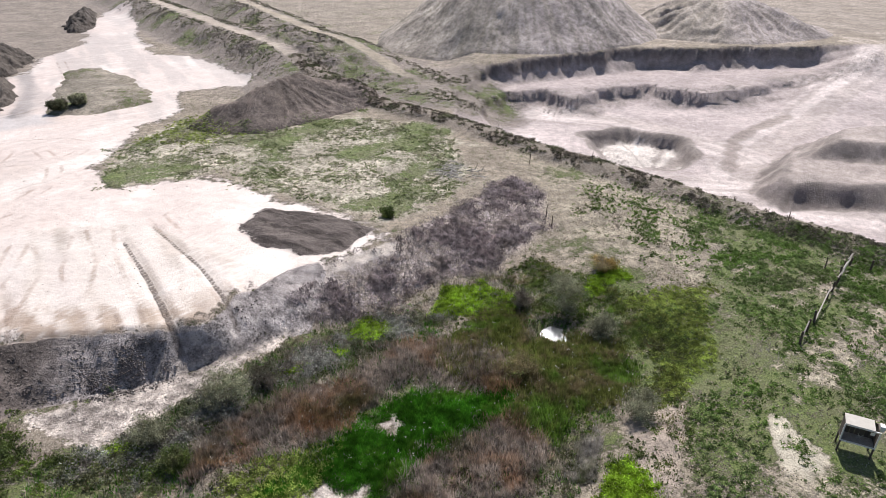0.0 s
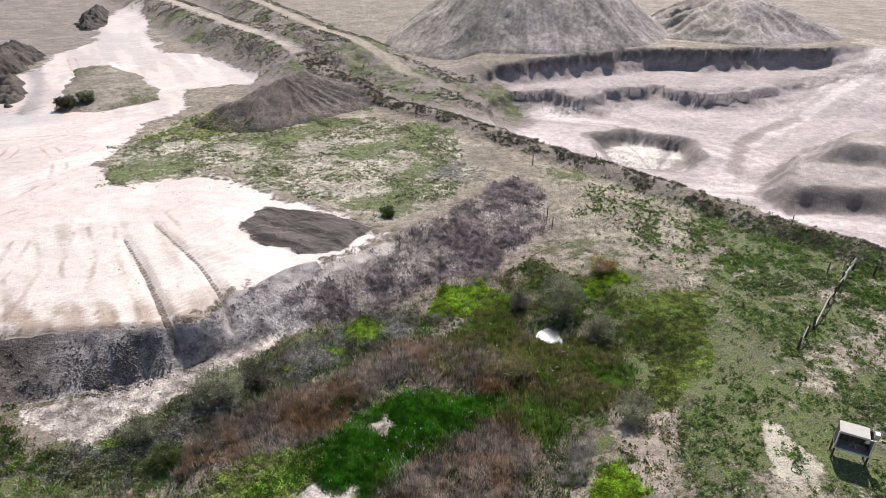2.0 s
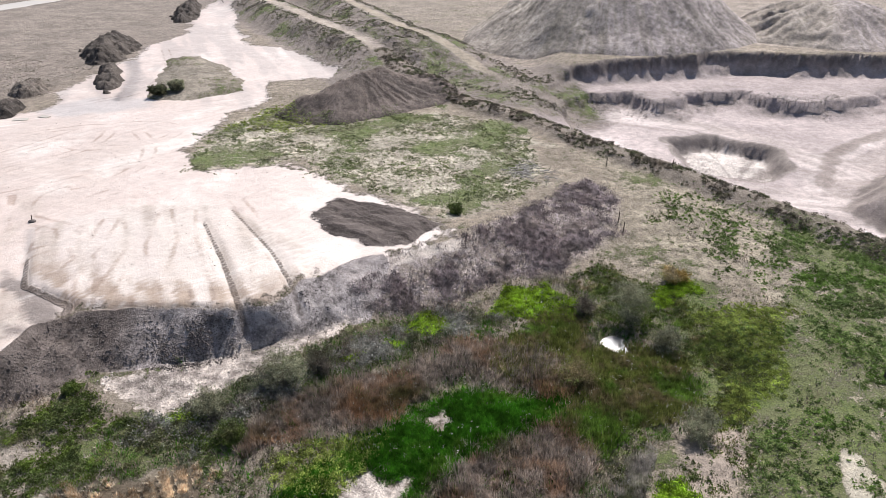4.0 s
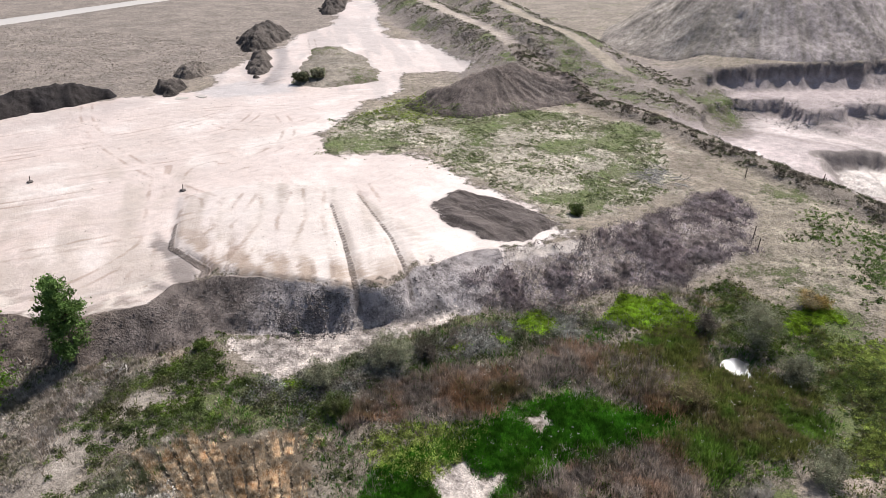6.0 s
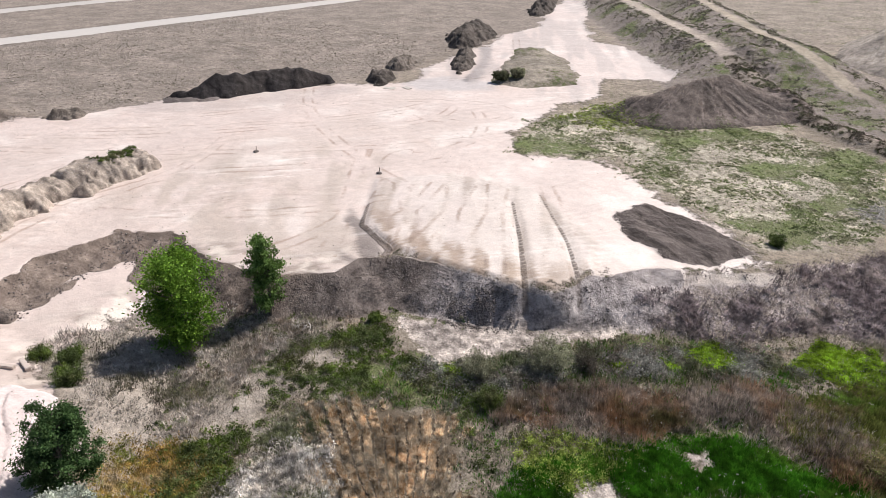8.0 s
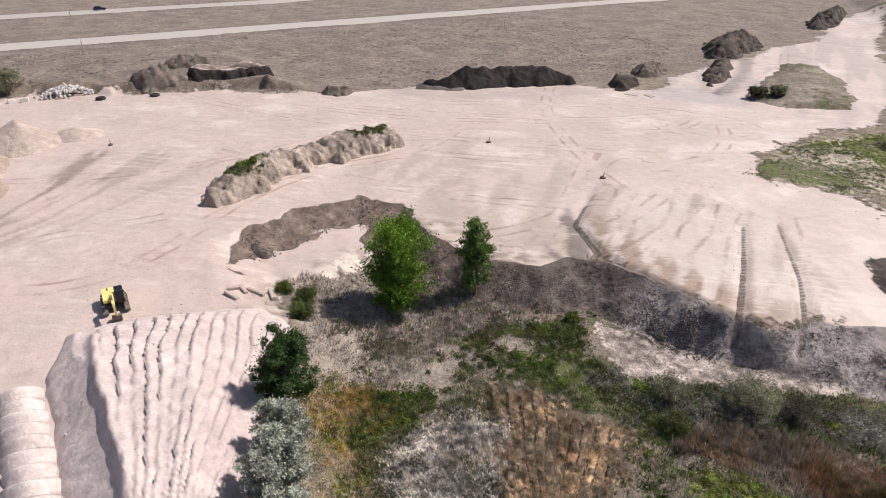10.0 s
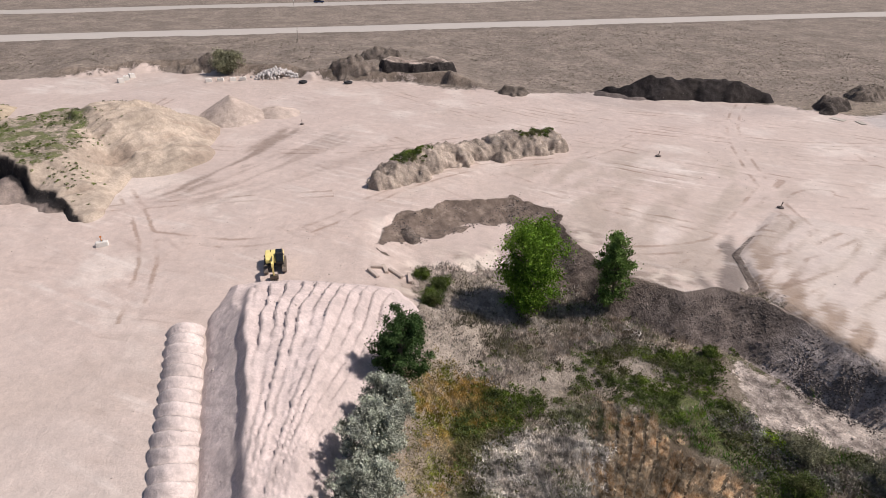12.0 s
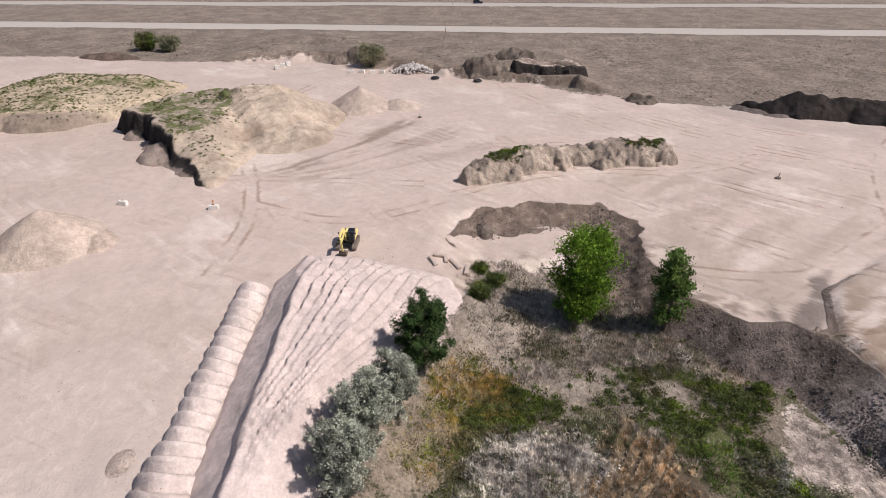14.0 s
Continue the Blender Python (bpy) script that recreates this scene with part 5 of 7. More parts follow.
weeds(a, rng.uniform(0.25, 0.6, len(a)), 34, 0.085, 0.7, M_LIME, "lime_weeds", "bright lime green weeds along the marsh edge", "weeds")
SAGE_BELT = [(-26, 38), (-21, 42), (-17, 45.5), (-12, 50.5), (-8, 52), (-2, 58), (0.5, 54), (-4, 50), (-9, 46.5), (-14, 42.5), (-19, 38.5), (-22, 34), (-27, 34)]
a = spots((-30, 32, 4, 60), 1700, lambda x, y: soft(SAGE_BELT)(x, y) * bare(x, y) * clumpy(x, y, 3, 0.2) * (1 - sum(soft(p, 0.4)(x, y) for p in LIMES).clip(0, 1)))
weeds(a, rng.uniform(0.3, 0.85, len(a)), 40, 0.085, 0.9, M_SAGE, "sagebrush", "grey sagebrush belt below the raw bank", "sagebrush")


# dead stalks standing in curved rows
M_ROWPALE = leaf_material("row_stalks", (0.52, 0.44, 0.33), (0.84, 0.76, 0.63), (0.58, 0.49, 0.37), 0.5)
M_DEADROW = leaf_material("rusty_stalks", (0.34, 0.25, 0.16), (0.62, 0.52, 0.39), (0.36, 0.235, 0.125), 0.5)


def in_rows(x, y):
    u = (np.arctan2(y - 18, x + 15) + 0.02 * fbm(x, y, 4, 2, 211)) / 0.074
    f = u - np.floor(u)
    return step(-1.2, 1.4, inside(DEAD_ROWS, x, y) + 1.6 * fbm(x, y, 2.5, 3, 214)) * (step(0.32, 0.22, np.abs(f - 0.5)) * 0.995 + 0.001) * (0.7 + 0.3 * step(-0.5, 0.3, fbm(x, y, 2.2, 3, 212)))


a = spots((-33, 14, -12, 33), 5200, in_rows)
blades(a, tall_of(a, 0.3, 0.6), 0.05, 8, 0.5, 0.05, M_DEADROW, "dead_stalk_rows", "rusty dead stalks standing in curved rows", "stalks")
a = spots((-33, 14, -12, 33), 7500, in_rows)
blades(a, tall_of(a, 0.25, 0.55), 0.055, 8, 0.5, 0.06, M_ROWPALE, "bleached_stalk_rows", "bleached stalks between the rusty rows", "stalks")
a = spots((-36, 8, -16, 34), 9500, lambda x, y: soft(BLEACHED, 1.5)(x, y) * (1 - 0.93 * soft(DEAD_ROWS, 0.8)(x, y)) * clumpy(x, y, 1.6, 0.2))
blades(a, tall_of(a, 0.2, 0.5), 0.055, 7, 1.3, 0.3, M_PALE, "bleached_litter", "bleached flattened stalks on the marsh floor", "stalks")
a = spots((-44, 6, -22, 21), 4800, soft(RUST, 1.5))
blades(a, tall_of(a, 0.15, 0.42), 0.04, 8, 0.8, 0.32, M_RUST, "rusty_grass", "orange and yellow-green grass at the pile's foot", "grass")
a = spots((-34, 10, -18, 27), 3800, lambda x, y: soft(WHITE, 1.5)(x, y) * clumpy(x, y, 1.4, 0.3))
a[:, 2] += 0.12
blades(a, tall_of(a, 0.25, 0.5), 0.06, 6, 1.25, 0.3, M_WHITE_STALK, "white_litter", "sun-bleached white stalks lying on the marsh floor", "stalks")
SIDE_W = [(-56, 17), (-54, 28), (-49, 30.5), (-42, 34), (-38, 37), (-36, 33), (-40, 26), (-37, 17), (-44, 13), (-51, 14.5)]
a = spots((-58, 12, -34, 40), 4500, lambda x, y: soft(SIDE_W, 1.0)(x, y) * clumpy(x, y, 2, 0.3))
blades(a, tall_of(a, 0.25, 0.7), 0.045, 8, 0.9, 0.35, M_DRYBRUSH, "dry_brush", "grey dry brush under the cottonwoods", "brush")
a = spots((-30, 24, 20, 58), 2600, lambda x, y: in_bowl(x, y) * bare(x, y) * (1 - 0.8 * soft(SEDGE)(x, y)) * (1 - soft(DEAD_ROWS)(x, y)) * clumpy(x, y, 2.0, 0.0))
blades(a, tall_of(a, 0.35, 0.8), 0.034, 8, 0.6, 0.25, M_SEDGE, "sedge", "scattered green sedge between the dry reeds", "sedge")
a = spots((-20, 24, 20, 58), 1000, lambda x, y: in_bowl(x, y) * bare(x, y) * (1 - 0.5 * soft(SEDGE)(x, y)))
a[:, 2] += rng.uniform(0.5, 1.0, len(a))
weeds(a, rng.uniform(0.08, 0.25, len(a)), 5, 0.05, 1.0, M_PALE, "seed_heads", "pale seed heads standing among the reeds", "stalks")
a = spots((-16, 28, 6, 44), 500, lambda x, y: soft([(-17, 33), (-13, 36), (-8, 36.5), (-9, 33.5), (-13, 30.5)], 0.8)(x, y))
weeds(a, rng.uniform(0.2, 0.5, len(a)), 30, 0.08, 0.8, M_GREENY, "yellow_weeds", "yellow-green weeds between reeds and sedge")
# mauve dead growth on the north slope
a = spots((-18, 50, 20, 96), 11000, lambda x, y: soft(MAUVE, 0.8)(x, y) * clumpy(x, y, 1.8, 0.12) * (0.02 + 0.98 * step(1.5, 4.0, brow(x, y) + 8 * step(-6, 0, x))))
blades(a, tall_of(a, 0.2, 0.6), 0.05, 7, 0.9, 0.35, M_MAUVE, "dead_weeds", "mauve-grey dead weeds on the bank slope", "weeds")
# growth on the eastern rim of the marsh
RIM = [(9, 62), (11, 58), (17, 53), (21, 47), (17.5, 39), (13, 35), (11, 28), (14, 26), (17, 33), (21, 40), (24, 47), (22, 55), (16, 62), (12, 66)]
a = spots((8, 24, 26, 68), 2200, lambda x, y: soft(RIM, 1.2)(x, y) * bare(x, y) * (1 - 0.9 * soft(BARE_E, 0.8)(x, y)) * clumpy(x, y, 3, 0.1))
weeds(a, rng.uniform(0.15, 0.45, len(a)), 22, 0.075, 0.8, M_SCRUB, "rim_weeds", "dark green weeds along the marsh's eastern rim")
a = spots((8, 24, 26, 68), 2600, lambda x, y: soft(RIM, 1.2)(x, y) * bare(x, y) * (1 - 0.8 * soft(BARE_E, 0.8)(x, y)) * clumpy(x, y, 2, 0.2))
blades(a, tall_of(a, 0.2, 0.5), 0.034, 8, 0.7, 0.3, M_OLIVE, "rim_grass", "olive grass along the marsh's eastern rim", "grass")
a = spots((8, 30, 16, 46), 900, lambda x, y: soft([(10.2, 33), (12.2, 37), (13.8, 42), (14.8, 42), (13.6, 37), (11.6, 33)], 0.5)(x, y))
blades(a, tall_of(a, 0.3, 0.7), 0.034, 7, 0.4, 0.2, M_PALE, "pale_rushes", "bleached rushes lining the marsh's outlet", "rushes")
# pasture weeds in the east
PASTURE = [(20, 14), (17, 35), (22, 42), (21, 52), (17, 60), (18, 75), (24, 88), (33, 81), (44, 70), (54, 62), (80, 40), (80, 10)]


def lushness(x, y):
    return np.clip(0.30 + 0.55 * step(24, 40, x - 0.12 * (y - 40)) * step(75, 62, y) + 0.5 * fbm(x, y, 9, 3, 213) - 0.25 * step(60, 78, y), 0.03, 1)


a = spots((16, 12, 80, 90), 26000, lambda x, y: soft(PASTURE, 1.5)(x, y) * (1 - 0.9 * soft(BARE_E, 0.8)(x, y)) * lushness(x, y) * clumpy(x, y, 1.8, 0.1))
weeds(a, rng.uniform(0.13, 0.36, len(a)), 16, 0.085, 0.95, M_WEED, "pasture_weeds", "low grey-green weeds over the pasture")
a = spots((18, 36, 32, 60), 2800, lambda x, y: soft([(22, 56), (25, 58), (28, 56), (25.5, 46), (21.5, 41), (19.5, 41.5), (21.5, 49)], 1.2)(x, y))
weeds(a, rng.uniform(0.14, 0.3, len(a)), 16, 0.075, 0.6, M_GREENY, "lime_weeds", "yellow-green weeds on the pasture's damp strip")
a = spots((14, 20, 60, 92), 5000, lambda x, y: soft(PASTURE, 2)(x, y) * clumpy(x, y, 3, 0.15))
blades(a, tall_of(a, 0.15, 0.35), 0.04, 6, 0.7, 0.25, M_REEDGREY, "pasture_grass", "thin dry grass between the pasture weeds", "grass")
# meadow weeds on the bench
a = spots((-60, 68, 14, 128), 10500, lambda x, y: step(-1.5, 2.0, inside(MEADOW, x, y) + 3.4 * fbm(x, y, 7, 4, 41) + 2.0 * fbm(x, y, 2.5, 3, 43)) * clumpy(x, y, 5, 0.12) * clumpy(x, y, 1.6, 0.3))
weeds(a, rng.uniform(0.10, 0.32, len(a)), 9, 0.085, 0.55, leaf_material("meadow_leaves", (0.15, 0.18, 0.085), (0.31, 0.335, 0.185), (0.20, 0.24, 0.095), 0.25, (0.32, 0.30, 0.205)), "meadow_weeds", "low green weeds on the pale bench meadow")
a = spots((-60, 100, -20, 126), 900, lambda x, y: soft([(-50, 104), (-47, 118), (-42, 121), (-40, 112), (-34, 108), (-40, 104)], 1.5)(x, y) * clumpy(x, y, 3, 0.2))
weeds(a, rng.uniform(0.15, 0.35, len(a)), 12, 0.09, 0.5, M_GREENY, "lime_weeds", "yellow-green weeds beside the dirt mound")
# brush along the ridge, raised track and banks
def by(line, wide):
    return lambda x, y: step(wide, wide * 0.4, along(line, x, y)[0] + 1.0 * fbm(x, y, 4, 2, 221))


a = spots((-40, 55, 62, 165), 2600, lambda x, y: by(RIDGE, 3.6)(x, y) * clumpy(x, y, 3, 0.08))
weeds(a, rng.uniform(0.2, 0.6, len(a)), 26, 0.10, 0.8, M_BRUSH, "ridge_brush", "dark grey brush along the low ridge", "brush")
a = spots((-130, 130, 12, 300), 4200, lambda x, y: np.maximum(by(BANK, 14)(x, y), by(TRACK, 13)(x, y)) * step(1.8, 2.6, along(TRACK, x, y)[0]) * step(1.8, 2.6, along(BANK, x, y)[0]) * clumpy(x, y, 8, 0.08))
weeds(a, rng.uniform(0.25, 0.8, len(a)), 18, 0.15, 0.6, M_BANK, "bank_brush", "dark brush on the raised track's banks", "brush")
a = spots((-215, -140, -98, 160), 6500, lambda x, y: step(-1, -4, inside(PLAIN, x, y)) * step(-212, -200, x) * clumpy(x, y, 9, 0.25), 60000)
weeds(a, rng.uniform(0.10, 0.30, len(a)), 9, 0.12, 0.4, leaf_material("pasture_tufts", (0.20, 0.175, 0.14), (0.33, 0.285, 0.235), (0.19, 0.175, 0.13)), "roadside_tufts", "dry grey tufts over the roadside pasture", "grass")
a = spots((-155, -98, -74, -12), 1500, lambda x, y: np.maximum(step(0, 2, inside(MESA, x, y)) * clumpy(x, y, 3, 0.3), step(0.5, 2, inside(BLUFF, x, y)) * step(0.5, 1.5, bluff_rim(x, y)) * step(-22, -27, y) * clumpy(x, y, 4, 0.02)), 40000)
weeds(a, rng.uniform(0.18, 0.42, len(a)), 14, 0.11, 0.7, M_SCRUB, "hill_weeds", "scattered green weeds on the sandy hills")
a = spots((-98, 10, -76, 50), 260, lambda x, y: step(2.2, 3.2, inside(BERM, x, y)) * (step(38, 42, y) + step(16, 19, y) * step(24, 21, y)).clip(0, 1), 20000)
weeds(a, rng.uniform(0.3, 0.6, len(a)), 30, 0.12, 0.7, M_SCRUB, "crest_weeds", "dark green weeds on the spoil ridge's crest")


# ---- trees and bushes ----
def tube(pts, radii, sides=8):
    """A tapering limb through points."""
    co, faces = [], []
    for k, (p, r) in enumerate(zip(pts, radii)):
        way = (pts[min(k + 1, len(pts) - 1)] - pts[max(k - 1, 0)])
        way = way / (np.linalg.norm(way) + 1e-9)
        u = np.cross(way, (0.31, 0.95, 0.05))
        u /= np.linalg.norm(u)
        v = np.cross(way, u)
        for j in range(sides):
            w = 2 * math.pi * j / sides
            co.append(p + r * (math.cos(w) * u + math.sin(w) * v))
    for k in range(len(pts) - 1):
        for j in range(sides):
            a, b = k * sides + j, k * sides + (j + 1) % sides
            faces.append((a, b, b + sides, a + sides))
    return np.array(co), np.array(faces)


M_BARK = plain_material("bark", (0.10, 0.08, 0.06), (0.22, 0.18, 0.14), 9, 0.95, 0, 0.6)


def tree(name, label, x, y, tall, wide, low, mat, leaves, size, seed, droop=0.0, stems=1, shape=1.0, spray=0.36):
    """Trunk with limbs, and a crown of leaf sprays with gaps."""
    r = np.random.default_rng(seed)
    z = float(surface(np.array([x]), np.array([y]))[0])
    root = new(name)
    root.location = (x, y, z - 0.1)
    tagged(root, label, "tree" if tall > 4.5 else "bush")
    co, fc, ends, n0 = [], [], [], 0

    def add(pts, radii):
        nonlocal n0
        c, f = tube(pts, radii)
        co.append(c), fc.append(f + n0)
        n0 += len(c)
    for s in range(stems):
        off = r.normal(0, 0.12 * wide, 2) if stems > 1 else np.zeros(2)
        top = np.array([off[0] * 2.2, off[1] * 2.2, tall * r.uniform(0.86, 0.95)])
        trunk = [np.array([off[0] * 0.3, off[1] * 0.3, -0.2]) * (1 - k) + top * k + np.append(r.normal(0, 0.02 * tall, 2), 0) * k for k in np.linspace(0, 1, 7)]
        fat = 0.022 * tall / math.sqrt(stems)
        add(trunk, [fat * 1.35, fat, fat * 0.85, fat * 0.65, fat * 0.45, fat * 0.3, fat * 0.12])
        for k in range(int(44 / stems) + 8):
            h = low + (1 - low) * r.random() ** 0.9
            p = trunk[0] * (1 - h) + top * h
            a = r.uniform(0, 2 * math.pi)
            q = (h - low) / (1 - low)
            reach = wide * (0.35 + 0.65 * math.sin(math.pi * min(0.98, 0.18 + 0.74 * q ** shape))) * r.uniform(0.55, 1.08)
            end = p + np.array([reach * math.cos(a), reach * math.sin(a), reach * (0.55 - droop) * r.uniform(0.5, 1.3)])
            mid = p * 0.5 + end * 0.5 + np.array([0, 0, -0.08 * reach])
            add([p, mid, end], [fat * 0.4, fat * 0.25, fat * 0.06])
            for w in (0.45, 0.7, 0.9, 1.02):
                ends.append((p * (1 - w) + end * w + r.normal(0, 0.07 * wide, 3), spray * wide * r.uniform(0.45, 1.1)))
        ends.append((top + (0, 0, 0.03 * tall), 0.2 * wide))
        ends.append((top * 0.93, 0.28 * wide))
    me = fast_mesh("trunk", np.concatenate(co), np.concatenate(fc))
    me.polygons.foreach_set("use_smooth", np.ones(len(me.polygons), bool))
    me.materials.append(M_BARK)
    new("trunk", me).parent = root
    per = max(8, leaves // len(ends))
    c = np.repeat(np.array([e[0] for e in ends]), per, 0)
    rad = np.repeat(np.array([e[1] for e in ends]), per)
    n = len(c)
    d = r.normal(0, 0.5, (n, 3))
    c = c + d * rad[:, None] * (1, 1, 0.8)
    c[:, 2] = np.maximum(c[:, 2], 0.12 * tall * low + 0.05)
    u = r.normal(0, 1, (n, 3)) + (0, 0, -0.5)
    u /= np.linalg.norm(u, axis=1)[:, None]
    v = np.cross(u, r.normal(0, 1, (n, 3)))
    v /= np.linalg.norm(v, axis=1)[:, None] + 1e-9
    s = (size * r.uniform(0.6, 1.35, n))[:, None]
    q = np.stack([c - u * s, c + v * s * 0.6, c + u * s, c - v * s * 0.6], 1).reshape(-1, 3)
    me = fast_mesh("crown", q, np.arange(n * 4).reshape(n, 4))
    me.materials.append(mat)
    new("crown", me).parent = root
    return root


M_COTTON = leaf_material("cottonwood_leaves", (0.07, 0.155, 0.022), (0.21, 0.345, 0.045), (0.15, 0.265, 0.032), 0.6)
M_COTTON2 = leaf_material("cottonwood_leaves_dull", (0.063, 0.119, 0.028), (0.182, 0.266, 0.084), (0.112, 0.182, 0.049), 0.6)
M_DARKTREE = leaf_material("dark_leaves", (0.036, 0.075, 0.025), (0.105, 0.175, 0.062), (0.06, 0.108, 0.036), 0.6)
M_SILVER = leaf_material("silver_leaves", (0.25, 0.272, 0.222), (0.55, 0.58, 0.50), (0.36, 0.385, 0.31), 0.8)
M_GREYBUSH = leaf_material("grey_bush_leaves", (0.18, 0.185, 0.115), (0.38, 0.38, 0.265), (0.23, 0.225, 0.145), 0.8)
tree("cottonwood_tree", "bright green cottonwood tree beside the cut", -47.2, 25.2, 10.2, 3.3, 0.12, M_COTTON, 26000, 0.125, 301)
tree("cottonwood_tree", "slender light green cottonwood sapling beside the cut", -44.7, 33.0, 8.6, 1.75, 0.10, M_COTTON2, 13000, 0.115, 302, shape=0.8)
tree("elm_tree", "dark green conical tree at the pile's foot", -35.9, 9.3, 7.9, 2.15, 0.08, M_DARKTREE, 32000, 0.082, 303, shape=0.75, spray=0.26)
tree("olive_tree", "silvery grey-green olive tree at the pile's foot", -30.4, 7.2, 5.6, 1.75, 0.05, M_SILVER, 26000, 0.078, 304, droop=0.05, stems=4, spray=0.20)
tree("olive_tree", "broad silvery olive tree at the pile's foot", -26.4, 5.4, 6.0, 2.2, 0.05, M_SILVER, 30000, 0.078, 305, droop=0.05, stems=6, spray=0.18)
tree("olive_tree", "low silvery olive tree at the pile's foot", -22.4, 4.2, 5.4, 2.2, 0.05, M_SILVER, 28000, 0.078, 306, droop=0.05, stems=6, spray=0.18)
for k, (x, y, tall, wide, mat, tag) in enumerate((
        (13.9, 55.3, 3.7, 2.1, M_GREYBUSH, "round grey-green willow bush over the pond"), (16.6, 51.2, 2.3, 1.5, M_GREYBUSH, "small grey-green bush beside the pond"),
        (17.0, 39.6, 2.2, 1.4, M_GREYBUSH, "small grey bush at the marsh edge"), (9.6, 56.6, 1.8, 1.0, M_BRUSH, "dark dead bush beside the pond"),
        (-17.6, 41.6, 2.6, 2.0, M_GREYBUSH, "grey-brown bare bush below the raw bank"), (-15.0, 44.4, 1.8, 1.3, M_BRUSH, "dark brown bush below the raw bank"),
        (8.2, 45.6, 1.7, 1.6, M_OLIVE, "pale olive bush among the bulrushes"), (-185.5, -79, 4.5, 2.8, M_SCRUB, "dull green roadside bush in the pasture"),
        (-183.5, -71.5, 3.8, 3.0, M_GREYBUSH, "grey roadside bush in the pasture"), (-161.5, -9.6, 4.6, 3.2, M_GREYBUSH, "grey-green bush beside the stone pile"),
        (-53.4, 14.8, 1.2, 1.0, M_SCRUB, "low green bush on the floor of the cut"), (-51, 16.4, 1.3, 1.1, M_SCRUB, "low green bush at the marsh's upper edge"),
        (-47.6, 14.6, 1.6, 1.2, M_SCRUB, "green bush behind the dark tree"),
        (19.5, 62.0, 1.2, 1.3, M_RUST, "yellow-green bush on the stony pasture"), (-5.6, 73.4, 1.0, 0.9, M_SCRUB, "small dark green bush on the bench edge"),
        (-70, 126, 1.7, 1.3, M_GREYBUSH, "small grey-green bush on the weedy rise"), (-73, 123.5, 1.1, 1.6, M_BRUSH, "dark brown bush on the weedy rise"),
        (-22.8, 37.8, 1.7, 1.5, M_GREYBUSH, "grey bush at the sandy wash's end"),
        (-35.6, 38.5, 0.9, 0.7, M_SCRUB, "low green bush at the bank's foot"), (-19.5, 35.2, 1.4, 1.2, M_SCRUB, "dark green bush on the marsh floor"))):
    tree("bush", tag, x, y, tall, wide, 0.04, mat, int(3600 + 2600 * wide), 0.06 if x > -60 else 0.17, 320 + k, stems=3)

# ---- small builders ----
def part(name, bm, mat, parent, label=""):
    me = bpy.data.meshes.new(name)
    bm.to_mesh(me)
    bm.free()
    me.materials.append(mat)
    ob = new(name, me)
    ob.parent = parent
    return tagged(ob, label)


def slab(bm, size, at, turn=(0, 0, 0), bevel=0.0, taper=1.0):
    """A block with its own turn; taper narrows its top; bevel rounds its edges."""
    r = bmesh.ops.create_cube(bm, size=1)
    for v in r["verts"]:
        k = taper if v.co.z > 0 else 1.0
        v.co = Vector((v.co.x * size[0] * k, v.co.y * size[1] * k, v.co.z * size[2]))
    if bevel:
        es = list({e for v in r["verts"] for e in v.link_edges})
        b = bmesh.ops.bevel(bm, geom=es, offset=bevel, segments=2, affect="EDGES")
        vs = list({v for f in b["faces"] for v in f.verts} | {v for v in r["verts"] if v.is_valid})
    else:
        vs = r["verts"]
    bmesh.ops.transform(bm, matrix=pose(*at, *turn), verts=vs)


def rod(bm, a, b, r0, r1=None, sides=8):
    a, b = Vector(a), Vector(b)
    m = Matrix.Translation((a + b) / 2) @ (b - a).to_track_quat("Z", "Y").to_matrix().to_4x4()
    bmesh.ops.create_cone(bm, cap_ends=True, segments=sides, radius1=r0, radius2=r0 if r1 is None else r1, depth=(b - a).length, matrix=m)


def prism(bm, outline, y0, y1):
    """A side profile of (x, z) points drawn out across y."""
    lo, hi = [bm.verts.new((x, y0, z)) for x, z in outline], [bm.verts.new((x, y1, z)) for x, z in outline]
    bm.faces.new(lo), bm.faces.new(hi[::-1])
    for k in range(len(outline)):
        j = (k + 1) % len(outline)
        bm.faces.new((lo[j], lo[k], hi[k], hi[j]))
    bmesh.ops.recalc_face_normals(bm, faces=bm.faces)


def stand(name, label, category, x, y, turn=0.0, group="", up=0.0):
    ob = new(name)
    ob.matrix_world = pose(x, y, float(surface(np.array([x]), np.array([y]))[0]) + up, 0, 0, turn)
    return tagged(ob, label, category, group)


def rock_mesh(name, seed, mat, size=(1, 1, 0.7)):
    bm = bmesh.new()
    bmesh.ops.create_icosphere(bm, subdivisions=1, radius=0.5)
    r = random.Random(seed)
    for v in bm.verts:
        k = r.uniform(0.72, 1.15)
        v.co = Vector((v.co.x * size[0] * k, v.co.y * size[1] * k, v.co.z * size[2] * k))
    me = bpy.data.meshes.new(name)
    bm.to_mesh(me)
    bm.free()
    me.materials.append(mat)
    return me


M_ASPHALT = plain_material("worn_road", (0.36, 0.335, 0.31), (0.46, 0.43, 0.40), 1.5, 0.9, 0, 0.1)
M_PAINT_Y = plain_material("yellow_paint", (0.66, 0.53, 0.14), (0.80, 0.70, 0.30), 3, 0.45, 0, 0.05)
M_BLACK = plain_material("black_paint", (0.02, 0.02, 0.022), (0.05, 0.05, 0.055), 5, 0.5, 0, 0.1)
M_STEEL = plain_material("dusty_steel", (0.10, 0.085, 0.07), (0.22, 0.19, 0.16), 6, 0.6, 0.4, 0.3)
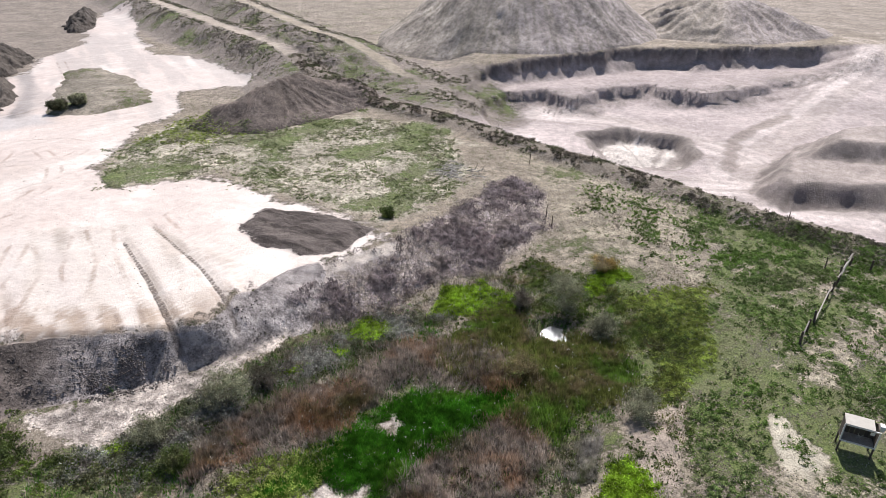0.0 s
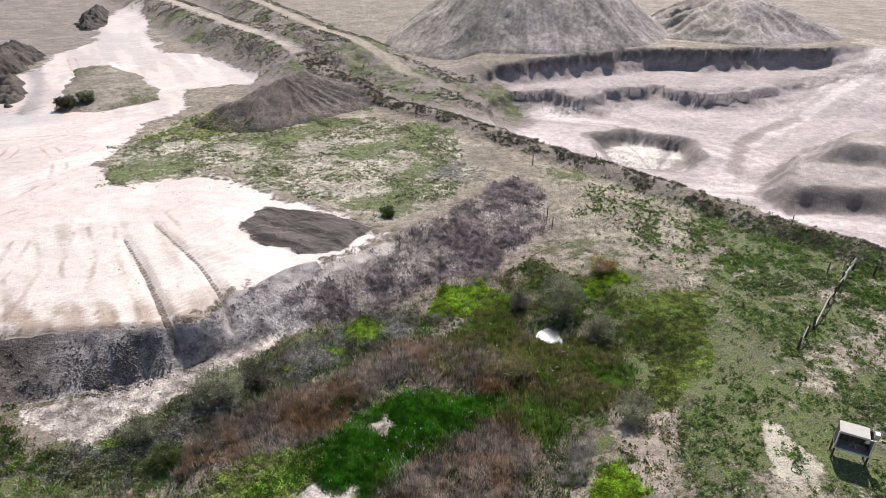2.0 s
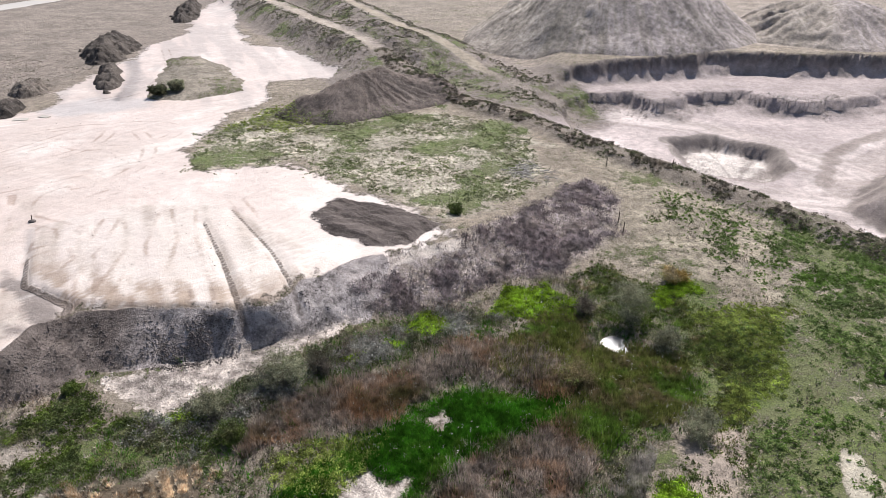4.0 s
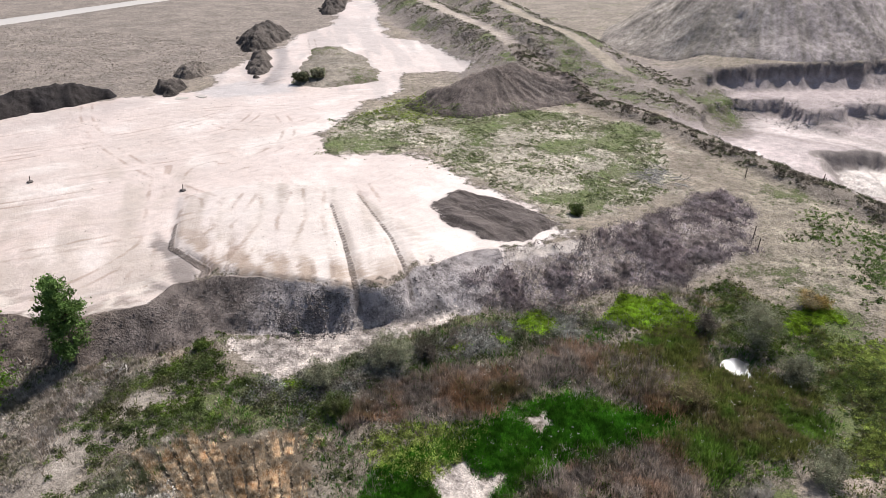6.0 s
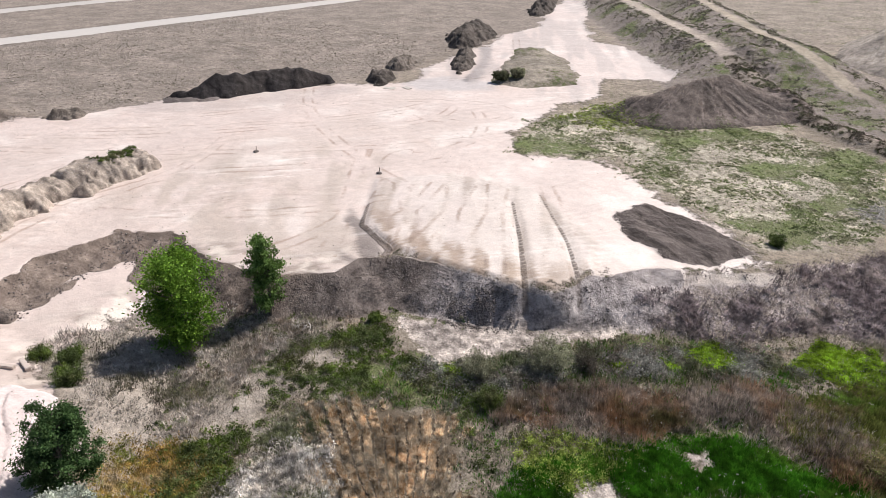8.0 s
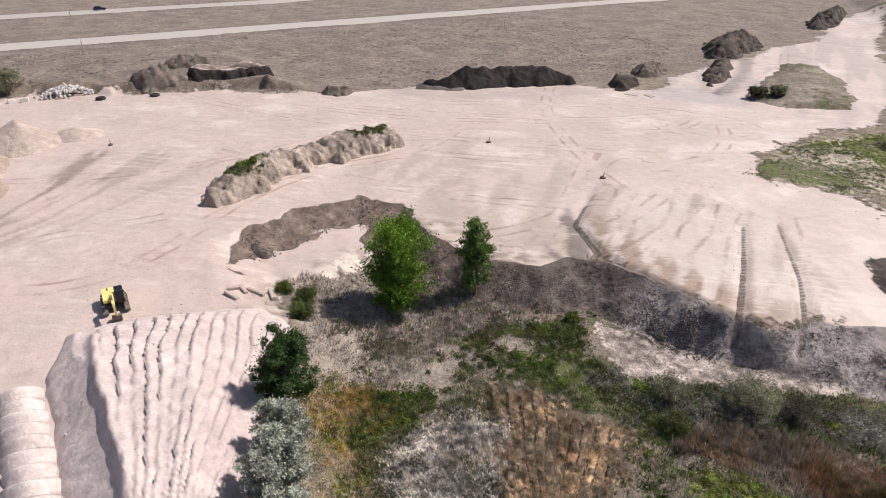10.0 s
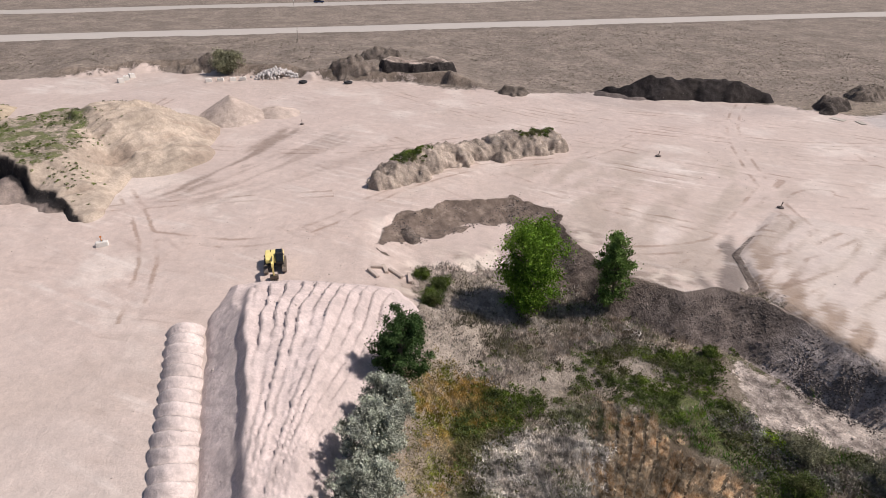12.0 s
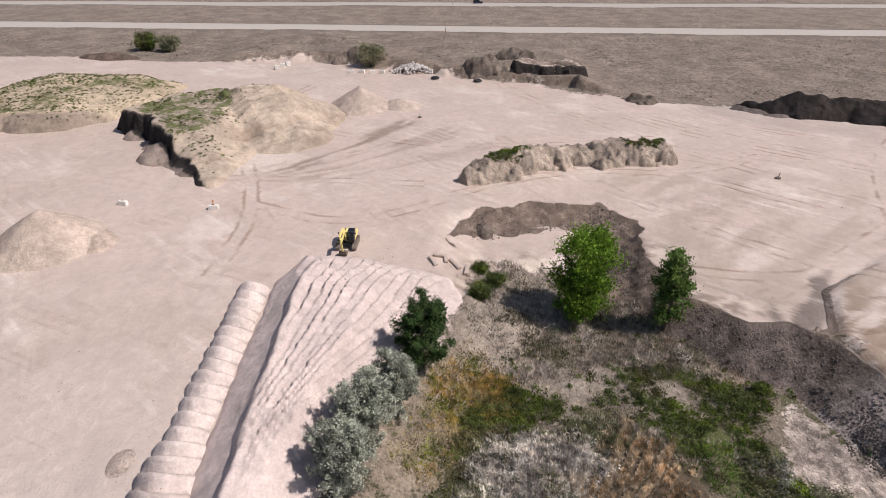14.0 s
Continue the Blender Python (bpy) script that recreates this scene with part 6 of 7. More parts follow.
M_RUBBER = plain_material("dusty_rubber", (0.10, 0.085, 0.075), (0.24, 0.20, 0.17), 8, 0.9, 0, 0.4)
M_WOODGREY = plain_material("weathered_wood", (0.20, 0.175, 0.15), (0.42, 0.38, 0.34), 7, 0.9, 0, 0.5)
M_WOODDARK = plain_material("dark_wood", (0.05, 0.04, 0.035), (0.13, 0.105, 0.085), 7, 0.9, 0, 0.5)
M_ROOF = plain_material("pale_roof_board", (0.36, 0.33, 0.29), (0.50, 0.465, 0.41), 3, 0.7, 0, 0.2)
M_WHITE = plain_material("pale_concrete", (0.62, 0.60, 0.56), (0.78, 0.76, 0.71), 4, 0.85, 0, 0.3)
M_STONE = plain_material("rubble_stone", (0.30, 0.28, 0.27), (0.72, 0.69, 0.67), 3, 0.9, 0, 0.4)
M_CLOD = plain_material("earth_clods", (0.08, 0.068, 0.063), (0.17, 0.146, 0.134), 4, 0.95, 0, 0.4, per="island")
M_PEBBLE = plain_material("pale_stones", (0.24, 0.21, 0.185), (0.56, 0.50, 0.45), 4, 0.95, 0, 0.3, per="island")
M_CARBLUE = plain_material("dark_blue_car_paint", (0.012, 0.02, 0.055), (0.02, 0.035, 0.09), 2, 0.25, 0, 0)
M_BRANCH = plain_material("bleached_branch", (0.28, 0.26, 0.24), (0.58, 0.55, 0.51), 5, 0.9, 0, 0.3)


def glass(name, tint, rough=0.05):
    m, n, l, b = nodes_of(name, rough)
    b.inputs["Base Color"].default_value = (*tint, 1)
    b.inputs["Specular IOR Level"].default_value = 0.6
    return m


M_GLASS = glass("dark_glass", (0.012, 0.014, 0.016))
m_, n_, l_, b_ = nodes_of("pond_water", 0.04)
b_.inputs["Base Color"].default_value = (0.02, 0.025, 0.02, 1)
b_.inputs["Specular IOR Level"].default_value = 1.0
b_.inputs["Coat Weight"].default_value, b_.inputs["Coat IOR"].default_value, b_.inputs["Coat Roughness"].default_value = 1.0, 3.6, 0.30
bumped(n_, l_, b_, noise_node(n_, l_, 3.0, 3, 0.5, n_.new("ShaderNodeNewGeometry").outputs["Position"]), 0.08, 0.02)
M_WATER = m_

# ---- water ----
bm = bmesh.new()
vs = [bm.verts.new((x, y, -3.52)) for x, y in ring_of(12.0, 52.1, 2.0, 1.8, 20, 20)]
bm.faces.new(vs)
water = part("water", bm, M_WATER, None)
tagged(water, "small open pool of still water in the marsh", "water", kind="structure")


# ---- the two carriageways ----
def road(name, line, wide, label):
    pts = []
    for a, b in zip(line, line[1:]):
        n = int(math.hypot(b[0] - a[0], b[1] - a[1]) / 6)
        pts += [(a[0] + (b[0] - a[0]) * k / n, a[1] + (b[1] - a[1]) * k / n) for k in range(n)]
    pts = np.array(pts + [line[-1]])
    way = np.gradient(pts, axis=0)
    way /= np.linalg.norm(way, axis=1)[:, None]
    off = np.stack([-way[:, 1], way[:, 0]], -1)
    z = np.convolve(np.pad(height(pts[:, 0], pts[:, 1]), 6, mode="edge"), np.ones(13) / 13, "valid") + 0.28
    across = [(-wide / 2 - 1.2, -0.6), (-wide / 2, 0), (0, 0.06), (wide / 2, 0), (wide / 2 + 1.2, -0.6)]
    co = np.concatenate([np.concatenate([pts + off * w, (z + d)[:, None]], 1) for w, d in across])
    n = len(pts)
    faces = np.concatenate([np.stack([np.arange(n - 1) + k * n, np.arange(n - 1) + k * n + 1, np.arange(n - 1) + (k + 1) * n + 1, np.arange(n - 1) + (k + 1) * n], -1) for k in range(4)])
    me = fast_mesh(name, co, faces[:, ::-1])
    me.materials.append(M_ASPHALT)
    return tagged(new(name, me), label, "road", kind="structure")


road("road_near", ROAD_NEAR, 11.0, "pale worn highway carriageway nearer the works")
road("road_far", ROAD_FAR, 11.0, "pale worn highway carriageway beyond the median")


# ---- excavator ----
def excavator(x, y, turn):
    ex = stand("excavator", "yellow tracked excavator parked behind the gravel stockpile", "excavator", x, y, turn)
    for side in (-1, 1):
        bm = bmesh.new()
        prof = [(1.95, 0.25), (2.1, 0.48), (1.95, 0.75), (1.6, 0.86), (-1.6, 0.86), (-1.95, 0.75), (-2.1, 0.48), (-1.95, 0.25), (-1.6, 0.0), (1.6, 0.0)]
        prism(bm, prof, side * 1.25 - 0.28, side * 1.25 + 0.28)
        track = part("track", bm, M_RUBBER, ex, "dusty steel crawler track")
        for k in range(22):
            bm = bmesh.new()
            slab(bm, (0.10, 0.60, 0.05), (-1.6 + 3.2 * (k % 11) / 10, side * 1.25, 0.885 if k < 11 else 0.01))
            part("track_shoe", bm, M_STEEL, track)
    bm = bmesh.new()
    slab(bm, (2.2, 1.9, 0.3), (0, 0, 0.75), bevel=0.05)
    rod(bm, (0, 0, 0.85), (0, 0, 1.08), 0.7, sides=20)
    part("undercarriage", bm, M_BLACK, ex)
    bm = bmesh.new()
    prism(bm, [(0.6, 1.08), (0.6, 1.55), (-0.3, 1.95), (-1.9, 1.95), (-2.25, 1.7), (-2.3, 1.1)], -1.25, 1.25)
    bmesh.ops.bevel(bm, geom=list(bm.edges), offset=0.06, segments=2, affect="EDGES")
    house = part("house", bm, M_PAINT_Y, ex, "yellow engine house")
    bm = bmesh.new()
    prism(bm, [(-1.75, 1.1), (-1.75, 1.78), (-2.3, 1.72), (-2.55, 1.45), (-2.5, 1.1)], -1.2, 1.2)
    part("counterweight", bm, M_BLACK, house)
    bm = bmesh.new()
    rod(bm, (-1.2, -0.5, 1.95), (-1.2, -0.5, 2.3), 0.07)
    part("exhaust_pipe", bm, M_STEEL, house)
    bm = bmesh.new()
    prism(bm, [(1.35, 1.1), (1.45, 1.75), (1.1, 2.72), (0.9, 2.78), (-0.35, 2.78), (-0.4, 1.1)], 0.25, 1.22)
    bmesh.ops.bevel(bm, geom=list(bm.edges), offset=0.05, segments=2, affect="EDGES")
    cab = part("cab", bm, M_BLACK, ex, "black framed cab")
    for size, at, t in (((0.03, 0.78, 1.05), (1.315, 0.735, 2.2), (0, -19.5, 0)), ((1.2, 0.03, 0.85), (0.35, 1.235, 2.2), (0, 0, 0)), ((1.0, 0.75, 0.03), (0.3, 0.735, 2.795), (0, 0, 0))):
        bm = bmesh.new()
        slab(bm, size, at, t)
        part("window", bm, M_GLASS, cab)
    # boom out and down to the bucket
    bm = bmesh.new()
    prism(bm, [(0.5, 1.25), (0.75, 1.75), (1.9, 3.15), (2.35, 3.3), (4.3, 2.75), (4.35, 2.5), (2.4, 2.85), (2.0, 2.7), (0.9, 1.2)], -0.27, 0.07)
    boom = part("boom", bm, M_PAINT_Y, ex, "bent yellow boom")
    bm = bmesh.new()
    rod(bm, (0.95, -0.1, 1.25), (2.3, -0.1, 2.62), 0.07)
    part("boom_cylinder", bm, M_STEEL, boom)
    bm = bmesh.new()
    prism(bm, [(4.0, 3.2), (4.45, 3.0), (4.5, 2.5), (3.75, 0.75), (3.55, 0.8), (4.1, 2.45)], -0.22, 0.02)
    stick = part("stick", bm, M_PAINT_Y, ex, "yellow dipper stick")
    bm = bmesh.new()
    rod(bm, (2.6, -0.1, 3.2), (4.1, -0.1, 3.15), 0.06)
    part("stick_cylinder", bm, M_STEEL, stick)
    bm = bmesh.new()
    prism(bm, [(3.85, 0.8), (3.4, 0.85), (2.85, 0.55), (2.75, 0.15), (3.05, -0.02), (3.6, 0.05), (3.75, 0.35)], -0.65, 0.45)
    bucket = part("bucket", bm, M_STEEL, ex, "dark worn digging bucket")
    for k in range(5):
        bm = bmesh.new()
        slab(bm, (0.25, 0.10, 0.07), (3.7, -0.55 + 0.225 * k, 0.05), (0, 20, 0), taper=0.6)
        part("tooth", bm, M_STEEL, bucket)
    for side in (-1, 1):
        bm = bmesh.new()
        rod(bm, (0.4, side * 1.2, 1.6), (0.4, side * 1.2, 2.2), 0.025)
        slab(bm, (0.05, 0.16, 0.26), (0.4, side * 1.27, 2.2))
        part("mirror", bm, M_BLACK, ex)
    return ex


digger = excavator(-57.5, -0.4, -2)
digger.scale = (0.76, 0.76, 0.76)


# ---- car on the far carriageway ----
def car(x, y, turn):
    c = stand("car", "dark blue estate car on the far carriageway", "car", x, y, turn, up=0.3)
    bm = bmesh.new()
    prism(bm, [(2.3, 0.35), (2.35, 0.7), (2.1, 0.9), (1.1, 1.02), (-2.2, 1.05), (-2.35, 0.75), (-2.3, 0.35)], -0.92, 0.92)
    bmesh.ops.bevel(bm, geom=list(bm.edges), offset=0.07, segments=2, affect="EDGES")
    body = part("body", bm, M_CARBLUE, c)
    bm = bmesh.new()
    prism(bm, [(1.15, 1.02), (0.45, 1.5), (-1.75, 1.55), (-2.2, 1.05)], -0.78, 0.78)
    bmesh.ops.bevel(bm, geom=list(bm.edges), offset=0.06, segments=2, affect="EDGES")
    part("window", bm, M_GLASS, body, "dark tinted glasshouse")
    bm = bmesh.new()
    slab(bm, (2.0, 1.4, 0.05), (-0.7, 0, 1.57), bevel=0.02)
    part("roof", bm, M_CARBLUE, body)
    for wx in (1.45, -1.45):
        for wy in (-0.85, 0.85):
            bm = bmesh.new()
            rod(bm, (wx, wy - 0.11, 0.34), (wx, wy + 0.11, 0.34), 0.34, sides=18)
            tyre = part("wheel", bm, M_BLACK, c, "black tyre with grey rim")
            bm = bmesh.new()
            rod(bm, (wx, wy - 0.125, 0.34), (wx, wy + 0.125, 0.34), 0.2, sides=12)
            part("rim", bm, M_STEEL, tyre)
    return c


car(-300.2, 24.5, 91)
for x, y, tall in ((-208.5, 10.2, 2.6), (-288, 13.0, 3.0)):
    p = stand("marker_post", "thin roadside marker post beside the carriageway", "post", x, y, 0, "roadside marker posts")
    bm = bmesh.new()
    rod(bm, (0, 0, -0.3), (0, 0, tall), 0.11, 0.08)
    part("pole", bm, M_WOODGREY, p)
    bm = bmesh.new()
    slab(bm, (0.08, 0.34, 0.45), (0.1, 0, tall - 0.3), bevel=0.02)
    part("plate", bm, M_WHITE, p)


# ---- raised open box on legs ----
def stilt_box(x, y, turn):
    s = stand("stilt_shed", "weathered open-fronted wooden box raised on four dark legs", "shed", x, y, turn)
    w, d, z0, h = 2.45, 1.25, 1.15, 1.75
    for lx in (-w / 2 + 0.08, w / 2 - 0.08):
        for ly in (-d / 2 + 0.08, d / 2 - 0.08):
            bm = bmesh.new()
            slab(bm, (0.13, 0.13, z0 + 0.5), (lx * 1.03, ly * 1.05, z0 / 2 - 0.2), (3 if ly < 0 else -3, 0, 0), bevel=0.01)
            part("leg", bm, M_WOODDARK, s)
    bm = bmesh.new()
    slab(bm, (w, d, 0.08), (0, 0, z0 + 0.04))
    part("floor_board", bm, M_WOODGREY, s)
    for k in range(7):
        bm = bmesh.new()
        slab(bm, (w / 7 - 0.015, 0.04, h - 0.1), (-w / 2 + w / 7 * (k + 0.5), d / 2 - 0.03, z0 + h / 2 + 0.02))
        part("back_board", bm, M_WOODDARK, s)
    for sx in (-1, 1):
        bm = bmesh.new()
        slab(bm, (0.05, d - 0.1, h - 0.1), (sx * (w / 2 - 0.03), 0, z0 + h / 2 + 0.02))
        part("side_panel", bm, M_WOODDARK, s)
    for size, at in (((w + 0.06, 0.09, 0.13), (0, -d / 2, z0 + 0.05)), ((0.1, 0.1, h), (-w / 2, -d / 2, z0 + h / 2)), ((0.1, 0.1, h), (w / 2, -d / 2, z0 + h / 2)), ((w + 0.06, 0.09, 0.1), (0, -d / 2, z0 + h - 0.04))):
        bm = bmesh.new()
        slab(bm, size, at, bevel=0.01)
        part("frame_rail", bm, M_WHITE, s, "pale painted frame rail")
    bm = bmesh.new()
    slab(bm, (w * 0.86, d + 0.12, 0.06), (-w * 0.07, 0.03, z0 + h + 0.07), (3, 0, 0), bevel=0.015)
    part("roof", bm, M_ROOF, s, "pale flat roof board")
    bm = bmesh.new()
    slab(bm, (0.34, 0.5, 0.5), (w / 2 + 0.2, 0.25, z0 + h - 0.1), bevel=0.02)
    part("side_box", bm, M_WHITE, s)
    bm = bmesh.new()
    slab(bm, (0.3, 0.04, 0.3), (w / 2 - 0.4, -d / 2 + 0.25, z0 + h - 0.5), (8, 0, 0))
    part("pale_sheet", bm, M_WHITE, s)
    bm = bmesh.new()
    for a, b in (((-0.3, -0.2), (0.3, 0.3)), ((0.35, -0.2), (-0.1, 0.35)), ((-0.45, 0.1), (0.5, 0.05))):
        rod(bm, (a[0], -0.3, z0 + 0.5 + a[1]), (b[0], -0.25, z0 + 0.5 + b[1]), 0.025, sides=5)
    part("loose_sticks", bm, M_WOODGREY, s)
    return s


stilt_box(30.7, 33.5, -27).scale = (0.88, 0.88, 0.88)

# ---- ruined fence ----
FENCE = [(33.7, 46.5), (35.3, 48.4), (37.0, 50.0), (40.6, 54.2), (41.9, 55.6), (42.9, 56.7), (44.3, 58.2), (46.1, 60.3), (47.2, 61.3)]
fence = stand("rail_fence", "ruined grey wooden rail fence leaning across the pasture", "fence", 33.7, 46.5)
fr = random.Random(5)
FZ = [float(height(np.array([x]), np.array([y]))[0]) for x, y in FENCE]
bx, by_, bz = fence.matrix_world.translation
for k, (x, y) in enumerate(FENCE):
    bm = bmesh.new()
    rod(bm, (x - bx, y - by_, FZ[k] - bz - 0.4), (x - bx + fr.uniform(-0.2, 0.2), y - by_ + fr.uniform(-0.2, 0.2), FZ[k] - bz + fr.uniform(1.0, 1.5)), 0.13, 0.10, 7)
    part("post", bm, M_WOODDARK, fence)
for a, b, za, zb in ((0, 1, 0.5, 1.3), (2, 3, 0.3, 1.2), (3, 4, 0.9, 0.6), (5, 6, 1.0, 0.9), (6, 7, 1.2, 1.0), (7, 8, 1.3, 1.5), (6, 8, 0.4, 1.5)):
    bm = bmesh.new()
    rod(bm, (FENCE[a][0] - bx, FENCE[a][1] - by_, FZ[a] - bz + za), (FENCE[b][0] - bx, FENCE[b][1] - by_, FZ[b] - bz + zb), 0.075, 0.065, 6)
    part("rail", bm, M_WOODGREY, fence, "bleached fallen rail")
wire = stand("wire_fence", "wire fence with dark posts along the pasture", "fence", 48.7, 59.9)
bx, by_, bz = wire.matrix_world.translation
WP = [(44.0, 60.6), (47.6, 62.2), (48.7, 59.9), (54.5, 60.8), (61, 61.5), (68, 62)]
WZ = [float(height(np.array([x]), np.array([y]))[0]) - bz for x, y in WP]
for k, (x, y) in enumerate(WP):
    bm = bmesh.new()
    rod(bm, (x - bx, y - by_, WZ[k] - 0.3), (x - bx, y - by_, WZ[k] + 1.3), 0.13 if k == 2 else 0.07, 0.10 if k == 2 else 0.06, 7)
    part("post", bm, M_WOODDARK, wire)
for k in range(len(WP) - 1):
    for h in (0.5, 1.1):
        bm = bmesh.new()
        rod(bm, (WP[k][0] - bx, WP[k][1] - by_, WZ[k] + h), (WP[k + 1][0] - bx, WP[k + 1][1] - by_, WZ[k + 1] + h), 0.018, sides=4)
        part("wire", bm, M_STEEL, wire)
for x, y, tall in ((15.3, 76.2, 1.7), (15.6, 73.6, 1.5), (15.4, 93.0, 1.6), (44.6, 70.5, 1.3), (25, 92.5, 1.3)):
    p = stand("stake", "thin dark stake standing in dry pasture", "post", x, y, 0, "stakes across the pasture")
    bm = bmesh.new()
    rod(bm, (0, 0, -0.3), (0.05, 0.03, tall), 0.06, 0.05, 6)
    part("pole", bm, M_WOODDARK, p)

# ---- loose things on the yard ----
def block(x, y, turn, size, label, group="", mat=None):
    b = stand("concrete_block", label, "block", x, y, turn, group)
    bm = bmesh.new()
    slab(bm, size, (0, 0, size[2] / 2 - 0.03), bevel=0.05, taper=0.94)
    part("body", bm, mat or M_WHITE, b)
    bm = bmesh.new()
    rod(bm, (-0.12, 0, size[2] - 0.05), (-0.12, 0, size[2] + 0.08), 0.03, sides=6)
    rod(bm, (0.12, 0, size[2] - 0.05), (0.12, 0, size[2] + 0.08), 0.03, sides=6)
    rod(bm, (-0.15, 0, size[2] + 0.08), (0.15, 0, size[2] + 0.08), 0.03, sides=6)
    part("lifting_eye", bm, M_STEEL, b)
    return b


block(-69.3, -32.2, 80, (1.25, 0.65, 0.6), "white concrete block on the graded yard")
bb = block(-68.4, -19.8, 95, (1.35, 0.7, 0.6), "white concrete block holding a small marker on the yard")
bm = bmesh.new()
rod(bm, (0, 0.1, 0.55), (0, 0.1, 1.15), 0.06, 0.04, 8)
slab(bm, (0.22, 0.04, 0.2), (0, 0.1, 1.15))
part("marker", bm, plain_material("orange_plastic", (0.62, 0.20, 0.06), (0.72, 0.30, 0.10), 4, 0.6), bb, "small orange marker")
for x, y in ((-153.5, -13.3), (-153.6, -10.7), (-153.6, -7.9), (-153.6, -5.6)):
    block(x, y, 90 + 8 * math.sin(x + y), (1.5, 0.9, 0.8), "white concrete block in a row before the stones", "blocks by the stone pile")
for x, y, turn in ((-159.0, -33.4, 20), (-161.6, -32.6, 10), (-164.2, -31.8, 25)):
    block(x, y, turn, (1.6, 1.3, 1.0), "pale concrete block at the yard's far edge", "blocks at the yard's edge")


def sack(x, y, turn):
    s = stand("marker_stake", "short dark survey stake with a heap of earth", "stake", x, y, turn, "survey stakes on the yard")
    bm = bmesh.new()
    bmesh.ops.create_icosphere(bm, subdivisions=2, radius=0.36)
    for v in bm.verts:
        v.co = Vector((v.co.x * 1.3, v.co.y, max(v.co.z, -0.25) * 0.6 + 0.1)) * (1 + 0.12 * noise.noise(v.co * 4))
    part("earth_lump", bm, M_CLOD, s)
    bm = bmesh.new()
    slab(bm, (0.09, 0.07, 0.9), (0.05, 0, 0.5), (0, 8, 0))
    part("stake", bm, M_WOODDARK, s)


sack(-57.2, 64.0, 20)
sack(-79.6, 59.8, 70)
sack(-112.5, 5.7, 10)


def tyre(x, y, turn):
    t = stand("tyre", "dark old tyre lying flat on the yard", "tyre", x, y, turn, "tyres on the yard")
    bm = bmesh.new()
    n, m = 20, 8
    vs = [[bm.verts.new(((0.75 + 0.28 * math.cos(b)) * math.cos(a), (0.75 + 0.28 * math.cos(b)) * math.sin(a), 0.26 + 0.28 * math.sin(b)))
           for b in (2 * math.pi * j / m for j in range(m))] for a in (2 * math.pi * i / n for i in range(n))]
    for i in range(n):
        for j in range(m):
            bm.faces.new((vs[i][j], vs[(i + 1) % n][j], vs[(i + 1) % n][(j + 1) % m], vs[i][(j + 1) % m]))
    part("carcass", bm, M_BLACK, t)


tyre(-147.1, 8.0, 0)
tyre(-144.1, 18.2, 30)
for x, y, turn, size in ((-90.0, 104.7, 20, (2.6, 1.3, 0.09)), (-86.9, 106.9, -15, (2.2, 1.1, 0.08))):
    s = stand("board", "pale weathered board lying beside the black heap", "board", x, y, turn, "boards on the yard")
    bm = bmesh.new()
    slab(bm, size, (0, 0, 0.09), (3, 0, 0), bevel=0.02)
    part("sheet", bm, M_ROOF, s)
for k, (x, y, turn, ln) in enumerate(((-53.4, 9.6, 20, 2.6), (-54.3, 11.0, 5, 2.2), (-53.4, 12.0, 28, 2.8), (-52.4, 13.3, -8, 2.4), (-54.8, 10.2, 80, 1.6))):
    s = stand("concrete_sleeper", "dusty concrete sleeper lying at the stockpile's end", "sleeper", x, y, turn, "sleepers at the pile's end")
    bm = bmesh.new()
    slab(bm, (ln * 0.8, 0.42, 0.42), (0, 0, 0.08), (0, 2, 0), bevel=0.05)
    part("body", bm, plain_material("dusty_concrete", (0.40, 0.335, 0.29), (0.52, 0.44, 0.39), 5, 0.95, 0, 0.4) if k == 0 else bpy.data.materials["dusty_concrete"], s)

# stone pile: single stones heaped on one another
ROCKS = [rock_mesh("stone", 40 + k, M_STONE, (1.0, 0.75, 0.6)) for k in range(5)]
pile = stand("stone_pile", "heap of pale broken stones at the yard's edge", "stone pile", -155, 2.2)
pr = random.Random(8)
bx, by_, bz = pile.matrix_world.translation
for k in range(230):
    u, v = pr.gauss(0, 0.42), pr.gauss(0, 0.42)
    if u * u + v * v > 1.0:
        continue
    h = 2.3 * (1 - math.sqrt(u * u + v * v)) * pr.uniform(0.75, 1.0)
    st = new("stone", ROCKS[k % 5])
    st.parent = pile
    size = pr.uniform(0.55, 1.35)
    st.matrix_basis = pose(v * 3.4, u * 6.0, h + 0.1, pr.uniform(0, 360), pr.uniform(0, 360), pr.uniform(0, 360)) @ Matrix.Scale(size, 4)


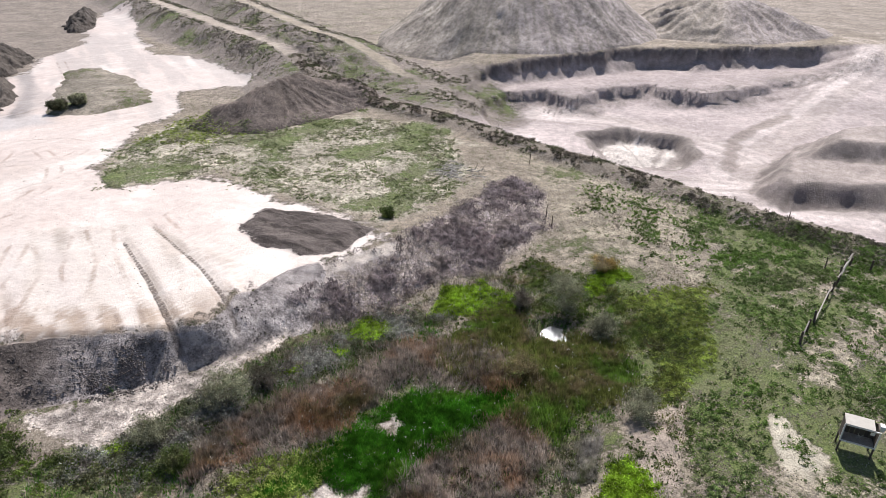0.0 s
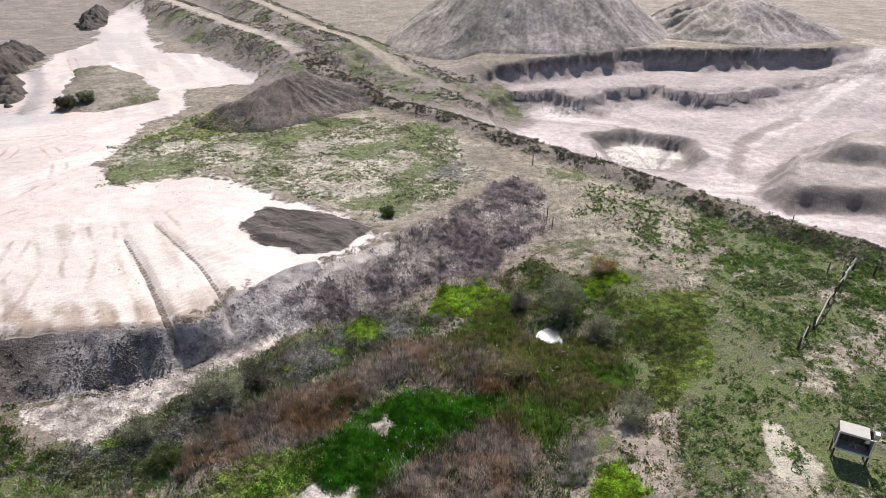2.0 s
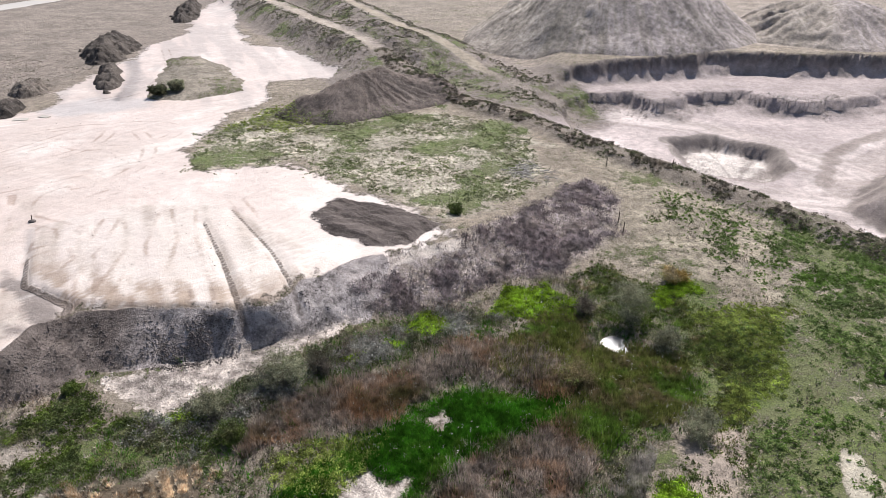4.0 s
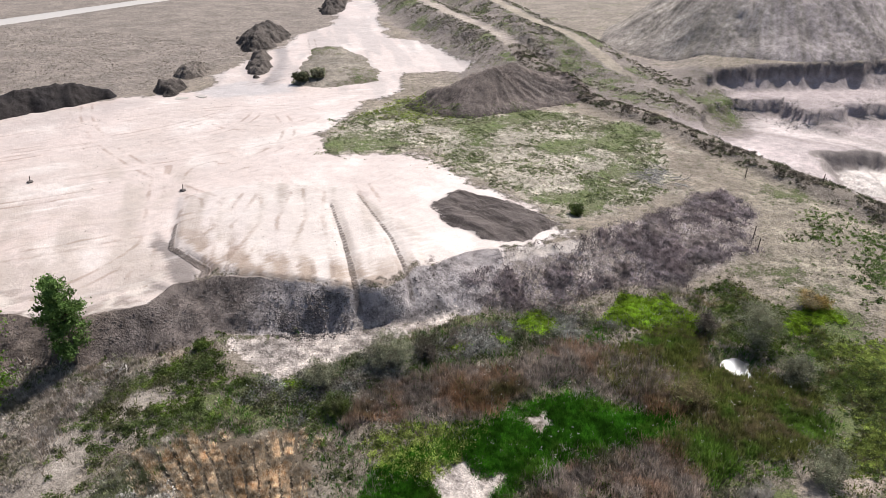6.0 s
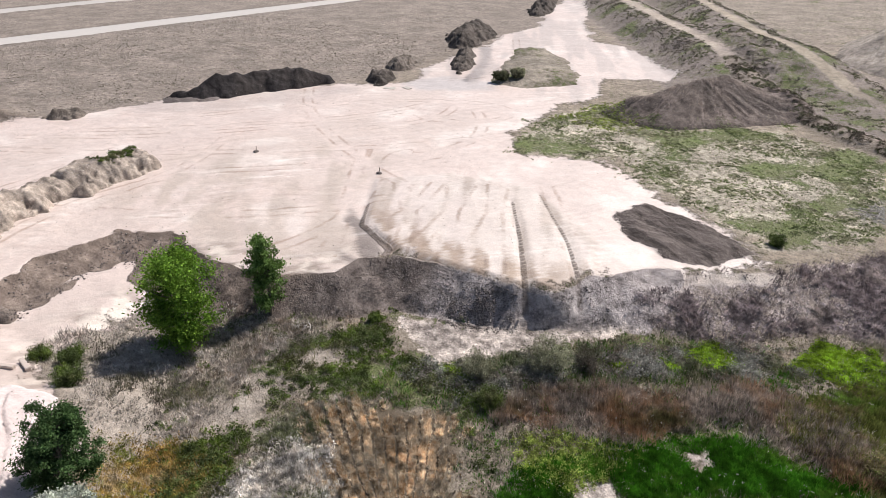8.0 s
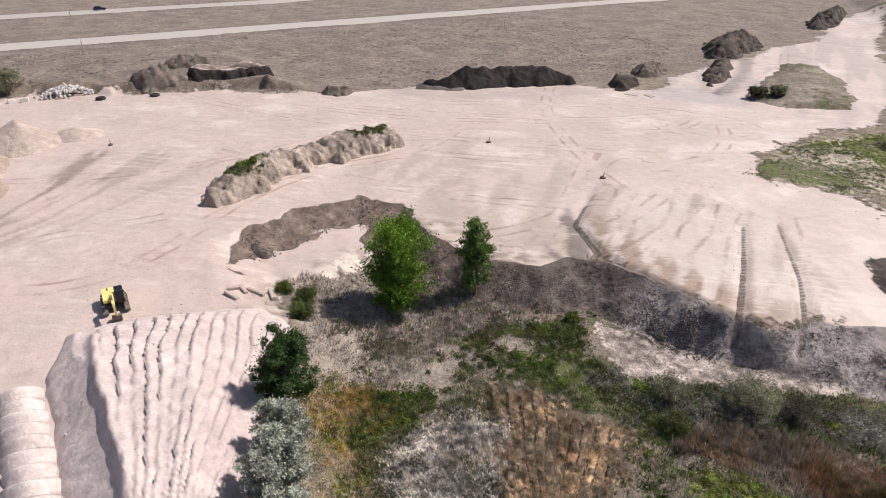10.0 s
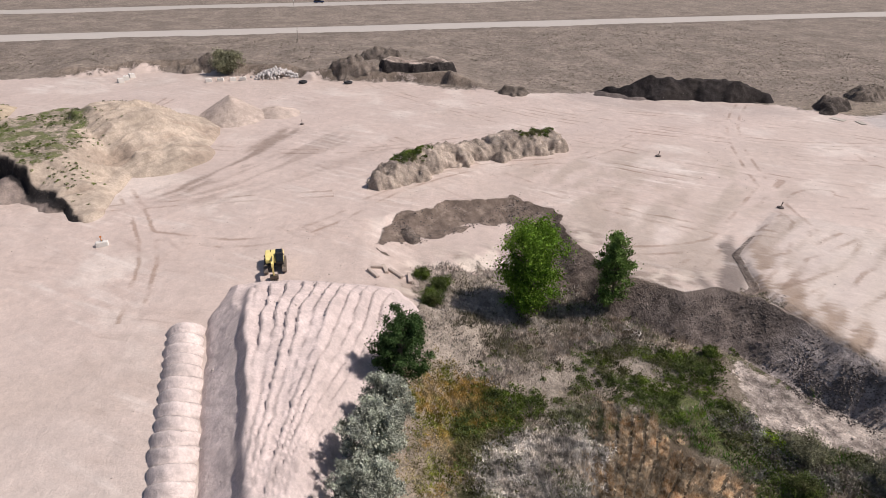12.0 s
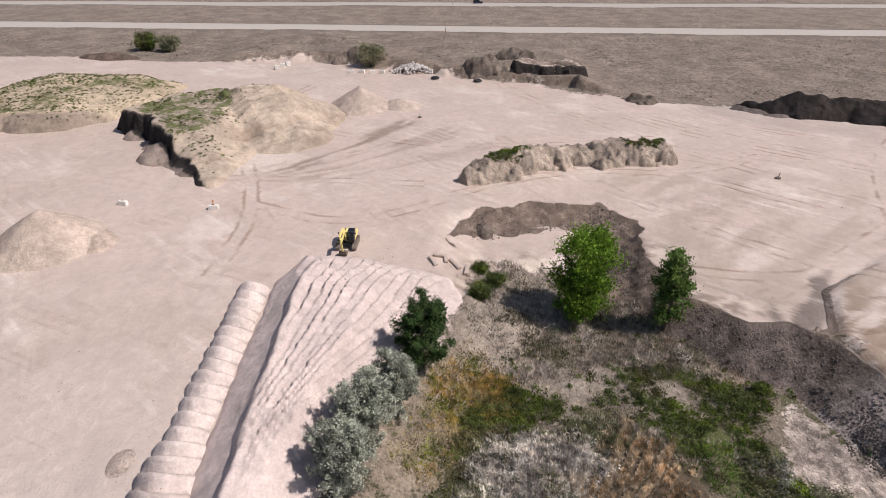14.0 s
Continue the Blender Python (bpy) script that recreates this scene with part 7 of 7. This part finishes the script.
def rubble(name, label, at, lo, hi, mat, seed):
    """Loose stones or clods as one mesh of small angular bodies."""
    r = np.random.default_rng(seed)
    n = len(at)
    base = np.array([(1, 0, 0), (-1, 0, 0), (0, 1, 0), (0, -1, 0), (0, 0, 1), (0, 0, -1)], float)
    faces = np.array([(0, 2, 4), (2, 1, 4), (1, 3, 4), (3, 0, 4), (2, 0, 5), (1, 2, 5), (3, 1, 5), (0, 3, 5)])
    s = lo + (hi - lo) * r.random(n) ** 2.2
    v = base[None] * r.uniform(0.6, 1.25, (n, 6, 1)) * s[:, None, None]
    a, b = r.uniform(0, 2 * math.pi, n), r.normal(0, 0.5, n)
    c, q = np.cos(a), np.sin(a)
    x, y, z = v[..., 0] * c[:, None] - v[..., 1] * q[:, None], v[..., 0] * q[:, None] + v[..., 1] * c[:, None], v[..., 2] * 0.7
    y, z = y * np.cos(b)[:, None] - z * np.sin(b)[:, None], y * np.sin(b)[:, None] + z * np.cos(b)[:, None]
    co = (np.stack([x, y, z], -1) + at[:, None, :] + np.array([0, 0, 0.15]) * s[:, None, None]).reshape(-1, 3)
    me = fast_mesh(name, co, (faces[None] + 6 * np.arange(n)[:, None, None]).reshape(-1, 3))
    me.materials.append(mat)
    return tagged(new(name, me), label, "stones", kind="stuff")


def raw_bank(x, y):
    d1, d2 = inside(BOWL_TOP, x, y), -inside(BOWL_FLOOR, x, y)
    return step(0.2, 0.8, d1) * step(-1.2, 0.2, d2) * step(-14, -20, x) * step(28, 33, y - 0.1 * x)


a = spots((-60, 30, -12, 62), 5000, lambda x, y: raw_bank(x, y) * np.maximum(soft([(-33, 48), (-25, 47), (-22, 42), (-31, 41)], 1.5)(x, y), 0.12) * clumpy(x, y, 3, 0.15))
rubble("earth_clods", "dark clods over the raw cut bank", a, 0.03, 0.14, M_CLOD, 61)
a = spots((-74, 14, -50, 38), 1500, lambda x, y: step(0.0, 0.6, cut_in(x, y)) * step(6.5, 4.5, cut_in(x, y)) * step(-50, -56, x) * clumpy(x, y, 2.5, 0.1))
rubble("earth_clods", "brown clods over the face of the cut", a, 0.04, 0.17, M_CLOD, 67)
a = spots((-40, 36, -12, 54), 260, lambda x, y: soft(SANDY[0], 1.0)(x, y))
rubble("loose_stones", "dark stones on the sandy wash", a, 0.05, 0.17, M_PEBBLE, 62)
a = spots((14, 100, 125, 180), 4000, lambda x, y: step(6, 1, np.abs(inside(PIT, x, y))) * step(0, 2, inside(TERRACE, x, y)) * clumpy(x, y, 6, 0.05))
rubble("quarry_stones", "scattered stones over the quarry terraces", a, 0.08, 0.26, M_PEBBLE, 63)
a = spots((-160, -60, -20, 110), 2600, lambda x, y: step(0, 3, inside(PLAIN, x, y)) * clumpy(x, y, 12, 0.0), 60000)
rubble("yard_clods", "loose clods and stones over the graded yard", a, 0.04, 0.13, M_PEBBLE, 64)
a = spots((14, 14, 60, 100), 3500, lambda x, y: soft(PASTURE, 3)(x, y))
rubble("pasture_stones", "pale stones scattered through the pasture", a, 0.03, 0.08, M_PEBBLE, 65)
a = spots((-100, 8, -60, 52), 1500, lambda x, y: step(-0.5, 0.5, inside(BERM, x, y)) * clumpy(x, y, 2, 0.2))
rubble("spoil_clods", "clods over the weathered spoil ridge", a, 0.05, 0.15, M_PEBBLE, 66)


# ---- dead wood ----
def branch_mesh(seed, ln, r0):
    r = np.random.default_rng(seed)
    co, fc, n0 = [], [], 0
    main = [np.array([ln * k, 0.12 * ln * r.normal() * k, 0.08 * ln * abs(r.normal()) * k]) for k in np.linspace(0, 1, 5)]
    limbs = [(main, [r0, r0 * 0.8, r0 * 0.6, r0 * 0.4, r0 * 0.15])]
    for k in (1, 2, 2, 3):
        e = main[k] + np.array([ln * 0.35, ln * 0.3 * r.normal(), ln * 0.12 * abs(r.normal())])
        limbs.append(([main[k], (main[k] + e) / 2 + r.normal(0, 0.03, 3), e], [r0 * 0.5, r0 * 0.35, r0 * 0.1]))
    for pts, rad in limbs:
        c, f = tube(pts, rad, 6)
        co.append(c), fc.append(f + n0)
        n0 += len(c)
    me = fast_mesh("branch", np.concatenate(co), np.concatenate(fc))
    me.materials.append(M_BRANCH)
    return me


BR = [branch_mesh(70 + k, 2.4, 0.07) for k in range(4)]
bp = stand("brush_pile", "bleached tangle of dead branches on the meadow", "brush pile", 3.2, 88.5)
for k in range(46):
    b = new("branch", BR[k % 4])
    b.parent = bp
    b.matrix_basis = pose(pr.gauss(0, 1.5), pr.gauss(0, 1.3), abs(pr.gauss(0.1, 0.45)), pr.uniform(0, 360), pr.uniform(-25, 25), pr.uniform(0, 360)) @ Matrix.Scale(pr.uniform(0.6, 1.2), 4)
db = stand("dead_branch", "bleached forked dead branch at the bank's foot", "branch", -40.6, 34.4)
for k, turn in enumerate((-70, -40, -100)):
    b = new("branch", BR[k])
    b.parent = db
    b.matrix_basis = pose(0, 0, 0.15, 0, -6, turn) @ Matrix.Scale(0.85, 4)
